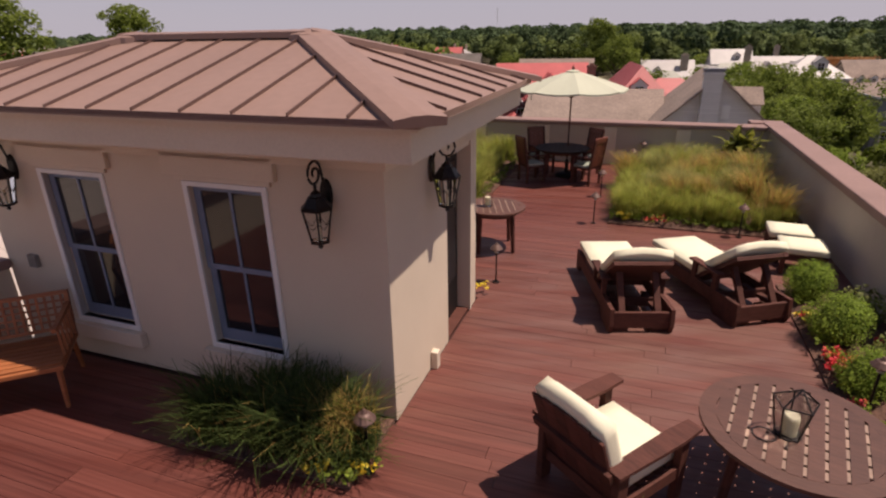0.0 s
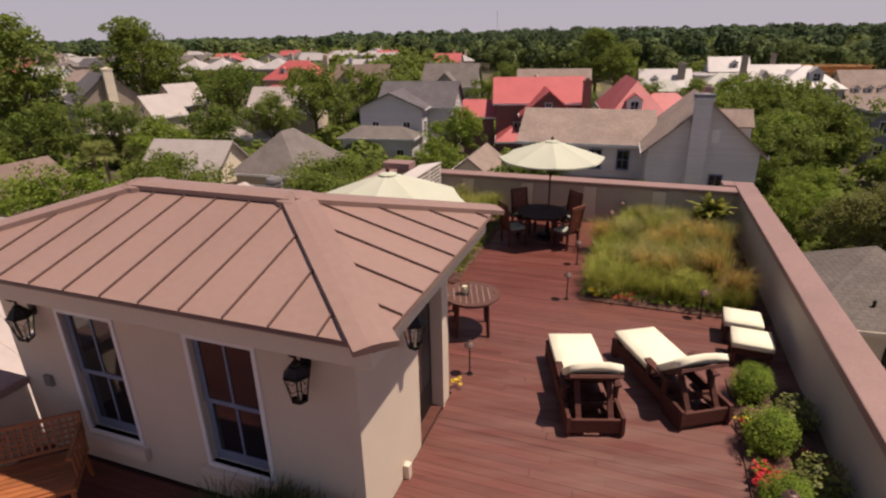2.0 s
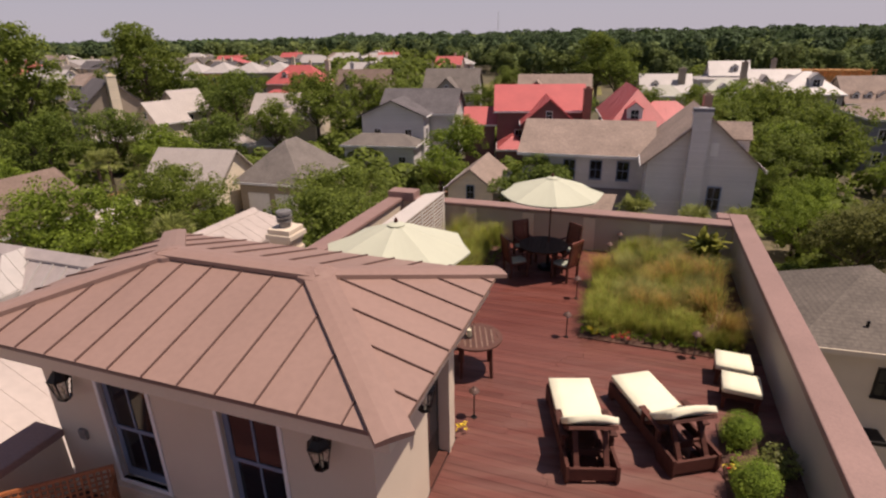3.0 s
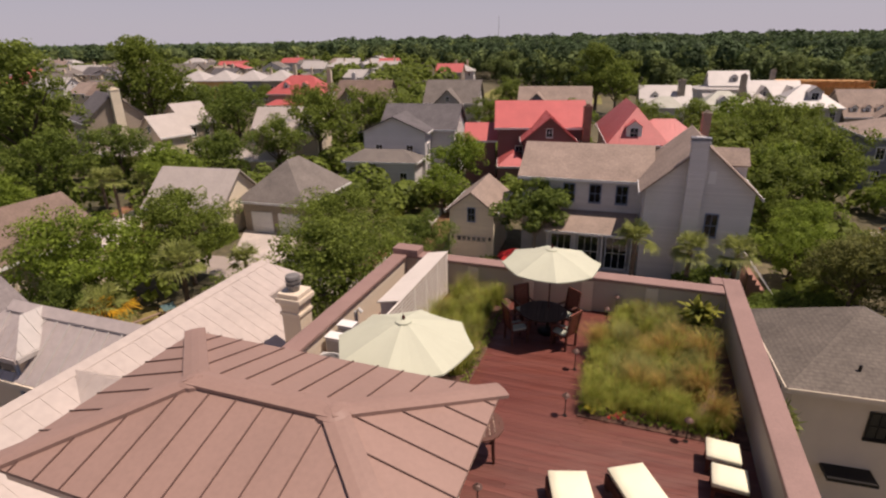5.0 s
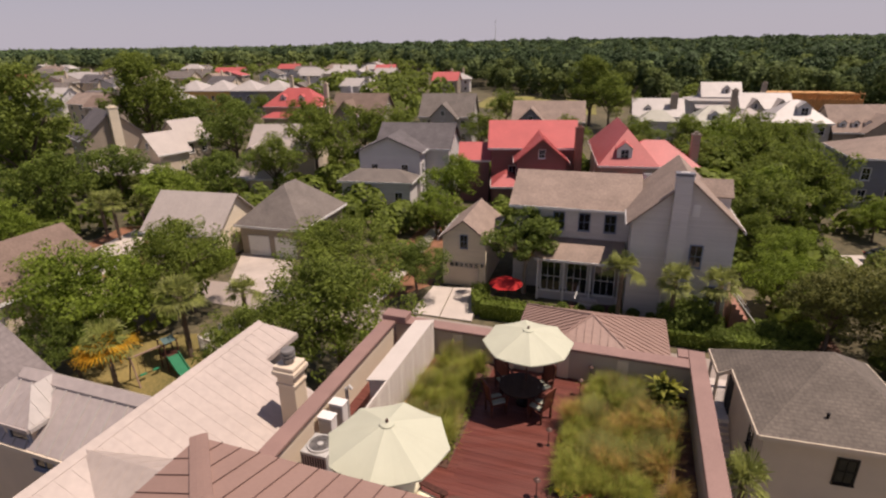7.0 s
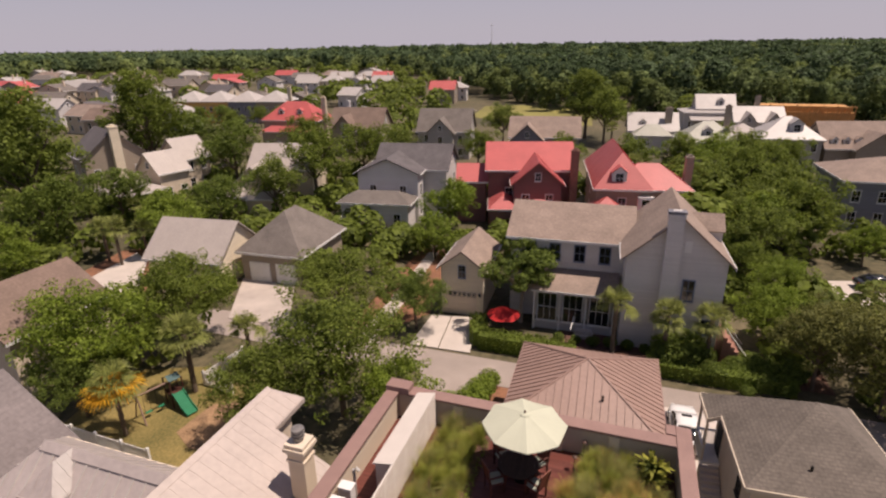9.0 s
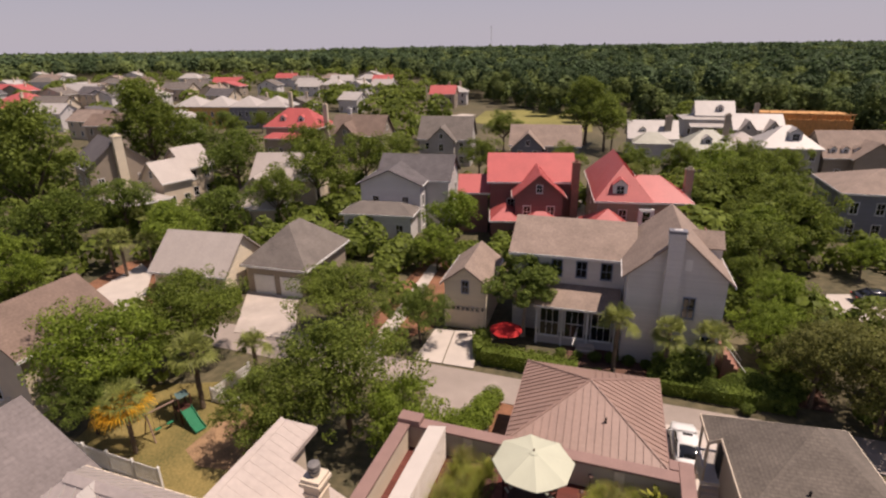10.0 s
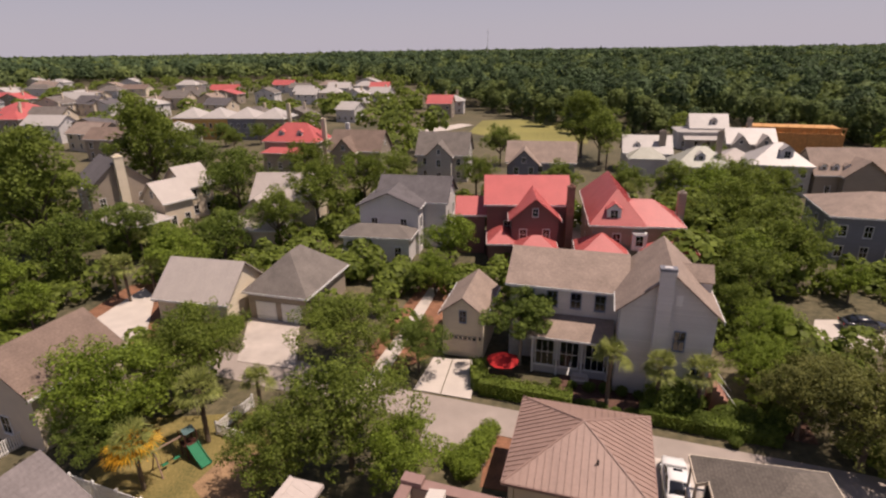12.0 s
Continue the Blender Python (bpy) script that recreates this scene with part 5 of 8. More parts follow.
bed("ground_bed_east", 1.42, 6.15, EDGE_R - 0.005, 9.5, "dark mulch bed full of ornamental grasses")
bed("ground_bed_north", 1.86, 9.502, EDGE_R - 0.005, BACK - 0.005, "dark mulch bed with grasses and a broad-leaved plant")
bed("ground_bed_strip", 3.74, -6.0, EDGE_R - 0.005, 4.15, "dark mulch strip with clipped bushes along the parapet")
bed("ground_bed_front", -1.75, -0.85, -0.02, -0.005, "small mulch bed at the foot of the roof house")
bed("ground_bed_west", -3.0, 6.3, -1.08, BACK - 0.005, "mulch bed with tall grasses beside the louvred screen")

# ---- things on the deck ----


def parasol(u, v, r, rim, apex, turn, label):
    t = thing("parasol", on_deck(u, v, 0, turn), label, "parasol", "parasols")
    part("base", lathe(bmesh.new(), [(0.26, 0.0), (0.26, 0.05), (0.2, 0.09), (0.05, 0.12), (0.04, 0.4)], 20), IRON, t)
    part("pole", tube(bmesh.new(), [(0, 0, 0.05), (0, 0, apex - 0.02)], 0.02, 10), TEAK, t)
    part("finial", lathe(bmesh.new(), [(0.02, apex - 0.03), (0.035, apex + 0.02), (0.03, apex + 0.06), (0.008, apex + 0.1)], 10), TEAK, t)
    bm = bmesh.new()
    top = bm.verts.new((0, 0, apex))
    n, rings = 8, 6
    grid = []
    for k in range(1, rings + 1):
        row = []
        for i in range(n * 4):
            a = 2 * math.pi * i / (n * 4)
            f = (i % 4) / 4
            sag = 4 * f * (1 - f)
            flat = math.cos(math.pi / n) / math.cos((i % 4) * 2 * math.pi / (n * 4) - math.pi / n)
            q = k / rings
            row.append(bm.verts.new((r * q * flat * math.cos(a), r * q * flat * math.sin(a), apex - (apex - rim) * q ** 1.12 - 0.035 * sag * q)))
        grid.append(row)
    m = n * 4
    for i in range(m):
        bm.faces.new((top, grid[0][i], grid[0][(i + 1) % m]))
        for a, b in zip(grid, grid[1:]):
            bm.faces.new((a[i], b[i], b[(i + 1) % m], a[(i + 1) % m]))
    low = [bm.verts.new(v.co + Vector((0, 0, -0.035))) for v in grid[-1]]
    for i in range(m):
        bm.faces.new((grid[-1][i], low[i], low[(i + 1) % m], grid[-1][(i + 1) % m]))
    bmesh.ops.recalc_face_normals(bm, faces=bm.faces)
    canopy = part("canopy", bm, PARASOL, t, "pale cream canvas canopy in eight panels")
    part("crown_patch", lathe(bmesh.new(), [(0.16, apex - 0.032), (0.155, apex - 0.02), (0.05, apex + 0.008), (0.02, apex + 0.012)], 16), PARASOL, canopy)
    tie = [(r * 0.93 * math.cos(2.36), r * 0.93 * math.sin(2.36), rim + 0.02), (r * 0.96 * math.cos(2.36), r * 0.96 * math.sin(2.36), rim - 0.16), (r * 0.95 * math.cos(2.36), r * 0.95 * math.sin(2.36), rim - 0.34)]
    part("tie_strap", tube(bmesh.new(), tie, 0.012, 5), PARASOL, canopy)
    for i in range(n):
        a = 2 * math.pi * i / n
        c, s = math.cos(a), math.sin(a)
        rib = part("rib", tube(bmesh.new(), [(0.03 * c, 0.03 * s, apex - 0.05), (0.5 * r * c, 0.5 * r * s, apex - (apex - rim) * 0.5 ** 1.12 - 0.03), (0.98 * r * c, 0.98 * r * s, rim - 0.02)], 0.009, 5), TEAK, t)
        part("strut", tube(bmesh.new(), [(0.03 * c, 0.03 * s, apex - 0.6), (0.5 * r * c, 0.5 * r * s, apex - (apex - rim) * 0.5 ** 1.12 - 0.04)], 0.008, 5), TEAK, rib)
    return t


parasol(-1.66, 4.36, 1.30, 2.26, 2.72, 8, "open cream parasol over the seating behind the roof house")
parasol(0.24, 9.55, 1.27, 2.04, 2.44, 14, "open cream parasol over the dining table")


def soft_box(x0, y0, z0, x1, y1, z1, m=None, puff=0.018):
    """A stuffed cushion: rounded edges, slightly domed faces, piping seam left to the relief."""
    bm = bmesh.new()
    box(bm, x0, y0, z0, x1, y1, z1)
    bmesh.ops.subdivide_edges(bm, edges=bm.edges[:], cuts=3, use_grid_fill=True)
    c = Vector(((x0 + x1) / 2, (y0 + y1) / 2, (z0 + z1) / 2))
    hx, hy, hz = (x1 - x0) / 2, (y1 - y0) / 2, (z1 - z0) / 2
    for v in bm.verts:
        d = v.co - c
        a, b, e = abs(d.x / hx), abs(d.y / hy), abs(d.z / hz)
        k = (a > 0.99) + (b > 0.99) + (e > 0.99)
        if k >= 2:
            v.co = c + Vector((d.x * (0.975 if a > 0.99 else 1), d.y * (0.975 if b > 0.99 else 1), d.z * (0.8 if e > 0.99 else 1)))
        elif e > 0.99:
            v.co.z += math.copysign(puff * (1 - a * a) * (1 - b * b), d.z)
    if m is not None:
        bmesh.ops.transform(bm, matrix=m, verts=bm.verts)
    return bm


def lounger(m, label):
    """A hardwood sun lounger, foot at y = 0, raised head rest."""
    t = thing("sun_lounger", m, label, "sun lounger", "sun loungers")
    for x in (-0.36, 0.32):
        bm = bmesh.new()
        prof = [(0.0, 0.30), (0.0, 0.02), (0.14, 0.02), (0.22, 0.13), (1.42, 0.13), (1.50, 0.0), (1.86, 0.0), (1.90, 0.10), (1.88, 0.30)]
        a, b = [bm.verts.new((x, y, z)) for y, z in prof], [bm.verts.new((x + 0.045, y, z)) for y, z in prof]
        bm.faces.new(a), bm.faces.new(b[::-1])
        for k in range(len(prof)):
            n = (k + 1) % len(prof)
            bm.faces.new((a[k], a[n], b[n], b[k]))
        bmesh.ops.recalc_face_normals(bm, faces=bm.faces)
        part("side_board", bm, TEAK, t)
        part("arm", B((x - 0.03, 0.95, 0.50, x + 0.075, 1.52, 0.53), bevel=0.008), TEAK, t)
        part("arm_post", B((x - 0.004, 1.0, 0.3, x + 0.05, 1.07, 0.50)), TEAK, t)
        part("arm_post", B((x - 0.004, 1.4, 0.3, x + 0.05, 1.47, 0.50)), TEAK, t)
    for y in (0.02, 0.9, 1.48):
        part("cross_rail", B((-0.315, y, 0.17, 0.32, y + 0.05, 0.28), bevel=0.005), TEAK, t)
    part("end_board", B((-0.315, 1.83, 0.06, 0.32, 1.87, 0.26), bevel=0.006), TEAK, t)
    for x in (-0.315, 0.13):
        part("foot_block", B((x, 1.56, 0.0, x + 0.19, 1.84, 0.13), bevel=0.01), TEAK, t)
    for i in range(10):
        part("slat", B((-0.31, 0.08 + 0.1 * i, 0.3, 0.31, 0.15 + 0.1 * i, 0.325)), TEAK, t)
    tilt = pose(0, 1.10, 0.325, 38)
    bm = bmesh.new()
    for x in (-0.33, 0.27):
        box(bm, x, 0.0, -0.02, x + 0.06, 0.76, 0.03)
    for i in range(7):
        box(bm, -0.27, 0.03 + 0.105 * i, 0.0, 0.27, 0.126 + 0.105 * i, 0.026)
    back = part("back_frame", bm, TEAK, t, m=tilt)
    part("back_panel", B((-0.28, 0.01, -0.018, 0.28, 0.755, -0.003)), TEAK, back)
    for x in (-0.24, 0.17):
        part("prop", B((x, -0.03, 0.0, x + 0.07, 0.02, 0.52)), TEAK, t, m=pose(0, 1.80, 0.17, 32))
        part("prop_rail", B((x - 0.005, 1.25, 0.19, x + 0.075, 1.84, 0.235)), TEAK, t)
    part("seat_cushion", soft_box(-0.34, -0.01, 0.327, 0.34, 1.09, 0.43), CANVAS, t, "cream canvas cushion")
    bm = soft_box(-0.34, 0.0, 0.034, 0.34, 0.80, 0.145)
    for w in bm.verts:
        w.co.z += 0.05 * (w.co.y / 0.8) ** 2 * (1 - (w.co.x / 0.36) ** 2)
    part("back_cushion", bm, CANVAS, back, "cream canvas cushion")
    return t


lounger(on_deck(1.47, 4.06, 0, -162.5), "dark hardwood sun lounger with cream cushion and raised head")
lounger(on_deck(2.42, 4.52, 0, -150), "dark hardwood sun lounger with cream cushion, turned askew")


def ottoman(m, label):
    t = thing("footstool", m, label, "footstool", "footstools")
    for x in (-0.27, 0.21):
        for y in (-0.24, 0.18):
            part("leg", B((x, y, 0, x + 0.06, y + 0.06, 0.3), bevel=0.006), TEAK, t)
    for b in ((-0.28, -0.25, 0.22, 0.28, -0.21, 0.31), (-0.28, 0.21, 0.22, 0.28, 0.25, 0.31), (-0.28, -0.21, 0.22, -0.24, 0.21, 0.31), (0.24, -0.21, 0.22, 0.28, 0.21, 0.31)):
        part("apron", B(b, bevel=0.005), TEAK, t)
    for i in range(5):
        part("slat", B((-0.24, -0.2 + 0.082 * i, 0.285, 0.24, -0.13 + 0.082 * i, 0.31)), TEAK, t)
    part("cushion", soft_box(-0.29, -0.27, 0.312, 0.29, 0.27, 0.42), CANVAS, t, "cream canvas cushion")


ottoman(on_deck(4.10, 5.50, 0, -4), "dark wooden footstool with cream cushion beside the parapet")
ottoman(on_deck(4.13, 4.82, 0, -4), "dark wooden footstool with cream cushion beside the parapet")


def armchair(m, label, group=""):
    """A broad-armed deep seat; it looks along +y."""
    t = thing("armchair", m, label, "armchair", group)
    for x in (-0.38, 0.32):
        part("front_leg", B((x, 0.28, 0, x + 0.06, 0.36, 0.58), bevel=0.006), TEAK, t)
        part("back_leg", B((x, -0.38, 0, x + 0.06, -0.28, 0.58), bevel=0.006), TEAK, t)
        part("side_rail", B((x + 0.01, -0.3, 0.2, x + 0.05, 0.3, 0.30)), TEAK, t)
        a = x + 0.03
        bm = bmesh.new()
        prism(bm, [(a - 0.06, -0.42), (a + 0.06, -0.42), (a + 0.075, 0.2), (a + 0.06, 0.44), (a - 0.06, 0.44), (a - 0.075, 0.2)], 0.58, 0.61)
        part("arm", bm, TEAK, t)
    part("front_rail", B((-0.32, 0.3, 0.2, 0.32, 0.34, 0.31)), TEAK, t)
    part("back_rail", B((-0.32, -0.34, 0.18, 0.32, -0.30, 0.27)), TEAK, t)
    for i in range(6):
        part("seat_slat", B((-0.32, -0.28 + 0.1 * i, 0.28, 0.32, -0.2 + 0.1 * i, 0.305)), TEAK, t)
    tilt = pose(0, -0.29, 0.28, 19)
    for i in range(6):
        x = -0.326 + 0.109 * i
        h = 0.655 - 0.006 * (2.5 - i) ** 2
        part("back_slat", B((x, -0.03, -0.14, x + 0.106, -0.008, h), bevel=0.004), TEAK, t, m=tilt)
    part("back_brace", B((-0.36, -0.062, 0.28, 0.36, -0.031, 0.36)), TEAK, t, m=tilt)
    part("seat_cushion", soft_box(-0.31, -0.26, 0.307, 0.31, 0.36, 0.445), CANVAS, t, "cream canvas cushion")
    part("back_cushion", soft_box(-0.31, -0.004, 0.15, 0.31, 0.125, 0.735), CANVAS, t, "cream canvas back cushion", m=tilt)
    return t


armchair(on_deck(1.82, -0.17, 0, -38), "dark hardwood armchair with cream seat and back cushions")


def round_table(m, r, h, label, board, rows=10, spacer=PALE_SPACER):
    t = thing("round_table", m, label, "table", "tables")
    bm = bmesh.new()
    n = 40
    ins, out = [], []
    for z in (h - 0.03, h):
        ins.append([bm.verts.new((0.82 * r * math.cos(2 * math.pi * i / n), 0.82 * r * math.sin(2 * math.pi * i / n), z)) for i in range(n)])
        out.append([bm.verts.new((r * math.cos(2 * math.pi * i / n), r * math.sin(2 * math.pi * i / n), z)) for i in range(n)])
    for i in range(n):
        j = (i + 1) % n
        bm.faces.new((ins[1][i], out[1][i], out[1][j], ins[1][j])), bm.faces.new((ins[0][i], ins[0][j], out[0][j], out[0][i]))
        bm.faces.new((out[0][i], out[0][j], out[1][j], out[1][i])), bm.faces.new((ins[0][i], ins[1][i], ins[1][j], ins[0][j]))
    part("rim", bm, board, t)
    w = 1.64 * r / rows
    for k in range(rows):
        x0 = -0.82 * r + k * w
        xa, xb = abs(x0 + 0.011), abs(x0 + w - 0.011)
        ya, yb = (math.sqrt(max(0.0, (0.83 * r) ** 2 - min(x, 0.82 * r) ** 2)) for x in (xa, xb))
        bm = bmesh.new()
        prism(bm, [(x0 + 0.011, -ya), (x0 + w - 0.011, -yb), (x0 + w - 0.011, yb), (x0 + 0.011, ya)], h - 0.028, h + 0.002)
        part("slat", bm, board, t)
    for k in range(1, rows):
        x = -0.82 * r + k * w
        y1 = math.sqrt(max(0.01, (0.80 * r) ** 2 - x * x))
        n = max(2, int(2 * y1 / 0.105))
        step = 2 * y1 / n
        for i in range(n):
            part("spacer", B((x - 0.0105, -y1 + step * i + 0.012, h - 0.026, x + 0.0105, -y1 + step * (i + 1) - 0.012, h - 0.004)), spacer, t)
    part("apron", lathe(bmesh.new(), [(0.74 * r, h - 0.11), (0.76 * r, h - 0.11), (0.76 * r, h - 0.052), (0.74 * r, h - 0.052)], 32, ring=True), TEAK, t)
    for i in range(4):
        a = math.pi / 4 + math.pi / 2 * i
        c, s = math.cos(a), math.sin(a)
        part("leg", tube(bmesh.new(), [(0.72 * r * c, 0.72 * r * s, h - 0.05), (0.80 * r * c, 0.80 * r * s, 0)], 0.035, 6, 0.03), TEAK, t)
    return t


round_table(on_deck(3.03, 0.12, 0, -14), 0.63, 0.62, "round brown slatted wooden table with a lantern on it", TABLE_WOOD, 9)
round_table(on_deck(-0.24, 4.42, 0, 20), 0.48, 0.70, "round weathered slatted side table by the roof house", TABLE_WOOD, 8)
round_table(on_deck(0.14, 9.32, 0, 5), 0.62, 0.73, "round dining table with wood darkened for parasol shade", TABLE_SHADED, 9, TABLE_SHADED)


def dining_chair(m, label):
    t = thing("dining_chair", m, label, "chair", "chairs round the dining table")
    for x in (-0.24, 0.19):
        part("front_leg", B((x, 0.18, 0, x + 0.05, 0.23, 0.62), bevel=0.005), TEAK, t)
        part("back_leg", B((x, -0.26, 0, x + 0.05, -0.21, 0.44), bevel=0.005), TEAK, t)
        part("arm", B((x - 0.01, -0.26, 0.62, x + 0.06, 0.25, 0.645), bevel=0.006), TEAK, t)
    for b in ((-0.24, -0.22, 0.36, 0.24, 0.2, 0.40),):
        part("seat", B(b, bevel=0.006), TEAK, t)
    tilt = pose(0, -0.24, 0.40, 9)
    for x in (-0.24, 0.19):
        part("back_post", B((x, -0.02, 0, x + 0.05, 0.025, 0.64)), TEAK, t, m=tilt)
    part("top_rail", B((-0.24, -0.015, 0.57, 0.24, 0.02, 0.68), bevel=0.008), TEAK_RED, t, m=tilt)
    for i in range(5):
        part("back_slat", B((-0.185 + 0.076 * i, -0.005, 0.02, -0.119 + 0.076 * i, 0.012, 0.57)), TEAK_RED, t, m=tilt)
    part("cushion", soft_box(-0.22, -0.2, 0.401, 0.22, 0.21, 0.455), SEAT_CLOTH, t, "grey-green seat cushion")
    return t


for u, v, a in ((-0.46, 8.86, -52), (0.74, 8.98, 62), (-0.42, 9.86, -140), (0.62, 9.92, 140)):
    dining_chair(on_deck(u, v, 0, a), "dark wooden dining chair with grey-green seat cushion")
armchair(on_deck(-1.12, 4.72, 0, -104), "dark armchair with cream cushions under the parasol")
armchair(on_deck(-2.3, 3.9, 0, -60), "dark armchair with cream cushions under the parasol")


def candle_lantern(m, label):
    t = thing("candle_lantern", m, label, "lantern", "lanterns")
    lo, mid, top = [(0.085 * math.cos(a), 0.085 * math.sin(a), 0.0) for a in np.arange(5) * 1.2566], [(0.14 * math.cos(a), 0.14 * math.sin(a), 0.27) for a in np.arange(5) * 1.2566], (0.02, 0.0, 0.37)
    for i in range(5):
        j = (i + 1) % 5
        for p, q in ((lo[i], lo[j]), (mid[i], mid[j]), (lo[i], mid[i]), (mid[i], top)):
            part("wire", tube(bmesh.new(), [p, q], 0.006, 5), IRON, t)
        bm = bmesh.new()
        poly(bm, [lo[i], lo[j], mid[j], mid[i]])
        bmesh.ops.solidify(bm, geom=bm.faces[:], thickness=0.002)
        g = part("pane", bm, CLEAR, t, "clear glass")
        g.visible_shadow = False
    part("base", lathe(bmesh.new(), [(0.084, 0.0), (0.084, 0.012)], 10), IRON, t)
    part("candle", lathe(bmesh.new(), [(0.05, 0.013), (0.052, 0.14), (0.045, 0.155), (0.012, 0.15)], 16), WAX, t)
    part("ring", lathe(bmesh.new(), [(0.07, 0.0), (0.08, 0.0), (0.08, 0.006), (0.07, 0.006)], 14, -0.16, -0.02, ring=True), IRON, t)


candle_lantern(on_deck(2.95, 0.02, 0.62, 10), "black-framed glass lantern with a white candle on the table")
vase = thing("hurricane_candle", on_deck(-0.34, 4.36, 0.70), "glass cylinder with a white candle on the side table", "candle")
part("glass", lathe(bmesh.new(), [(0.07, 0.0), (0.08, 0.02), (0.08, 0.24), (0.076, 0.24), (0.076, 0.02)], 20), CLEAR, vase)
part("candle", lathe(bmesh.new(), [(0.045, 0.022), (0.045, 0.15)], 14), WAX, vase)

# teak bench with a lattice back
bn = thing("lattice_bench", on_deck(-3.78, -0.93, 0, -138), "orange teak bench with a square lattice back", "bench")
for x in (-0.68, 0.62):
    part("front_leg", tube(bmesh.new(), [(x + 0.03, 0.34, 0.4), (x + 0.03, 0.40, 0)], 0.03, 6, 0.022), TEAK_PALE, bn)
    part("back_leg", tube(bmesh.new(), [(x + 0.03, -0.26, 0.4), (x + 0.03, -0.34, 0)], 0.03, 6, 0.022), TEAK_PALE, bn)
part("seat_frame", B((-0.7, -0.32, 0.38, 0.7, 0.38, 0.43), bevel=0.01), TEAK_PALE, bn)
for i in range(8):
    part("seat_slat", B((-0.68, -0.28 + 0.08 * i, 0.431, 0.68, -0.21 + 0.08 * i, 0.448)), TEAK_PALE, bn)
tilt = pose(0, -0.28, 0.43, 12)
part("back_frame", B((-0.7, -0.02, 0.0, -0.66, 0.02, 0.46), (0.66, -0.02, 0, 0.7, 0.02, 0.46), (-0.66, -0.02, 0.42, 0.66, 0.02, 0.46), (-0.66, -0.02, 0.06, 0.66, 0.02, 0.09)), TEAK_PALE, bn, m=tilt)
for i in range(19):
    part("lattice_bar", B((-0.64 + 0.07 * i, -0.01, 0.09, -0.618 + 0.07 * i, 0.01, 0.42)), TEAK_PALE, bn, m=tilt)
for i in range(4):
    part("lattice_bar", B((-0.66, -0.013, 0.145 + 0.068 * i, 0.66, 0.007, 0.165 + 0.068 * i)), TEAK_PALE, bn, m=tilt)
for i in range(5):
    part("side_lattice", B((-0.7, -0.28 + 0.12 * i, 0.45, -0.68, -0.25 + 0.12 * i, 0.74)), TEAK_PALE, bn)
part("side_rail", B((-0.71, -0.3, 0.74, -0.67, 0.32, 0.78)), TEAK_PALE, bn)

# wall lanterns


def wall_lantern(m, label):
    """A scroll-topped iron lantern; the wall is at y = 0, it hangs in front (-y). Origin: the middle of its oval back plate."""
    t = thing("wall_lantern", m, label, "wall lantern", "wall lanterns")
    bm = bmesh.new()
    rim = [(0.055 * math.cos(a), 0.13 * math.sin(a)) for a in np.linspace(0, 2 * math.pi, 18)[:-1]]
    back, front = [bm.verts.new((x, 0.0, z)) for x, z in rim], [bm.verts.new((x * 0.86, -0.028, z * 0.92)) for x, z in rim]
    bm.faces.new(front), bm.faces.new(back[::-1])
    for k in range(len(rim)):
        n = (k + 1) % len(rim)
        bm.faces.new((back[k], back[n], front[n], front[k]))
    bmesh.ops.recalc_face_normals(bm, faces=bm.faces)
    part("back_plate", bm, IRON, t)
    c = -0.16
    arm = [(0, -0.02, 0.05), (0, -0.05, 0.16)] + [(0, c + 0.01 + 0.088 * math.cos(a), 0.205 + 0.088 * math.sin(a)) for a in np.linspace(0.15, math.pi, 9)]
    arm += [(0, c + 0.01 + r * math.cos(a), 0.195 + r * math.sin(a)) for r, a in zip(np.linspace(0.085, 0.022, 12), np.linspace(math.pi + 0.25, 3.2 * math.pi, 12))]
    part("scroll_arm", tube(bmesh.new(), arm, 0.011, 6), IRON, t)
    part("hanger", tube(bmesh.new(), [(0, c, 0.12), (0, c, 0.04)], 0.014, 6), IRON, t)
    part("lower_scroll", tube(bmesh.new(), [(0, -0.02, -0.06), (0, -0.07, -0.085), (0, -0.10, -0.05), (0, -0.08, -0.02)], 0.008, 5), IRON, t)
    part("hood", lathe(bmesh.new(), [(0.132, -0.075), (0.136, -0.06), (0.115, -0.045), (0.082, 0.0), (0.07, 0.02), (0.052, 0.03), (0.045, 0.05), (0.014, 0.075)], 6, 0, c), IRON, t)
    for i in range(6):
        a, b = math.pi / 3 * i, math.pi / 3 * (i + 1)
        p, q = (0.122 * math.cos(a), c + 0.122 * math.sin(a), -0.075), (0.072 * math.cos(a), c + 0.072 * math.sin(a), -0.33)
        part("cage_bar", tube(bmesh.new(), [p, q], 0.0075, 5), IRON, t)
        part("cross_bar", tube(bmesh.new(), [(0.104 * math.cos(a), c + 0.104 * math.sin(a), -0.165), (0.085 * math.cos((a + b) / 2), c + 0.085 * math.sin((a + b) / 2), -0.225), (0.104 * math.cos(b), c + 0.104 * math.sin(b), -0.165)], 0.004, 4), IRON, t)
    part("base_ring", lathe(bmesh.new(), [(0.058, -0.345), (0.082, -0.345), (0.082, -0.325), (0.058, -0.325)], 6, 0, c, ring=True), IRON, t)
    part("base_drop", lathe(bmesh.new(), [(0.006, -0.40), (0.022, -0.385), (0.014, -0.365), (0.058, -0.344), (0.058, -0.335)], 8, 0, c), IRON, t)
    g = part("glass", lathe(bmesh.new(), [(0.064, -0.325), (0.112, -0.08)], 6, 0, c), CLEAR, t, "clear seeded glass")
    g.visible_shadow = False
    part("candle_sleeve", lathe(bmesh.new(), [(0.013, -0.34), (0.013, -0.19)], 8, 0, c), WAX, t)


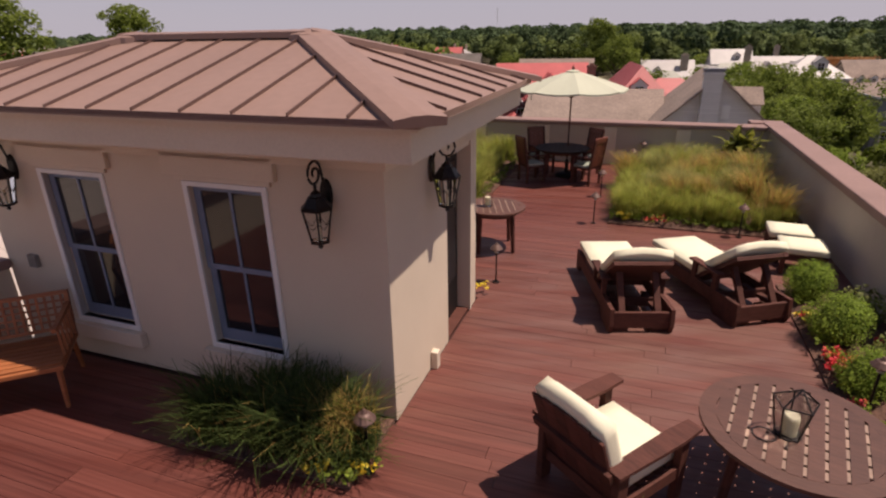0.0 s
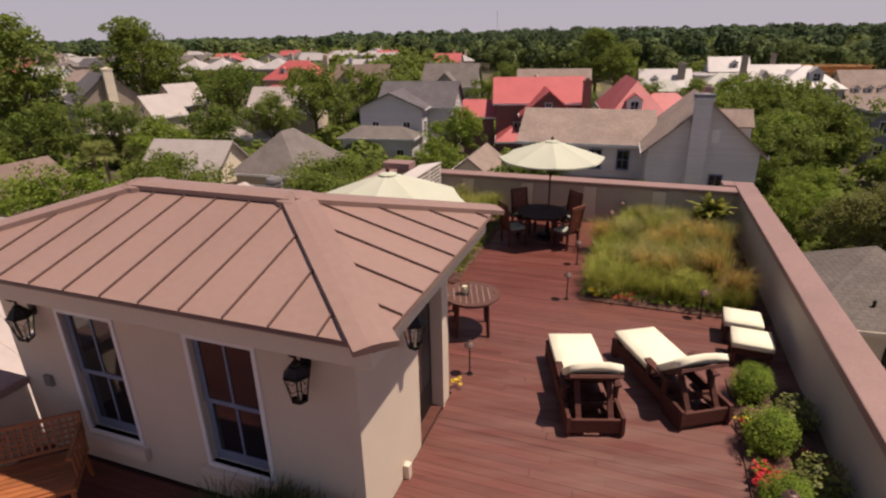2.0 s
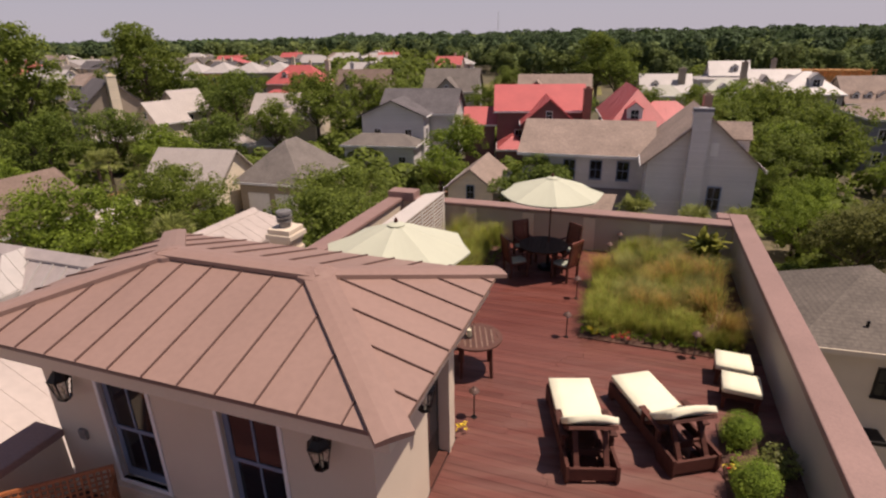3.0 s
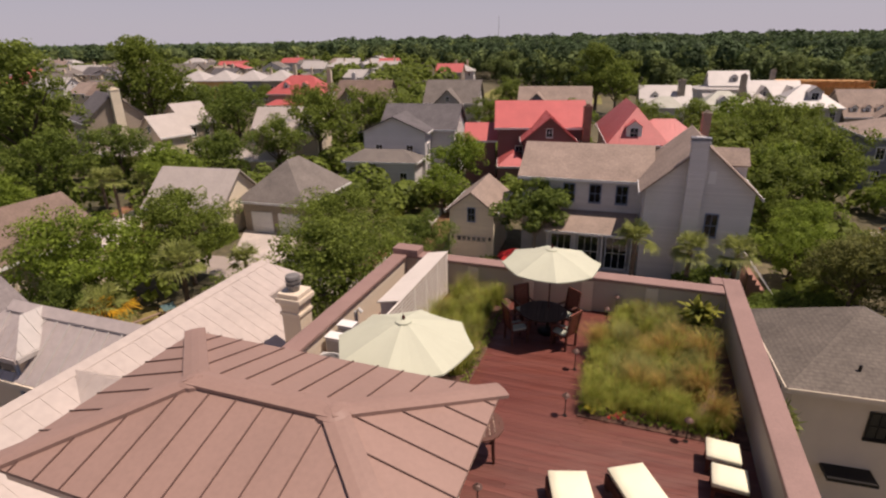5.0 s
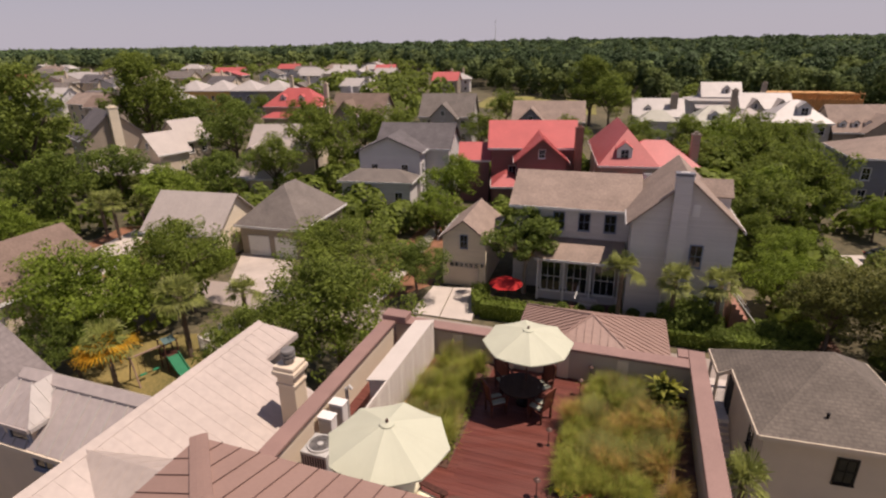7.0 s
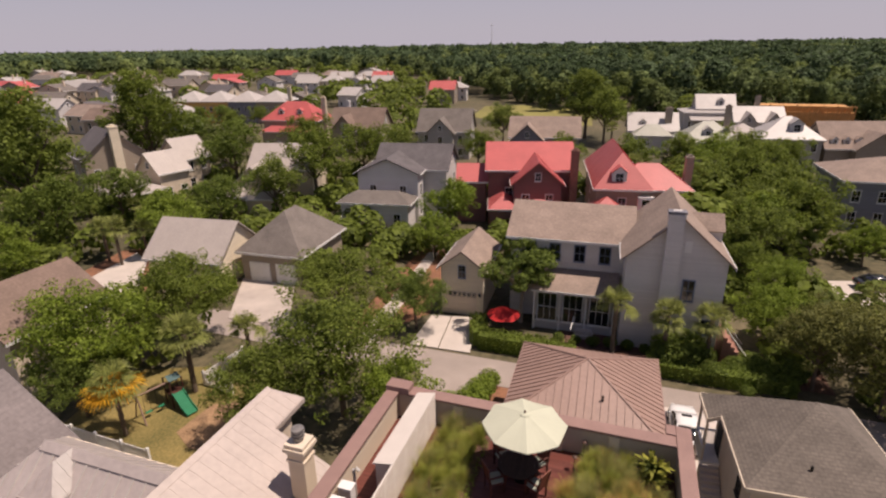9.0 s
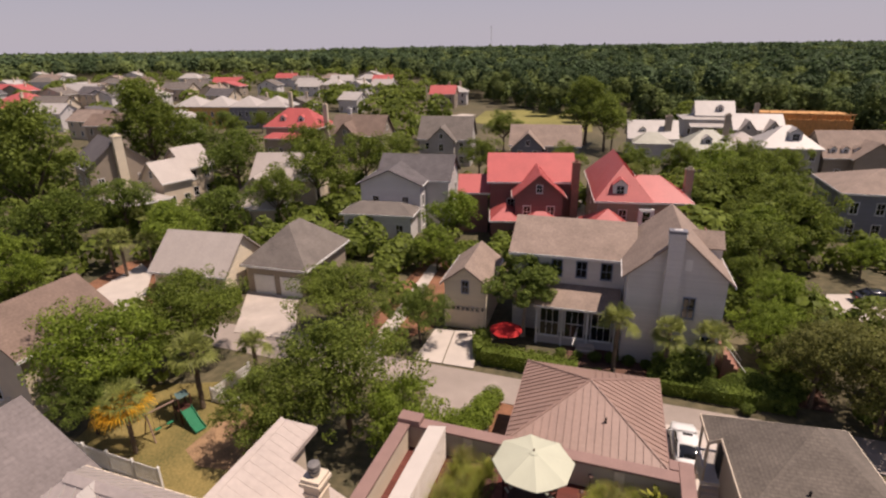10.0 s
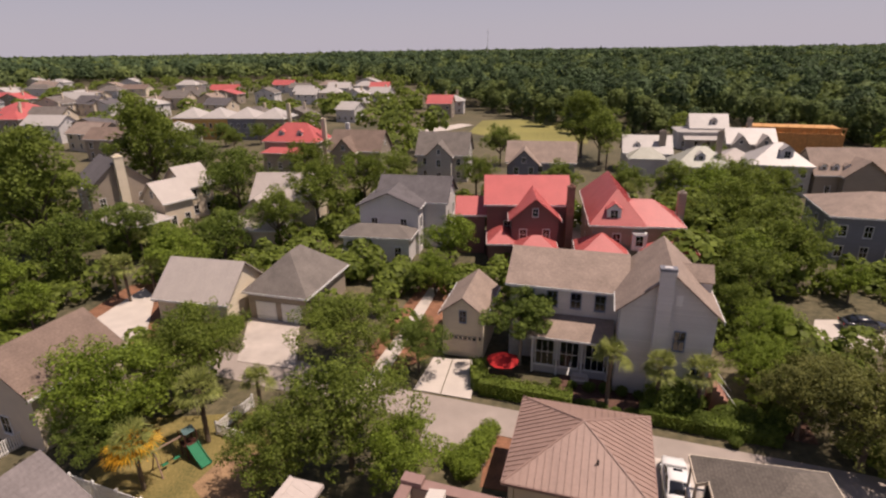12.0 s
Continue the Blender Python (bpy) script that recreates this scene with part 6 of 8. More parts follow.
wall_lantern(on_deck(-0.50, 0, 2.06), "black iron wall lantern with curled bracket on stucco")
wall_lantern(on_deck(-4.04, 0, 2.06), "black iron wall lantern with curled bracket on stucco")
wall_lantern(on_deck(0, 0.98, 2.08, 90), "black iron wall lantern beside the side door")


def path_light(m, label="bronze mushroom path light on a thin stem"):
    t = thing("path_light", m, label, "path light", "path lights")
    part("stem", tube(bmesh.new(), [(0, 0, 0), (0, 0, 0.50)], 0.012, 6), IRON, t)
    part("hat", lathe(bmesh.new(), [(0.085, 0.495), (0.088, 0.505), (0.05, 0.55), (0.03, 0.56), (0.012, 0.59)], 14), BRONZE, t)
    part("lens", lathe(bmesh.new(), [(0.028, 0.44), (0.03, 0.494)], 10), GREY_PLASTIC, t)
    part("stake", lathe(bmesh.new(), [(0.05, 0.0), (0.05, 0.012)], 10), IRON, t)


for u, v, z in ((0.12, 3.12, 0), (1.18, 6.1, 0), (3.54, 6.05, 0), (1.17, 7.92, 0), (0.03, -0.62, 0), (3.92, 1.32, 0.05), (-1.5, 11.1, 0), (1.72, 10.4, 0), (1.95, 11.1, 0.07)):
    path_light(on_deck(u, v, z))

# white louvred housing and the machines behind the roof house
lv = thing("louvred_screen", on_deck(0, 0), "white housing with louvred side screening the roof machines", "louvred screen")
bm = bmesh.new()
slab(bm, [(-3.78, 7.42, 1.30), (-3.11, 7.42, 1.43), (-3.11, 11.02, 1.43), (-3.78, 11.02, 1.30)], 0.035)
part("top", bm, CREAM_PAINT, lv)
part("top_rail", B((-3.166, 5.98, 1.382, -3.112, 7.41, 1.43), bevel=0.006), CREAM_PAINT, lv)
part("front_panel", B((-3.70, 7.52, 0.0, -3.17, 7.56, 1.26)), CREAM_PAINT, lv)
part("end_panel", B((-3.70, 10.95, 0.0, -3.17, 10.99, 1.26)), CREAM_PAINT, lv)
part("back_panel", B((-3.74, 7.52, 0.0, -3.701, 10.99, 1.26)), CREAM_PAINT, lv)
for v in (6.0, 6.86, 7.5, 8.36, 9.2, 10.1, 10.95):
    part("post", B((-3.165, v, 0.0, -3.135, v + 0.05, 1.38)), CREAM_PAINT, lv)
# panel coloured dark tan as the shade seen through the louvre gaps
part("inner_panel", B((-3.19, 6.0, 0.02, -3.166, 11.0, 1.36)), PINE_STRAW, lv, "brown panel standing in for shade between louvres")
for k in range(13):
    part("louvre", B((-3.134, 5.99, 0.05 + 0.103 * k, -3.118, 11.0, 0.098 + 0.103 * k)), CREAM_PAINT, lv)
cd = thing("condenser", on_deck(-3.98, 5.3), "grey air conditioner condenser with round fan grille", "air conditioner")
part("body", B((-0.36, -0.36, 0.03, 0.36, 0.36, 0.78), bevel=0.03), GREY_PLASTIC, cd)
part("fan_well", lathe(bmesh.new(), [(0.29, 0.781), (0.29, 0.786)], 24), FLUE, cd)
part("fan_ring", lathe(bmesh.new(), [(0.28, 0.78), (0.33, 0.78), (0.32, 0.83), (0.28, 0.83)], 24, ring=True), GREY_PLASTIC, cd)
for r in (0.1, 0.14, 0.18, 0.22, 0.26):
    part("grille_ring", lathe(bmesh.new(), [(r - 0.005, 0.80), (r + 0.005, 0.80), (r + 0.005, 0.812), (r - 0.005, 0.812)], 20, ring=True), FLUE, cd)
for i in range(6):
    part("grille_spoke", B((0.06, -0.006, 0.812, 0.29, 0.006, 0.822)), FLUE, cd, m=pose(0, 0, 0, 0, 0, 60 * i))
part("motor_cap", lathe(bmesh.new(), [(0.075, 0.80), (0.075, 0.825), (0.05, 0.835)], 14), GREY_PLASTIC, cd)
for i in range(9):
    part("fin", B((-0.30 + 0.07 * i, -0.368, 0.12, -0.27 + 0.07 * i, -0.361, 0.7)), IRON, cd)
for u, v, h in ((-4.32, 6.2, 0.88), (-4.30, 6.75, 0.92)):
    ub = thing("utility_box", on_deck(u, v), "pale utility cabinet standing against the parapet", "utility box", "utility boxes")
    part("body", B((-0.2, -0.14, 0.1, 0.2, 0.14, h), bevel=0.015), WHITE_PAINT, ub)
    part("lid", B((-0.22, -0.16, h, 0.22, 0.16, h + 0.03), bevel=0.01), WHITE_PAINT, ub)
    part("door", B((-0.17, -0.152, 0.16, 0.17, -0.141, h - 0.06)), GREY_PLASTIC, ub)
    part("plinth", B((-0.2, -0.14, 0, 0.2, 0.14, 0.099)), CONCRETE, ub)
pp = thing("standpipe", on_deck(-4.35, 7.3), "grey capped standpipe beside the parapet", "pipe")
part("pipe", tube(bmesh.new(), [(0, 0, 0), (0, 0, 1.0), (0.1, 0, 1.08), (0.18, 0, 1.0)], 0.05, 8), GREY_PLASTIC, pp)
part("collar", lathe(bmesh.new(), [(0.07, 0), (0.07, 0.03)], 10), IRON, pp)

# ---- planting on the deck ----


def grass_clump(seed, blades, height, spread, mats, width=0.0075):
    """Fine arching blades from one loose crown; returns the meshes, one a material."""
    r = np.random.default_rng(seed)
    out = []
    lean = r.normal(size=2) * 0.16
    for mat, share in mats:
        V, F = [], []
        for i in range(int(blades * share)):
            a = r.random() * 6.283
            L = height * r.uniform(0.45, 1.15)
            reach = spread * r.uniform(0.08, 1.0) ** 1.25
            b0 = np.array([r.normal() * 0.08, r.normal() * 0.08, 0.0])
            d = np.array([math.cos(a), math.sin(a), 0.0])
            s = np.array([-d[1], d[0], 0.0]) * width * r.uniform(0.6, 1.3)
            drift = np.array([lean[0] + r.normal() * 0.10, lean[1] + r.normal() * 0.10, 0.0])
            k = len(V)
            for j, q in enumerate((0.0, 0.35, 0.7, 1.0)):
                c = b0 + d * reach * q ** 1.6 + drift * q ** 2 + np.array([0, 0, L * (q - 0.30 * q ** 3.0)])
                w = s * (1 - 0.8 * q)
                V += [tuple(c - w), tuple(c + w)]
                if j:
                    F.append((k + 2 * j - 2, k + 2 * j - 1, k + 2 * j + 1, k + 2 * j))
        out.append(mesh_from("blades", V, F, mat))
    return out


def clump(meshes, u, v, s, turn, label, sz=None):
    t = thing("ornamental_grass", on_deck(u, v, 0.06, turn) @ Matrix.Diagonal((s, s, sz or s, 1)), label, "grass clump", "ornamental grasses")
    for me in meshes:
        ob = new("blades", me)
        ob.parent = t


GREEN = [grass_clump(50 + i, 620, 0.92, 0.55, [(REED, 0.93), (REED_DRY, 0.07)]) for i in range(4)]
TAWNY = [grass_clump(60 + i, 760, 0.98, 0.50, [(REED, 0.22), (REED_DRY, 0.78)]) for i in range(2)]
DARKG = [grass_clump(70 + i, 420, 0.78, 0.50, [(REED_DARK, 0.95), (REED_DRY, 0.05)]) for i in range(2)]
SOFT = [grass_clump(80 + i, 620, 1.02, 0.52, [(REED_SOFT, 0.85), (REED_DRY, 0.15)]) for i in range(4)]
rnd = random.Random(3)
for j in range(10):
    for i in range(6):
        v = 6.62 + 0.46 * j + rnd.uniform(-0.13, 0.13)
        u0 = 1.78 if v < 9.4 else 2.2
        u = u0 + 0.45 * i + rnd.uniform(-0.14, 0.14)
        if u > 4.42 or (u > 3.4 and v > 9.9) or v > 11.0:
            continue
        if math.hypot(u - 4.05, v - 8.95) < 0.5 or math.hypot(u - 3.85, v - 7.5) < 0.5:
            continue
        if rnd.random() < 0.12:
            clump(rnd.choice(TAWNY), u, v, rnd.uniform(0.75, 0.95), rnd.uniform(0, 360), "tawny tufted ornamental grass", rnd.uniform(0.85, 1.05))
        elif i == 0 or j < 2:
            clump(rnd.choice(GREEN), u, v, rnd.uniform(0.7, 0.95), rnd.uniform(0, 360), "yellow-green grass towards the bed's edge", rnd.uniform(0.6, 0.85))
        else:
            clump(rnd.choice(SOFT if rnd.random() < 0.75 else GREEN), u, v, rnd.uniform(0.75, 1.05), rnd.uniform(0, 360), "soft grey-green ornamental grass in mulch", rnd.uniform(0.7, 1.0))
for u, v, s in ((4.05, 8.95, 1.12), (3.85, 7.5, 1.05), (2.75, 8.4, 0.9), (2.6, 7.2, 0.85)):
    clump(TAWNY[int(s * 100) % 2], u, v, s, u * 90, "tall tawny feathery ornamental grass")
for j in range(9):
    for i in range(3):
        clump(rnd.choice(GREEN if rnd.random() < 0.6 else SOFT), -2.5 + 0.5 * i + rnd.uniform(-0.15, 0.12), 6.7 + 0.48 * j + rnd.uniform(-0.15, 0.15), rnd.uniform(0.7, 1.0), rnd.uniform(0, 360), "soft green ornamental grass in mulch", rnd.uniform(0.75, 1.1))
for i in range(12):
    clump(rnd.choice(GREEN), 1.62 + 0.25 * i + rnd.uniform(-0.06, 0.06), 6.46 + rnd.uniform(-0.05, 0.1), rnd.uniform(0.4, 0.6), rnd.uniform(0, 360), "soft green ornamental grass in mulch", rnd.uniform(0.5, 0.75))
for i in range(13):
    clump(rnd.choice(GREEN), (1.66 if i < 9 else 2.08) + rnd.uniform(-0.04, 0.10), 6.6 + 0.33 * i, rnd.uniform(0.4, 0.6), rnd.uniform(0, 360), "yellow-green grass at the bed's edge", rnd.uniform(0.45, 0.7))
for i in range(13):
    clump(rnd.choice(DARKG), -1.46 + 0.102 * i + rnd.uniform(-0.05, 0.05), -0.48 + rnd.uniform(-0.26, 0.22), rnd.uniform(0.75, 1.05), rnd.uniform(0, 360), "dark green grass at the foot of the wall")
for u, v in ((-0.22, -0.45), (-0.05, -0.62), (-0.35, -0.62), (-0.12, -0.35)):
    clump(rnd.choice(TAWNY if u < -0.2 else DARKG), u, v, rnd.uniform(0.55, 0.72), rnd.uniform(0, 360), "yellow-green grass tuft at the wall corner")
clump(TAWNY[0], 2.05, -0.95, 0.5, 30, "tawny grass tuft beside the armchair")
clump(GREEN[1], 1.85, -0.98, 0.45, 130, "green grass tuft beside the armchair")


def leaf_ball(seed, r, count, size, mat):
    g = np.random.default_rng(seed)
    blobs = [(0, 0, r * 0.85, r * 0.85)] + [(r * 0.5 * math.cos(a), r * 0.5 * math.sin(a), r * (0.6 + 0.5 * g.random()), r * 0.5) for a in np.arange(7) * 0.9]
    v, f = leaf_cloud(g, blobs, count, size, 0.9)
    return mesh_from("leaves", v, f, mat)


def leaf_cloud(rng, blobs, count, size, flat=0.8):
    """Small leaf cards spread over the shells of uneven blobs (x, y, z, radius)."""
    total = sum(b[3] ** 2 for b in blobs)
    V, F, base = [], [], 0
    for bx, by, bz, br in blobs:
        n = int(count * br * br / total)
        d = rng.normal(size=(n, 3))
        d /= np.linalg.norm(d, axis=1)[:, None]
        r = br * (0.6 + 0.48 * rng.random(n) ** 0.6)
        p = d * r[:, None] * np.array([1, 1, flat]) + np.array([bx, by, bz])
        a = 0.5 * rng.normal(size=(n, 3)) + 0.8 * d + np.array([0.25, 0, 0.75])
        a /= np.linalg.norm(a, axis=1)[:, None]
        t = np.cross(a, rng.normal(size=(n, 3)))
        t /= np.linalg.norm(t, axis=1)[:, None]
        b2 = np.cross(a, t)
        s = size * (0.6 + 0.8 * rng.random(n))[:, None]
        V.append(np.stack([p - t * s, p + b2 * s * 0.6, p + t * s, p - b2 * s * 0.6], 1).reshape(-1, 3))
        F.append(base + np.arange(4 * n).reshape(-1, 4))
        base += 4 * n
    return np.concatenate(V).tolist(), np.concatenate(F).tolist()


def box_ball(seed, r, count, size, mat):
    """A clipped ball: leaves on a lumpy shell."""
    g = np.random.default_rng(seed)
    d = g.normal(size=(14, 3))
    d /= np.linalg.norm(d, axis=1)[:, None]
    blobs = [(0, 0, r * 0.9, r * 0.92)] + [(0.55 * r * x, 0.55 * r * y, r * 0.9 + 0.5 * r * z, r * 0.5) for x, y, z in d]
    v, f = leaf_cloud(g, blobs, count, size, 0.92)
    return mesh_from("leaves", v, f, mat)


BOX_BUSH = box_ball(80, 0.36, 9000, 0.012, BOX_LEAF)
LOOSE_BUSH = leaf_ball(81, 0.30, 900, 0.026, LEAF_PALM)
for u, v, s, me, label in ((3.98, 3.72, 0.84, BOX_BUSH, "clipped round boxwood bush"), (4.02, 2.66, 0.9, BOX_BUSH, "clipped round boxwood bush"), (4.40, 3.22, 0.95, LOOSE_BUSH, "loose pale-leaved shrub"),
                           (4.40, 2.05, 1.0, LOOSE_BUSH, "loose pale-leaved shrub"), (4.0, 1.66, 0.76, BOX_BUSH, "clipped round boxwood bush"), (4.42, 1.2, 1.0, LOOSE_BUSH, "loose pale-leaved shrub"), (4.1, 0.4, 1.0, BOX_BUSH, "clipped round boxwood bush"),
                           (4.2, -0.6, 1.0, BOX_BUSH, "clipped round boxwood bush")):
    b = thing("bush", on_deck(u, v, 0.02, u * 400) @ Matrix.Diagonal((s, s, s, 1)), label + " in the mulch strip", "bush", "bushes")
    ob = new("leaves", me)
    ob.parent = b
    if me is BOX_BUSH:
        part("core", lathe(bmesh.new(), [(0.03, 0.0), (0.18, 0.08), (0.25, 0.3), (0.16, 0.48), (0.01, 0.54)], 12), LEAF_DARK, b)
    part("stem", tube(bmesh.new(), [(0, 0, 0), (0, 0, 0.3)], 0.02, 5), BARK, b)


def flowers(name, spots, mat, label):
    r = np.random.default_rng(len(spots))
    blobs = [(u + r.normal() * 0.05, v + r.normal() * 0.05, 0.10 + 0.08 * r.random(), 0.035) for u, v in spots for _ in range(7)]
    v, f = leaf_cloud(r, blobs, len(blobs) * 10, 0.02)
    ob = new(name, mesh_from(name, v, f, mat))
    ob.matrix_basis = FRAME
    return tagged(ob, label, "flowers", "", "stuff")


flowers("red_flowers", [(3.82, 2.02), (3.84, 1.92), (3.95, 2.12), (4.0, 2.0), (3.9, 2.18), (3.84, 2.1), (4.06, 2.08), (3.82, 1.3), (3.9, 2.95), (2.2, 6.25), (2.3, 6.3), (3.85, 0.9), (4.5, 2.6)], PETAL_RED, "small red bedding flowers in the mulch")
flowers("yellow_flowers", [(-0.3, -0.84), (0.02, -0.72), (1.6, 6.3), (1.75, 6.26), (1.5, 7.2), (1.5, 7.9), (1.5, 8.2), (1.5, 8.7), (0.04, 2.72), (1.95, 9.7), (1.95, 10.2), (3.85, 3.1)], PETAL_YELLOW, "small yellow bedding flowers")
flowers("edging_plants", [(-0.2, -0.78), (-0.05, -0.8), (0.0, -0.6), (-0.4, -0.84), (-0.12, -0.7)] + [(1.5 + 0.16 * i, 6.28) for i in range(18)] + [(3.86, -1.5 + 0.2 * i) for i in range(27)] + [(1.52 if i < 14 else 1.98, 6.4 + 0.22 * i) for i in range(20)] + [(-1.18, 6.5 + 0.22 * i) for i in range(20)], LEAF_BRIGHT, "low green edging plants in mulch")
bp = thing("broadleaf_plant", on_deck(4.0, 10.45, 0.06) @ Matrix.Diagonal((1.35, 1.35, 1.3, 1)), "bright broad-leaved plant in the bed corner", "plant")
verts, faces = [], []
r = random.Random(9)
for i in range(170):
    a, el, L = r.uniform(0, 6.283), r.uniform(-0.1, 1.45), r.uniform(0.24, 0.46)
    d = Vector((math.cos(a) * math.cos(el), math.sin(a) * math.cos(el), math.sin(el)))
    s = d.cross(Vector((0, 0, 1))).normalized() * 0.055
    p0 = Vector((r.gauss(0, 0.09), r.gauss(0, 0.09), r.uniform(0.1, 0.62)))
    k = len(verts)
    verts += [tuple(p0), tuple(p0 + d * L * 0.45 + s), tuple(p0 + d * L * 0.5), tuple(p0 + d * L * 0.45 - s), tuple(p0 + d * L - Vector((0, 0, 0.18 * L)))]
    faces += [(k, k + 1, k + 2), (k, k + 2, k + 3), (k + 1, k + 4, k + 2), (k + 2, k + 4, k + 3)]
ob = new("leaves", mesh_from("leaves", verts, faces, LEAF_GOLD))
ob.parent = bp
part("stem", tube(bmesh.new(), [(0, 0, 0), (0, 0, 0.5)], 0.025, 6), BARK, bp)

# ---- yards, cars and garden things ----


def hedge(name, line, width, height, label, mat, seed, dens=260):
    g = np.random.default_rng(seed)
    V, F, base = [], [], 0
    for (x0, y0), (x1, y1) in zip(line, line[1:]):
        L = math.hypot(x1 - x0, y1 - y0)
        n = int(L * dens)
        q, h = g.random(n), g.random(n)
        side = g.random(n)
        off = np.where(side < 0.3, -1, np.where(side < 0.6, 1, g.uniform(-1, 1, n))) * width / 2 * (0.85 + 0.2 * g.random(n))
        z = np.where(side >= 0.6, height * (0.92 + 0.14 * g.random(n)), height * h)
        nx, ny = -(y1 - y0) / L, (x1 - x0) / L
        p = np.stack([x0 + (x1 - x0) * q + nx * off, y0 + (y1 - y0) * q + ny * off, GROUND + z], 1)
        a = g.normal(size=(n, 3)) + np.array([0, 0, 0.6])
        a /= np.linalg.norm(a, axis=1)[:, None]
        t = np.cross(a, g.normal(size=(n, 3)))
        t /= np.linalg.norm(t, axis=1)[:, None]
        b = np.cross(a, t)
        s = (0.09 * (0.7 + 0.6 * g.random(n)))[:, None]
        V.append(np.stack([p - t * s, p + b * s * 0.7, p + t * s, p - b * s * 0.7], 1).reshape(-1, 3))
        F.append(base + np.arange(4 * n).reshape(-1, 4))
        base += 4 * n
    t = thing(name, pose(0, 0, 0), label, "hedge", "hedges")
    ob = new("leaves", mesh_from("leaves", np.concatenate(V).tolist(), np.concatenate(F).tolist(), mat))
    ob.parent = t
    bm = bmesh.new()
    for (x0, y0), (x1, y1) in zip(line, line[1:]):
        m = Matrix.Translation(((x0 + x1) / 2, (y0 + y1) / 2, GROUND)) @ Matrix.Rotation(math.atan2(y1 - y0, x1 - x0), 4, "Z")
        L = math.hypot(x1 - x0, y1 - y0)
        box(bm, -L / 2, -width * 0.38, 0, L / 2, width * 0.38, height * 0.86, m=m)
    part("hedge_core", bm, LEAF_DARK, t)
    return t


hedge("hedge", [(1.5, 43.6), (1.6, 40.2), (9.2, 37.95)], 1.5, 1.5, "clipped dark green hedge along the lane", LEAF, 41)
hedge("hedge", [(-24.6, 51.5), (-26.0, 46.0)], 1.6, 1.6, "rounded green shrubs beside the double garage", LEAF_BRIGHT, 44)
hedge("hedge", [(14.4, 36.9), (19.6, 35.3), (24.2, 34.2)], 1.7, 1.25, "dark green hedge between the lane and the white house", LEAF_DARK, 43)
DARK_BUSH = leaf_ball(48, 1.1, 2600, 0.075, LEAF_DARK)
r = random.Random(29)
spots = [(9.9 + 0.92 * i + r.uniform(-0.2, 0.2), 38.1 - 0.27 * i + r.uniform(-0.3, 0.3), r.uniform(0.42, 0.62)) for i in range(8)] + [(8.4 + 1.35 * i, 41.2 - 0.36 * i + r.uniform(-0.2, 0.2), r.uniform(0.4, 0.6)) for i in range(7)]
spots += [(16.4, 37.6, 1.45), (17.4, 37.4, 1.6), (18.2, 37.6, 1.35), (18.6, 35.6, 0.85), (19.6, 35.9, 0.8), (20.9, 36.3, 1.0), (22.6, 35.9, 1.05), (23.4, 34.0, 0.8), (20.6, 33.6, 0.5), (24.6, 35.4, 1.1), (19.6, 38.4, 0.8), (22.4, 37.4, 0.9)]
for x, y, k in spots:
    lb = thing("bush", pose(x, y, GROUND, 0, 0, x * 300) @ Matrix.Diagonal((k, k, k * r.uniform(0.8, 1.15), 1)), "dark green shrub at the foot of the white house", "bush", "house shrubs")
    ob = new("leaves", DARK_BUSH)
    ob.parent = lb
    part("stem", tube(bmesh.new(), [(0, 0, 0), (0, 0, 0.9)], 0.05, 5), BARK, lb)
LANE_BUSH = leaf_ball(47, 1.2, 3800, 0.07, LEAF_BRIGHT)
for x, y, k in ((0.4, 30.0, 0.95), (1.0, 31.4, 1.05), (1.7, 32.9, 0.9), (2.3, 34.3, 0.75), (-0.4, 31.2, 0.8)):
    lb = thing("bush", pose(x, y, GROUND, 0, 0, x * 200) @ Matrix.Diagonal((k, k, k, 1)), "bright leafy bush beside the pavilion", "bush", "lane bushes")
    ob = new("leaves", LANE_BUSH)
    ob.parent = lb
    part("stem", tube(bmesh.new(), [(0, 0, 0), (0, 0, 0.9)], 0.05, 5), BARK, lb)

ru = thing("red_parasol", pose(3.7, 42.2, GROUND), "open red garden parasol behind the hedge", "parasol")
part("pole", tube(bmesh.new(), [(0, 0, 0), (0, 0, 2.5)], 0.03), TEAK, ru)
bm = bmesh.new()
top = bm.verts.new((0, 0, 2.55))
ring = [bm.verts.new((1.45 * math.cos(math.pi / 6 * i), 1.45 * math.sin(math.pi / 6 * i), 2.0 if i % 2 else 1.92)) for i in range(12)]
half = [bm.verts.new((0.7 * math.cos(math.pi / 6 * i), 0.7 * math.sin(math.pi / 6 * i), 2.38)) for i in range(12)]
for i in range(12):
    j = (i + 1) % 12
    bm.faces.new((top, half[i], half[j])), bm.faces.new((half[i], ring[i], ring[j], half[j]))
part("canopy", bm, PARASOL_RED, ru, "bright red canvas canopy")
part("base", lathe(bmesh.new(), [(0.3, 0), (0.3, 0.08), (0.05, 0.12)], 12), IRON, ru)


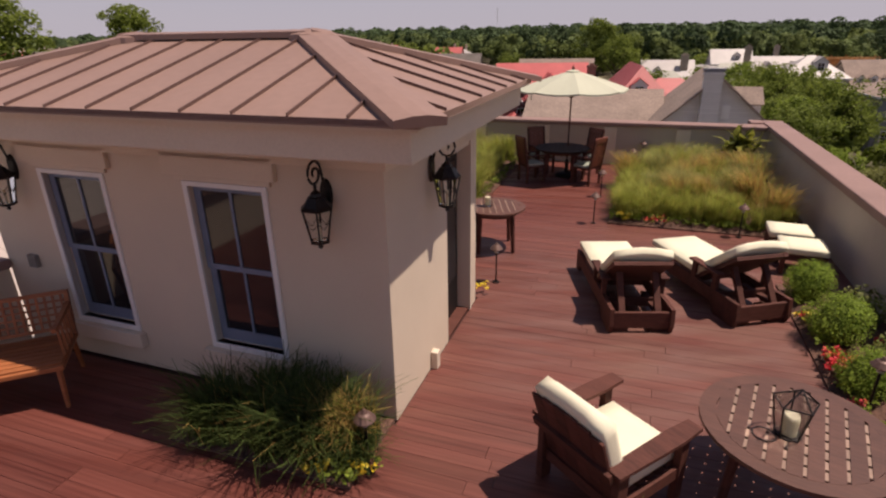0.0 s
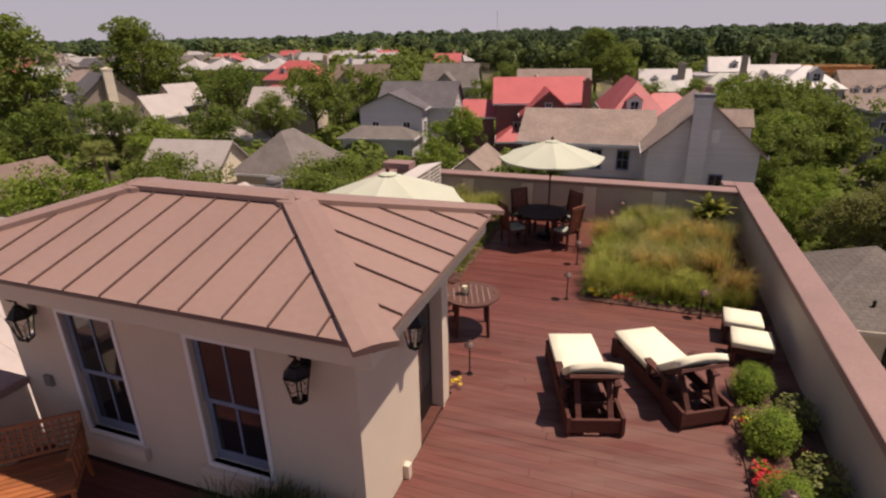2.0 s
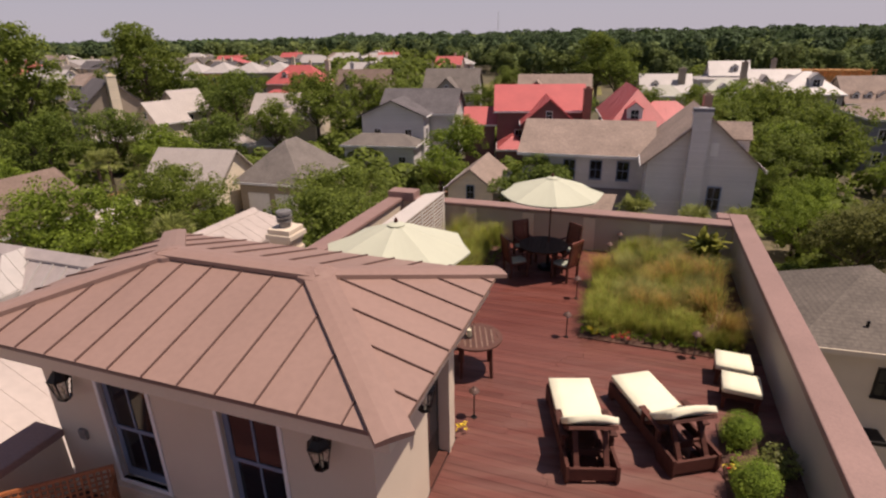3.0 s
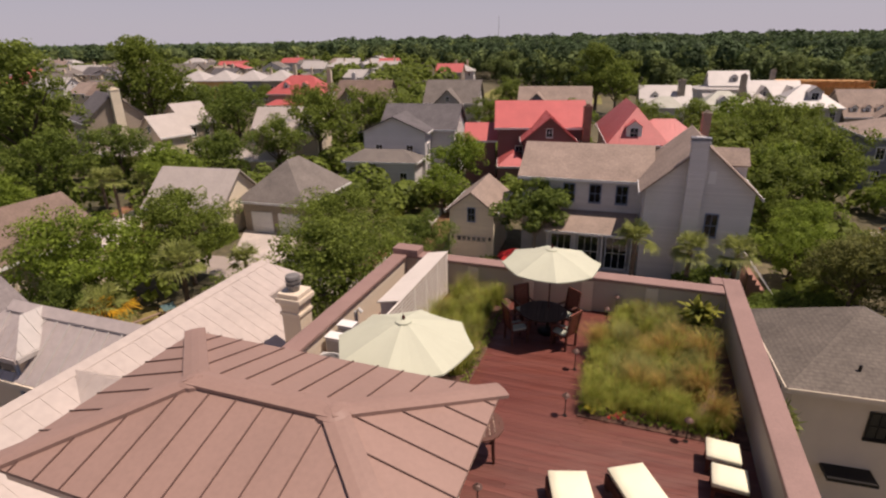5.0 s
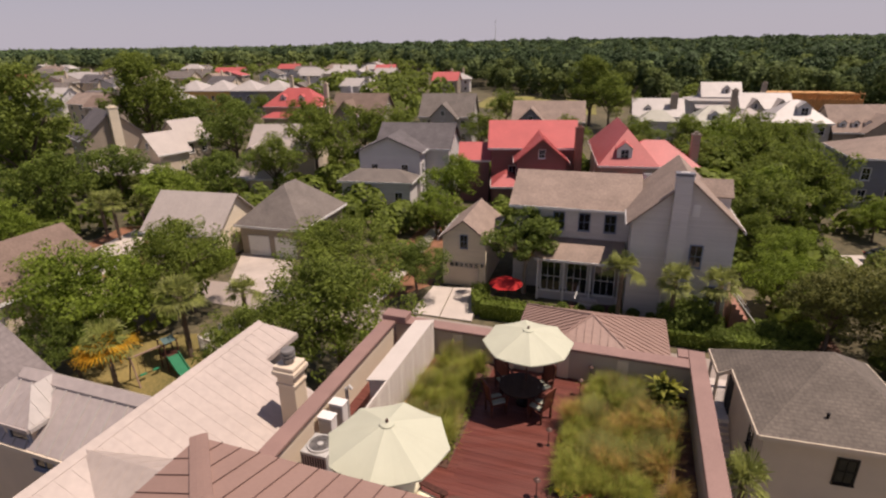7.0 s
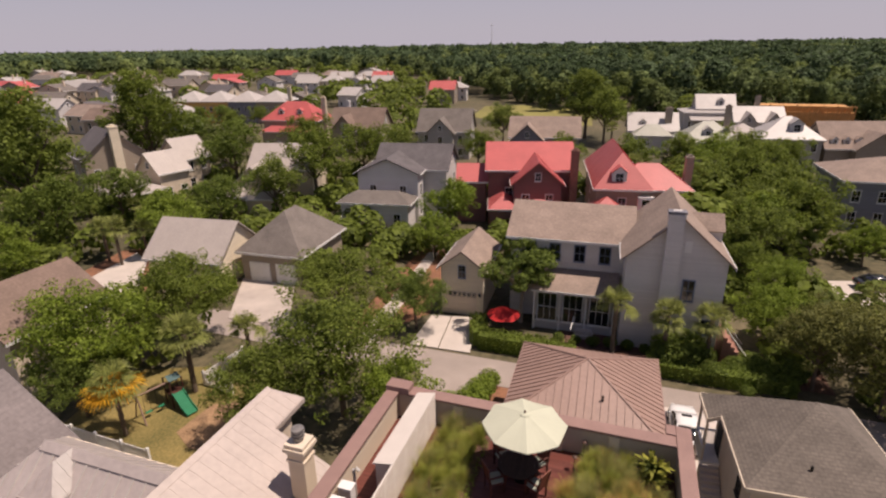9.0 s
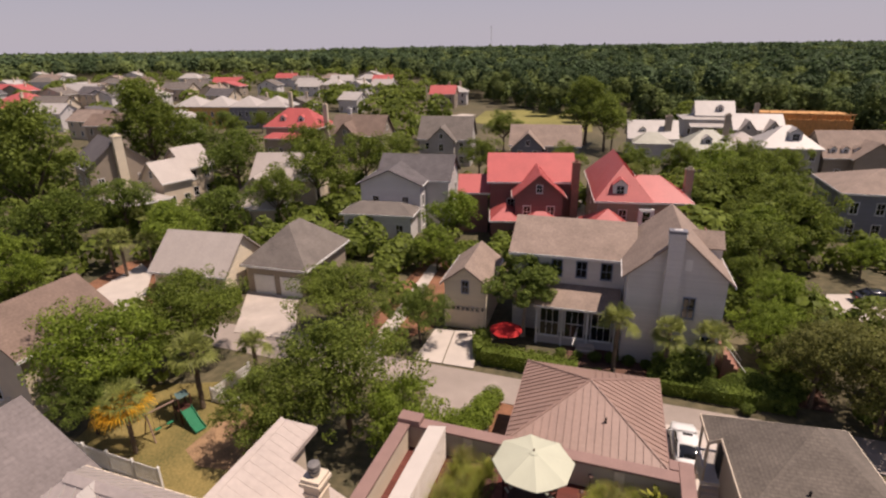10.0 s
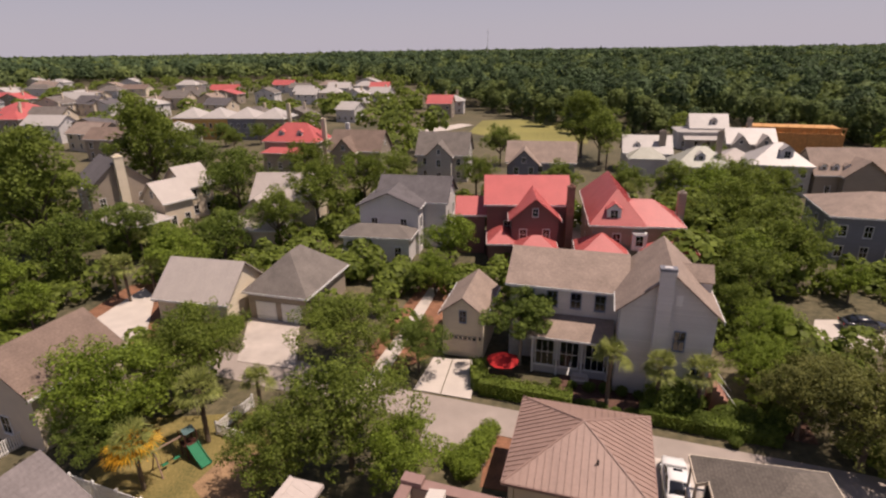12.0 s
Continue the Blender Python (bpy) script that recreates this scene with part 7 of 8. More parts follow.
def car(m, paint, label):
    """A saloon car, its front towards +y: a lower body and a glazed cabin lofted through cross sections."""
    t = thing("car", m, label, "car", "parked cars")

    def loft(rows, ring_of):
        bm = bmesh.new()
        rings = [[bm.verts.new((x, y, z)) for x, z in ring_of(*q)] for y, *q in rows]
        n = len(rings[0])
        for (a, b) in zip(rings, rings[1:]):
            for i in range(n):
                bm.faces.new((a[i], a[(i + 1) % n], b[(i + 1) % n], b[i]))
        bm.faces.new(rings[0][::-1]), bm.faces.new(rings[-1])
        bmesh.ops.recalc_face_normals(bm, faces=bm.faces)
        return bm

    def shell(w, z0, z1):
        h = z1 - z0
        return [(w * a, z0 + h * b) for a, b in ((-0.9, 0), (-1, 0.12), (-1, 0.55), (-0.96, 0.8), (-0.85, 0.95), (-0.45, 1.0), (0.45, 1.0), (0.85, 0.95), (0.96, 0.8), (1, 0.55), (1, 0.12), (0.9, 0))]

    body_rows = [(-2.3, 0.62, 0.42, 0.78), (-2.22, 0.78, 0.3, 0.9), (-1.9, 0.86, 0.24, 0.97), (-1.2, 0.89, 0.2, 0.98), (0.0, 0.9, 0.2, 0.96), (0.9, 0.89, 0.2, 0.94), (1.6, 0.86, 0.22, 0.88), (2.05, 0.78, 0.26, 0.78), (2.25, 0.58, 0.36, 0.64)]
    part("body", loft(body_rows, shell), paint, t, smooth=True)

    def cabin(w, z):
        return [(w * a, 0.9 + (z - 0.9) * b) for a, b in ((-1, 0), (-0.95, 0.4), (-0.86, 0.82), (-0.7, 0.97), (0, 1.02), (0.7, 0.97), (0.86, 0.82), (0.95, 0.4), (1, 0))]

    part("glasshouse", loft([(-1.85, 0.72, 0.96), (-1.3, 0.78, 1.22), (-0.85, 0.79, 1.36), (0.1, 0.79, 1.37), (0.45, 0.78, 1.26), (1.05, 0.74, 0.95)], cabin), GLASS, t, smooth=True)
    roof_rows = [(-1.0, 0.62, 1.375), (-0.85, 0.65, 1.405), (-0.3, 0.67, 1.43), (0.15, 0.65, 1.405), (0.28, 0.62, 1.375)]
    part("roof", loft(roof_rows, lambda w, z: [(-w, z - 0.06), (-w * 0.97, z - 0.015), (-w * 0.5, z + 0.012), (w * 0.5, z + 0.012), (w * 0.97, z - 0.015), (w, z - 0.06)]), paint, t, smooth=True)
    part("sunroof", B((-0.3, -0.12, 1.436, 0.3, 0.12, 1.446), bevel=0.003), GLASS, t)
    for s in (-1, 1):
        part("front_pillar", tube(bmesh.new(), [(0.70 * s, 1.02, 0.95), (0.63 * s, 0.2, 1.38)], 0.035, 6), paint, t)
        part("rear_pillar", tube(bmesh.new(), [(0.68 * s, -1.8, 0.95), (0.63 * s, -0.92, 1.38)], 0.06, 6), paint, t)
        part("door_pillar", tube(bmesh.new(), [(0.775 * s, -0.35, 0.95), (0.66 * s, -0.35, 1.38)], 0.03, 6), paint, t)
        part("mirror", B((0.95 * s - 0.09, 0.66, 0.95, 0.95 * s + 0.09, 0.76, 1.07), bevel=0.03), paint, t)
        part("headlight", B((0.56 * s - 0.14, 2.1, 0.58, 0.56 * s + 0.14, 2.215, 0.70), bevel=0.03), STEEL, t)
        part("tail_light", B((0.6 * s - 0.14, -2.29, 0.68, 0.6 * s + 0.14, -2.22, 0.82), bevel=0.02), PETAL_RED, t)
        for y in (-1.38, 1.4):
            w = part("wheel", lathe(bmesh.new(), [(0.30, -0.11), (0.33, -0.08), (0.33, 0.08), (0.30, 0.11)], 18), RUBBER, t, m=pose(0.8 * s, y, 0.33, 0, 90))
            part("rim", lathe(bmesh.new(), [(0.21, -0.115), (0.19, -0.118), (0.19, 0.118), (0.21, 0.115)], 12), STEEL, w)
    return t


car(pose(14.7, 29.35, GROUND + 0.11, 0, 0, -14), CAR_WHITE, "white saloon car parked on the concrete bay")
car(pose(42.3, 52.4, GROUND + 0.05, 0, 0, -100), CAR_DARK, "dark saloon car parked on the street")
car(pose(18.3, 95.0, GROUND + 0.05, 0, 0, 70), CAR_WHITE, "white saloon car parked between red-roofed houses")

# backyard play frame
sw = thing("play_frame", pose(-20.74, 30.72, GROUND, 0, 0, 55), "pale wooden swing frame with a green slide on the lawn", "play frame")
part("leg", tube(bmesh.new(), [(-1.55, -0.8, 0), (-1.5, 0, 2.0)], 0.055), PALE_SPACER, sw)
part("leg", tube(bmesh.new(), [(-1.55, 0.8, 0), (-1.5, 0, 2.0)], 0.055), PALE_SPACER, sw)
part("beam", tube(bmesh.new(), [(-1.7, 0, 2.0), (0.6, 0, 2.0)], 0.07), PALE_SPACER, sw)
part("platform", B((0.5, -0.5, 1.1, 1.45, 0.5, 1.18)), TEAK, sw)
for x in (0.5, 1.37):
    for y in (-0.5, 0.42):
        part("post", B((x, y, 0, x + 0.08, y + 0.08, 2.25)), TEAK, sw)
part("side_rail", B((0.58, 0.44, 1.6, 1.37, 0.48, 1.68)), TEAK, sw)
bm = bmesh.new()
slab(bm, [(0.55, -0.45, 2.2), (1.4, -0.45, 2.2), (1.4, 0, 2.5), (0.55, 0, 2.5)], 0.02)
slab(bm, [(1.4, 0.45, 2.2), (0.55, 0.45, 2.2), (0.55, 0, 2.5), (1.4, 0, 2.5)], 0.02)
bmesh.ops.remove_doubles(bm, verts=bm.verts, dist=0.001)
part("tarp_roof", bm, TARP, sw, "faded blue-green canvas roof")
bm = bmesh.new()
pts = [(-0.5, 1.2), (-1.0, 0.85), (-1.6, 0.42), (-2.2, 0.2)]
rings = [[bm.verts.new((0.97 + x, y, z + dz)) for x, dz in ((-0.42, -0.05), (0.42, -0.05), (0.42, 0.16), (0.37, 0.16), (0.34, 0.0), (-0.34, 0.0), (-0.37, 0.16), (-0.42, 0.16))] for y, z in pts]
for a, b in zip(rings, rings[1:]):
    for i in range(8):
        bm.faces.new((a[i], a[(i + 1) % 8], b[(i + 1) % 8], b[i]))
bm.faces.new(rings[0][::-1]), bm.faces.new(rings[-1])
bmesh.ops.recalc_face_normals(bm, faces=bm.faces)
part("slide", bm, SLIDE_GREEN, sw, "green plastic slide")
for x in (-0.95, -0.1):
    seat = part("swing_seat", B((x - 0.22, -0.12, 0.45, x + 0.22, 0.12, 0.49)), SLIDE_GREEN, sw)
    for dx in (-0.2, 0.2):
        part("rope", tube(bmesh.new(), [(x + dx, 0, 0.49), (x + dx, 0, 1.98)], 0.012, 4), IRON, seat)


def fence(line, h, label):
    t = thing("fence", pose(0, 0, GROUND), label, "fence", "fences")
    for (x0, y0), (x1, y1) in zip(line, line[1:]):
        L = math.hypot(x1 - x0, y1 - y0)
        m = pose(x0, y0, 0, 0, 0, math.degrees(math.atan2(y1 - y0, x1 - x0)))
        n = max(1, round(L / 2.0))
        for i in range(n + 1):
            post = part("post", B((L * i / n - 0.07, -0.07, 0, L * i / n + 0.07, 0.07, h + 0.12)), WHITE_PAINT, t, m=m)
            part("cap", lathe(bmesh.new(), [(0.11, 0), (0.11, 0.04), (0.02, 0.12)], 4), WHITE_PAINT, post, m=pose(L * i / n, 0, h + 0.12, 0, 0, 45))
        for z in (0.2, h - 0.1):
            part("rail", B((0, -0.03, z, L, 0.03, z + 0.1)), WHITE_PAINT, t, m=m)
        k = int(L / 0.16)
        for i in range(k):
            part("picket", B((L * i / k + 0.02, -0.015, 0.05, L * i / k + 0.12, 0.015, h)), WHITE_PAINT, t, m=m)


fence([(-26.5, 27.6), (-18.3, 25.0)], 1.5, "white board fence beside the backyard lawn")
fence([(-17.7, 37.4), (-19.2, 33.8), (-16.6, 32.7)], 1.1, "white picket fence around a garden corner")
fence([(-36.5, 26.5), (-33.5, 32.5)], 1.3, "white picket fence beside the brown-roofed house")

# ---- trees ----


def tree_kind(seed, radius, height, leaves, mat, bark=BARK, size=0.155, limbs=8, nblob=26, clumps=7, base=0.35):
    """A tapered trunk with limbs under a crown of small leaf cards. Returns the thing at the origin."""
    rng = np.random.default_rng(seed)
    t = thing("tree", pose(0, 0, 0), "", "tree")
    bm = bmesh.new()
    tr = height * 0.028
    top = height * 0.62
    lean = rng.normal(size=2) * height * 0.02
    tube(bm, [(0, 0, -0.2), (lean[0] * 0.4, lean[1] * 0.4, top * 0.5), (lean[0], lean[1], top)], tr, 8, tr * 0.55)
    blobs = []
    for i in range(limbs):
        a = 2 * math.pi * (i + rng.random() * 0.6) / limbs
        z0 = height * (base + 0.25 * rng.random())
        e = (radius * 0.62 * math.cos(a), radius * 0.62 * math.sin(a), z0 + height * (0.12 + 0.2 * rng.random()))
        tube(bm, [(lean[0] * 0.6, lean[1] * 0.6, z0 * 0.85), (e[0] * 0.5, e[1] * 0.5, (z0 + e[2]) / 2), e], tr * 0.5, 5, tr * 0.15)
        blobs.append((*e, radius * (0.34 + 0.16 * rng.random())))
    for i in range(nblob):
        a, q = rng.random() * 2 * math.pi, rng.random() ** 0.5
        zz = height * (base + 0.12 + (0.88 - base) * rng.random())
        k = math.sqrt(max(0.05, 1 - ((zz / height - 0.58) / 0.46) ** 2))
        blobs.append((radius * 0.72 * q * k * math.cos(a), radius * 0.72 * q * k * math.sin(a), zz - radius * 0.1, radius * (0.24 + 0.2 * rng.random())))
    part("trunk", bm, bark, t)
    tufts = []
    for bx, by, bz, br in blobs:
        for _ in range(clumps):
            d = rng.normal(size=3)
            d /= np.linalg.norm(d)
            if d[2] < -0.5:
                d[2] = -d[2]
            tufts.append((bx + d[0] * br * 0.9, by + d[1] * br * 0.9, bz + d[2] * br * 0.75, br * rng.uniform(0.22, 0.42)))
    v, f = leaf_cloud(rng, tufts, leaves, size)
    crown = new("crown", mesh_from("crown", v, f, mat))
    crown.parent = t
    return t


def plant(kind, x, y, s, turn, label, sz=None, z=GROUND):
    m = pose(x, y, z, 0, 0, turn) @ Matrix.Diagonal((s, s, sz or s, 1))
    return tagged(copy_thing(kind, m), label, "tree", "trees")


def palm_kind(seed, height, fronds, mat, dry=0, length=1.9):
    """A cabbage palm: a rough trunk and fan fronds, some of them dry."""
    rng = np.random.default_rng(seed)
    t = thing("palm", pose(0, 0, 0), "", "palm")
    bm = bmesh.new()
    prof = [(0.17, -0.2)]
    for i in range(12):
        z = height * i / 12
        prof += [(0.13 + 0.03 * (i % 2), z), (0.16, z + height / 26)]
    lathe(bm, prof + [(0.16, height)], 9)
    part("trunk", bm, BARK, t)
    for name, n, mt, lo, hi in (("fronds", fronds, mat, -0.5, 1.35), ("dry_fronds", dry, LEAF_DRY, -0.6, 0.5)):
        if not n:
            continue
        verts, faces = [], []
        for i in range(n):
            a, el = rng.random() * 6.283, rng.uniform(lo, hi)
            d = Vector((math.cos(a) * math.cos(el), math.sin(a) * math.cos(el), math.sin(el)))
            s = d.cross(Vector((0, 0, 1))).normalized()
            u = s.cross(d)
            L = length * rng.uniform(0.7, 1.15)
            stem = Vector((0, 0, height)) + d * L * 0.45
            for j in range(11):
                b = (j - 5) / 5 * 1.25
                e = d * math.cos(b) + s * math.sin(b)
                tip = stem + e * L * rng.uniform(0.45, 0.68) - Vector((0, 0, L * rng.uniform(0.04, 0.24)))
                w = e.cross(u).normalized() * 0.045
                mid = stem + e * L * 0.35
                k = len(verts)
                verts += [tuple(stem), tuple(mid + w), tuple(tip), tuple(mid - w)]
                faces.append((k, k + 1, k + 2, k + 3))
            k = len(verts)
            w = s * 0.02
            verts += [tuple(Vector((0, 0, height)) - w), tuple(Vector((0, 0, height)) + w), tuple(stem + w), tuple(stem - w)]
            faces.append((k, k + 1, k + 2, k + 3))
        ob = new(name, mesh_from(name, verts, faces, mt))
        ob.parent = t
    return t


KIND_A = tree_kind(1, 5.0, 9.0, 7500, LEAF)
NEAR_A = tree_kind(12, 5.0, 8.6, 17000, LEAF, size=0.11, nblob=30)
NEAR_B = tree_kind(13, 5.0, 8.8, 17000, LEAF_DARK, size=0.11, nblob=30)
NEAR_C = tree_kind(14, 5.0, 8.6, 17000, LEAF_BRIGHT, size=0.115, nblob=30)
NEAR_O = tree_kind(15, 5.0, 8.6, 16000, LEAF_OLIVE, size=0.11, nblob=30)
KIND_B = tree_kind(2, 5.0, 9.0, 7500, LEAF_DARK)
KIND_C = tree_kind(3, 5.0, 9.0, 7500, LEAF_BRIGHT)
KIND_D = tree_kind(4, 5.0, 13.0, 15000, LEAF, nblob=34, clumps=8, base=0.22)
KIND_MYRTLE = tree_kind(6, 3.0, 6.5, 11000, LEAF_DARK, PALE_BARK, 0.1, 9, 14, base=0.4)
OLIVE = "olive-green spreading tree beside the lane"
OAK, DARKOAK, BRIGHT = "spreading green garden tree", "dense dark green tree", "bright green leafy tree"
PLACED = [(KIND_A, -12.4, 28.7, 0.7, OAK), (KIND_A, -7.8, 30.6, 0.92, OAK), (KIND_C, -3.8, 28.6, 0.62, BRIGHT), (KIND_C, -26.2, 32.8, 0.95, BRIGHT), (KIND_B, -25.6, 29.8, 0.55, DARKOAK),
          (KIND_A, -22.8, 39.8, 0.92, OAK), (KIND_B, -4.0, 43.0, 0.60, DARKOAK), (KIND_C, 24.8, 40.6, 0.58, BRIGHT), (KIND_C, 29.2, 47.5, 0.55, BRIGHT),
          (NEAR_O, 25.6, 34.6, 0.66, OLIVE), (NEAR_O, 28.4, 31.6, 0.92, OLIVE), (NEAR_O, 29.0, 38.6, 0.55, OLIVE), (KIND_A, 37.8, 61.9, 0.98, OAK), (KIND_A, 34.0, 66.0, 0.78, OAK), (KIND_C, 34.6, 60.5, 0.8, BRIGHT),
          (KIND_A, 41.5, 64.0, 0.74, OAK), (KIND_A, 49.2, 99.0, 0.95, OAK), (KIND_A, 49.0, 91.0, 0.9, OAK), (KIND_A, 39.0, 101.0, 0.85, OAK), (KIND_C, 42.0, 92.0, 0.95, BRIGHT), (KIND_A, 57.0, 100.0, 0.8, OAK),
          (KIND_D, -60.0, 70.0, 1.5, "tall broad dark green tree"), (KIND_B, -41.3, 93.5, 1.25, DARKOAK), (KIND_A, 54.0, 106.0, 0.62, OAK), (KIND_A, 58.0, 128.0, 0.7, OAK), (KIND_B, 52.5, 122.0, 0.75, DARKOAK), (KIND_D, -64.0, 106.0, 1.5, "tall open-crowned tree above the cottages"),
          (KIND_A, -24.3, 84.5, 1.2, OAK), (KIND_A, -28.5, 77.0, 0.95, OAK), (KIND_A, -19.0, 98.0, 1.1, OAK), (KIND_C, -2.1, 67.6, 0.85, BRIGHT),
          (KIND_C, -3.5, 60.2, 0.55, BRIGHT), (KIND_B, -52.0, 62.8, 1.0, DARKOAK), (KIND_B, -48.5, 71.0, 0.95, DARKOAK), (KIND_C, -54.0, 54.9, 0.7, BRIGHT), (KIND_C, -46.5, 49.5, 0.6, BRIGHT),
          (KIND_B, -60.0, 60.0, 0.9, DARKOAK), (KIND_A, 31.8, 56.6, 0.8, OAK), (KIND_C, 44.5, 58.6, 0.5, BRIGHT), (NEAR_O, 35.0, 34.0, 0.95, OLIVE), (KIND_A, 41.0, 38.0, 0.7, OAK),
          (KIND_A, 52.0, 50.0, 0.9, OAK), (KIND_A, 28.8, 52.4, 0.55, OAK), (KIND_A, 8.5, 140.0, 1.0, OAK), (KIND_A, -14.0, 108.0, 1.0, OAK), (KIND_A, 2.0, 107.0, 0.9, OAK),
          (KIND_A, -34.0, 112.0, 1.1, OAK), (KIND_B, -58.0, 112.0, 1.2, DARKOAK), (KIND_A, 17.5, 100.0, 0.9, OAK), (KIND_A, 29.0, 96.0, 0.9, OAK), (KIND_A, 33.8, 140.0, 1.4, OAK),
          (KIND_D, 31.0, 150.0, 1.3, "tall green tree at the edge of the woods"), (KIND_C, -36.0, 62.0, 0.8, BRIGHT), (KIND_B, -33.0, 68.0, 0.9, DARKOAK),
          (KIND_A, -98.0, 170.0, 0.75, OAK), (KIND_A, -88.0, 176.0, 0.72, OAK), (KIND_B, -78.0, 172.0, 0.78, DARKOAK), (KIND_A, -68.0, 176.0, 0.72, OAK), (KIND_A, -60.0, 170.0, 0.7, OAK), (KIND_B, -106.0, 160.0, 0.8, DARKOAK),
          (KIND_A, -83.0, 158.0, 0.8, OAK), (KIND_A, -70.0, 160.0, 0.75, OAK), (KIND_A, 44.0, 74.0, 0.9, OAK), (KIND_A, 40.0, 80.0, 1.0, OAK), (KIND_A, 33.0, 76.0, 0.9, OAK)]
rnd = random.Random(11)
for kind, x, y, s, label in PLACED:
    if math.hypot(x, y) < 56:
        kind = {KIND_A: NEAR_A, KIND_B: NEAR_B, KIND_C: NEAR_C}.get(kind, kind)
    plant(kind, x, y, s * rnd.uniform(0.96, 1.04), rnd.uniform(0, 360), label)
plant(NEAR_A, -10.9, 43.8, 0.98, 40, OAK, 0.76)
tagged(copy_thing(KIND_MYRTLE, pose(5.4, 44.6, GROUND) @ Matrix.Diagonal((1.25, 1.25, 1.05, 1))), "crape myrtle with pale stems beside the white house", "tree", "trees")
PALM = palm_kind(7, 3.9, 36, LEAF_PALM, 0, 1.45)
PALM_DRY = palm_kind(8, 3.9, 26, LEAF_PALM, 24, 1.9)
for x, y, s in ((12.2, 38.5, 1.22), (15.9, 37.6, 1.12), (18.9, 36.9, 1.12), (-19.5, 32.9, 1.25), (-16.0, 35.2, 1.05), (-40.6, 57.5, 1.2), (-43.0, 58.8, 1.1), (-38.5, 59.5, 1.0), (34, 133, 1.3), (-46, 70, 1.0), (28, 92, 1.3)):
    tagged(copy_thing(PALM, pose(x, y, GROUND, 0, 0, x * 37) @ Matrix.Diagonal((s, s, s, 1))), "cabbage palm with fan fronds", "palm", "palms")
tagged(copy_thing(PALM, pose(11.55, 17.0, GROUND, 0, 0, 70) @ Matrix.Diagonal((0.82, 0.82, 1.24, 1))), "narrow cabbage palm between the deck and its neighbour", "palm", "palms")
tagged(copy_thing(PALM_DRY, pose(-21.8, 28.0, GROUND)), "palm with drying orange fronds in the backyard", "palm", "palms")
for k in (NEAR_O, NEAR_A, NEAR_B, NEAR_C, KIND_A, KIND_B, KIND_C, KIND_D, KIND_MYRTLE, PALM, PALM_DRY):
    for o in (*k.children_recursive, k):
        bpy.data.objects.remove(o)

# trees of the town further off, joined: nobody could count them
rng = np.random.default_rng(21)


def woods(name, spots, label, mat, seed):
    """spots: x, y, crown radius, top, number of cards, height of the crown. Rounded crowns, lumpy at their own scale."""
    r = np.random.default_rng(seed)
    V, F = [], []
    base = 0
    for x, y, rad, hgt, n, deep in spots:
        n = int(n)
        d = r.normal(size=(n, 3))
        d /= np.linalg.norm(d, axis=1)[:, None]
        d[:, 2] = np.where(d[:, 2] < -0.55, -d[:, 2], d[:, 2])
        lump = r.normal(size=(6, 3))
        lump /= np.linalg.norm(lump, axis=1)[:, None]
        rr = 0.78 + 0.14 * r.random(n) + 0.24 * np.clip((d @ lump.T).max(axis=1) - 0.55, 0, 1)
        c = np.stack([x + d[:, 0] * rad * rr, y + d[:, 1] * rad * rr, GROUND + hgt - deep * 0.5 + d[:, 2] * deep * 0.5 * rr], 1)
        a = 0.9 * d + 0.45 * r.normal(size=(n, 3)) + np.array([0.15, 0, 0.6])
        a /= np.linalg.norm(a, axis=1)[:, None]
        t = np.cross(a, r.normal(size=(n, 3)))
        t /= np.linalg.norm(t, axis=1)[:, None]
        b = np.cross(a, t)
        s = (math.sqrt(rad * (rad + deep) / 2) * 2.1 / math.sqrt(n) * (0.7 + 0.6 * r.random(n)))[:, None]
        V.append(np.stack([c - t * s, c + b * s * 0.7, c + t * s, c - b * s * 0.7], 1).reshape(-1, 3))
        F.append(base + np.arange(4 * n).reshape(-1, 4))
        base += 4 * n
    V, F = np.concatenate(V), np.concatenate(F)
    me = bpy.data.meshes.new(name)
    me.vertices.add(len(V))
    me.vertices.foreach_set("co", V.astype(np.float32).ravel())
    me.loops.add(F.size)
    me.loops.foreach_set("vertex_index", F.astype(np.int32).ravel())
    me.polygons.add(len(F))
    me.polygons.foreach_set("loop_start", np.arange(0, F.size, 4, dtype=np.int32))
    me.polygons.foreach_set("loop_total", np.full(len(F), 4, dtype=np.int32))
    me.update(calc_edges=True)
    me.materials.append(mat)
    return tagged(new(name, me), label, "trees", "", "stuff")


def forest_edge(ang):
    """How far the woods begin, by bearing in degrees east of north."""
    pts = [(-60, 560), (-37, 700), (-24, 690), (-15, 650), (-6, 510), (-1.5, 300), (4, 242), (11, 206), (17, 205), (21, 216), (27, 212), (34, 205), (60, 200)]
    for (a0, d0), (a1, d1) in zip(pts, pts[1:]):
        if a0 <= ang <= a1:
            return d0 + (d1 - d0) * (ang - a0) / (a1 - a0)
    return 560


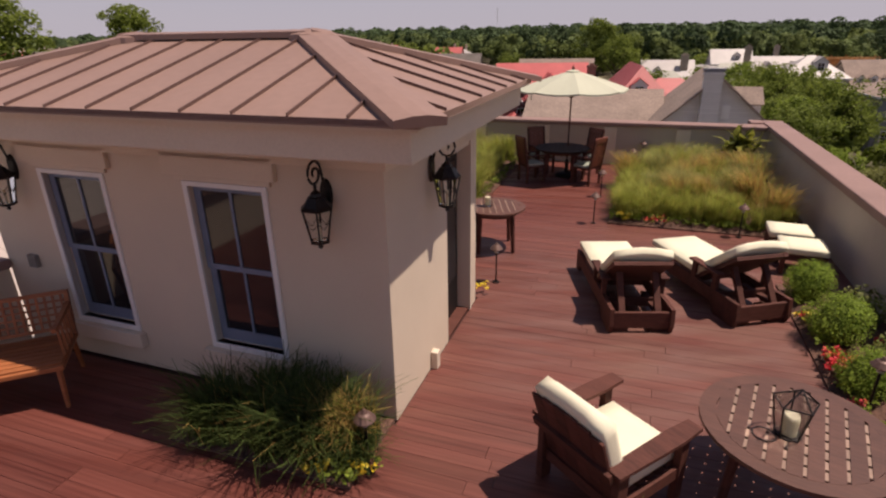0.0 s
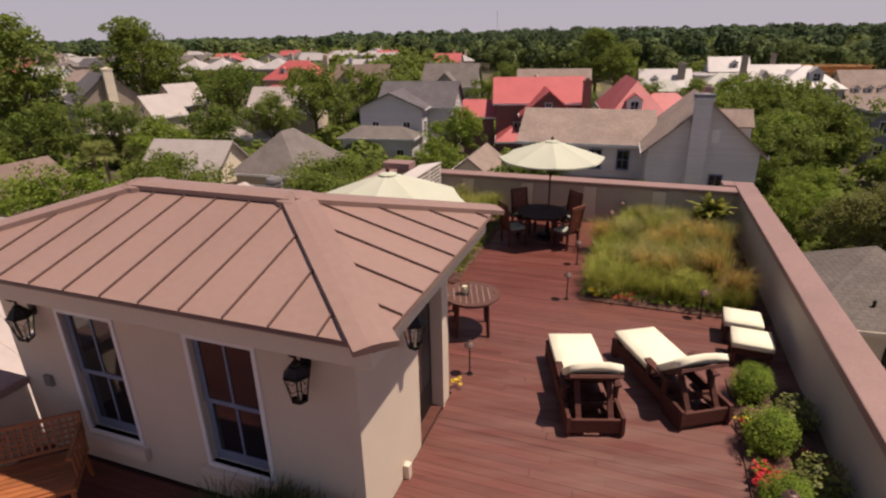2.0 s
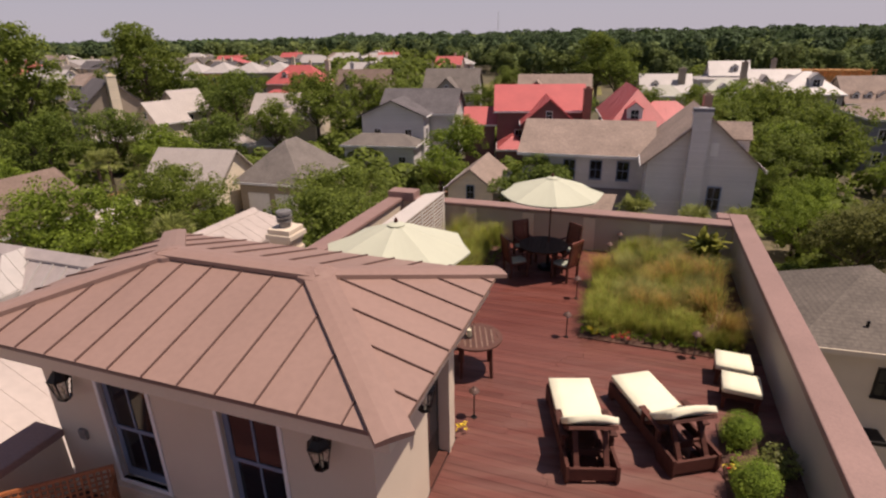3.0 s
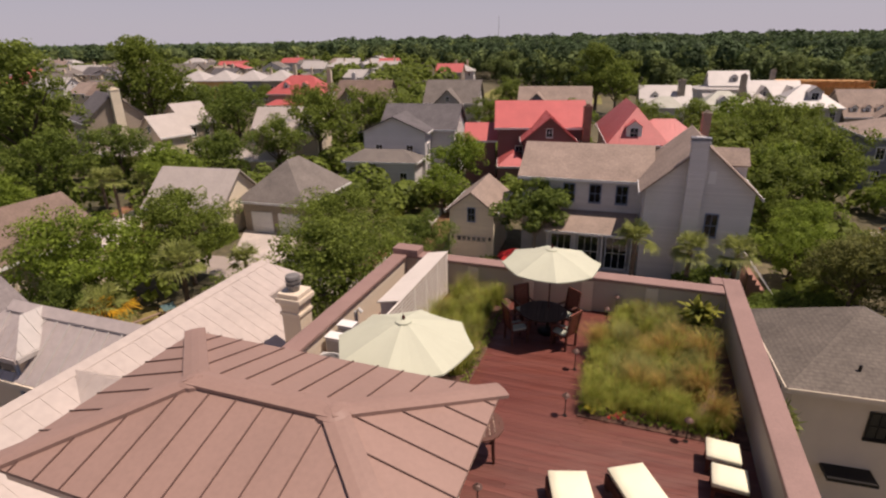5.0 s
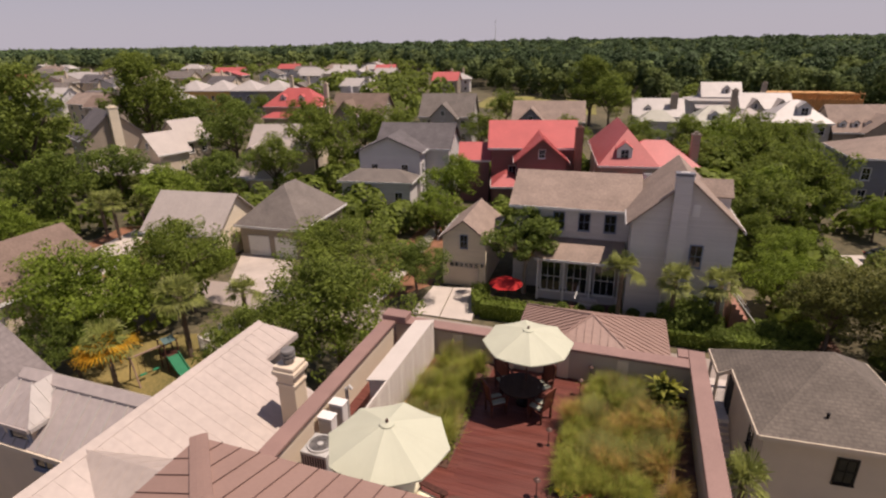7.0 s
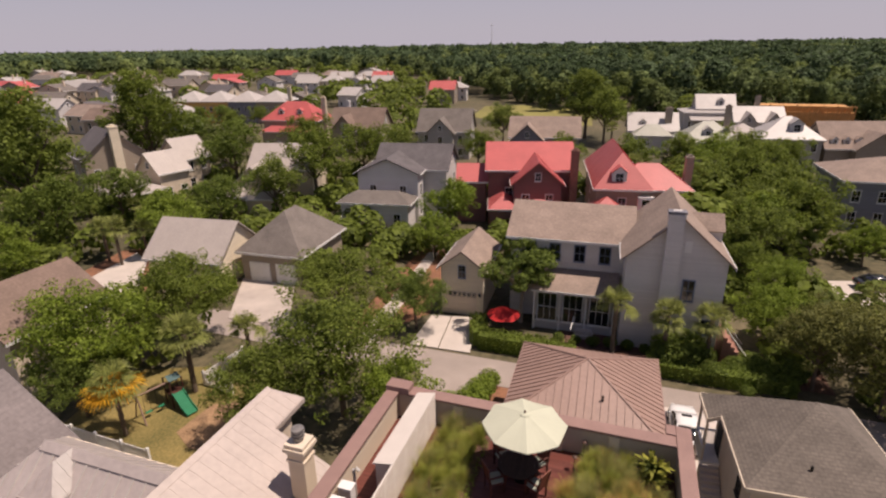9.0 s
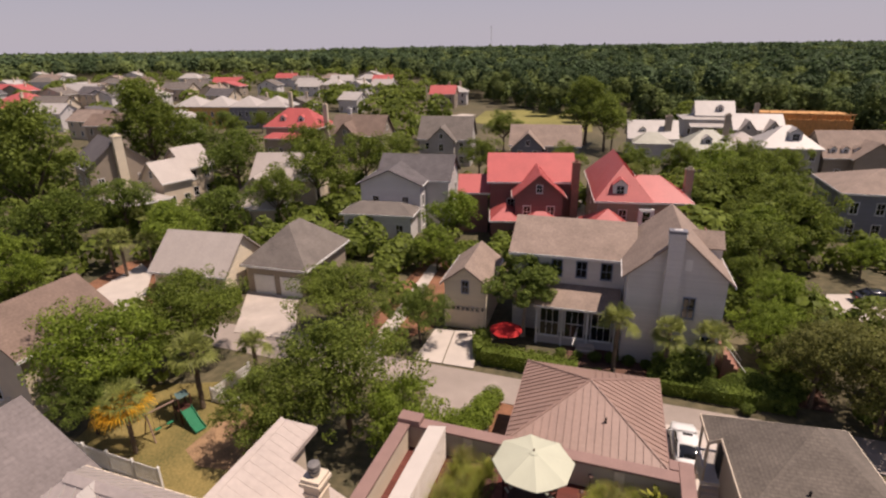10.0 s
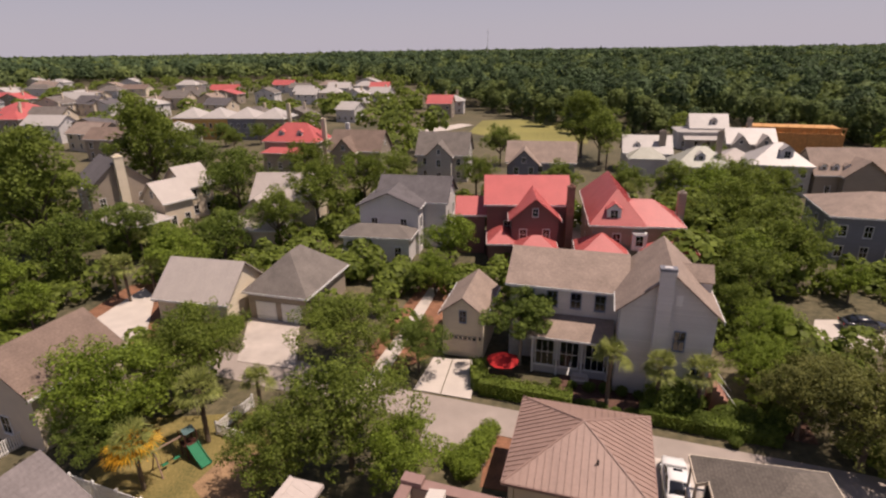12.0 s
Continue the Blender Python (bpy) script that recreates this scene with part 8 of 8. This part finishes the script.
kinds = {FOREST: [], FOREST_PINE: [], FOREST_LIGHT: []}
for near, far, step, rad, cards in ((190, 330, 7.0, 4.4, 150), (330, 600, 9.5, 5.6, 80), (600, 1000, 15.0, 9.0, 70), (1000, 1900, 28.0, 16.0, 26), (1900, 4200, 75.0, 44.0, 22)):
    n = int((far * 2) / step)
    for i in range(n):
        for j in range(n // 2):
            x, y = -far + (i + rng.random() * 0.9) * step, (j + rng.random() * 0.9) * step
            d = math.hypot(x, y)
            ang = math.degrees(math.atan2(x, y))
            edge = forest_edge(ang) + rng.normal() * 4
            if near <= d < far and abs(ang) < 50 and d > edge:
                mat = rng.choice((FOREST, FOREST, FOREST_PINE, FOREST_LIGHT))
                r = rad * rng.uniform(0.7, 1.3) * (0.8 if mat is FOREST_PINE else 1.0)
                top = (rng.uniform(19, 25) if mat is FOREST_PINE else rng.uniform(12, 20)) * (0.86 if d > 900 else 0.76 if d < 500 else 0.9)
                front = d < edge + 16
                if d > 800 and -14 < ang < 42:
                    top *= 1.28
                if front and d < 330:
                    for k in range(5):
                        q = rng.uniform(0.35, 1.0) if k else 1.0
                        kinds[mat].append((x + rng.normal() * r * 0.45, y + rng.normal() * r * 0.45, r * rng.uniform(0.42, 0.7), top * q, cards * 1.5, r * rng.uniform(0.9, 1.6)))
                else:
                    kinds[mat].append((x, y, r, top, cards * (1.6 if front else 1), top * 0.9 if front else min(top * 0.9, r * rng.uniform(1.7, 2.6))))
woods("woods", kinds[FOREST], "mixed green woods reaching to the horizon", FOREST, 31)
woods("woods", kinds[FOREST_PINE], "darker pines among the woods", FOREST_PINE, 34)
woods("woods", kinds[FOREST_LIGHT], "lighter broadleaved crowns among the woods", FOREST_LIGHT, 35)
spots = []
taken = [(f[0], f[1]) for f in FAR] + [(-85, 193), (-60, 145), (-26, 134), (-5, 128), (15, 120)]
tries = 0
while len(spots) < 330 and tries < 6000:
    tries += 1
    a, d = rng.uniform(-48, 6), rng.uniform(125, 640)
    x, y = d * math.sin(math.radians(a)), d * math.cos(math.radians(a))
    if d < forest_edge(a) and min(math.hypot(x - p, y - q + 9) for p, q in taken) > 15 and not (-9 < x < 45 and y > 126) and not (-112 < x < -30 and 118 < y < 188):
        h = rng.uniform(4.5, 9) if a < -18 else rng.uniform(6, 11)
        spots.append((x, y, rng.uniform(3.0, 5.5), h, 120, h * 0.95))
for i in range(130):
    a, d = rng.uniform(20, 48), rng.uniform(70, 205)
    x, y = d * math.sin(math.radians(a)), d * math.cos(math.radians(a))
    if not (33 < x < 105 and 92 < y < 180) and not (44 < x < 80 and 56 < y < 92):
        h = rng.uniform(5, 8)
        spots.append((x, y, rng.uniform(3.2, 5.0), h, 220, h * 0.95))
woods("town_trees", spots, "green street trees scattered through the town", LEAF, 32)

# undergrowth and small garden shrubs that fill the gaps between the houses
spots = []
keep_off = [(-30, 56, 8), (-21, 58, 7.5), (-38.5, 54, 9), (-20, 48, 6.5), (-8, 79, 9), (9, 80, 10), (-33, 88, 9), (-54, 92, 8), (-65, 92, 8), (23, 74, 9), (-36, 36, 9), (5, 46, 8), (-0.5, 50, 5), (16, 46, 9),
            (58, 80, 14), (-20, 30, 8), (-5, 55, 3), (-7, 46, 3), (42, 53, 8), (50, 45, 8)]
while len(spots) < 520:
    x, y = rng.uniform(-75, 62), rng.uniform(30, 104)
    if abs(math.degrees(math.atan2(x, y))) > 50 or any(math.hypot(x - a, y - b) < c for a, b, c in keep_off) or -20 < x < 24 and y < 47:
        continue
    h = rng.uniform(1.5, 4.2)
    spots.append((x, y, rng.uniform(1.0, 2.6), h, 140, h))
woods("shrubs", spots, "mixed green shrubs and undergrowth between the houses", LEAF, 33)

# ---- deck boards, one by one ----
deck = thing("floor_deck", FRAME.copy(), "reddish brown stained hardwood deck boards", "deck", "", "structure")
PITCH = 0.14
bm = bmesh.new()
box(bm, 0, 0.0014, -0.03, 1, PITCH - 0.0014, 0)
plank_mesh = bpy.data.meshes.new("plank")
bm.to_mesh(plank_mesh)
bm.free()
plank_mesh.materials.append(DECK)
rnd = random.Random(17)
v = -3.42
while v < BACK - 0.02:
    lo, hi = EDGE_L, EDGE_R - 0.005
    if v < 4.1:
        hi = 3.738
    elif v > 6.1:
        hi = 1.418 if v < 9.45 else 1.858
    spans = [(lo, hi)]
    if -0.07 < v < 2.5:
        spans = [(0.005, hi)]
    for a, b in spans:
        n = 3 if b - a > 7 else 2 if b - a > 3 else 1
        cuts = [a] + sorted(a + (b - a) * (k + rnd.uniform(-0.28, 0.28)) / n for k in range(1, n)) + [b]
        for p, q in zip(cuts, cuts[1:]):
            piece("plank", plank_mesh, deck, pose(p + 0.002, v, rnd.uniform(-0.0015, 0.001)) @ Matrix.Diagonal((q - p - 0.004, 1, 1, 1)))
    v += PITCH
bm = B((EDGE_L, -9.0, -0.03, EDGE_R, -3.425, 0.0))
part("rear_boards", bm, DECK, deck)
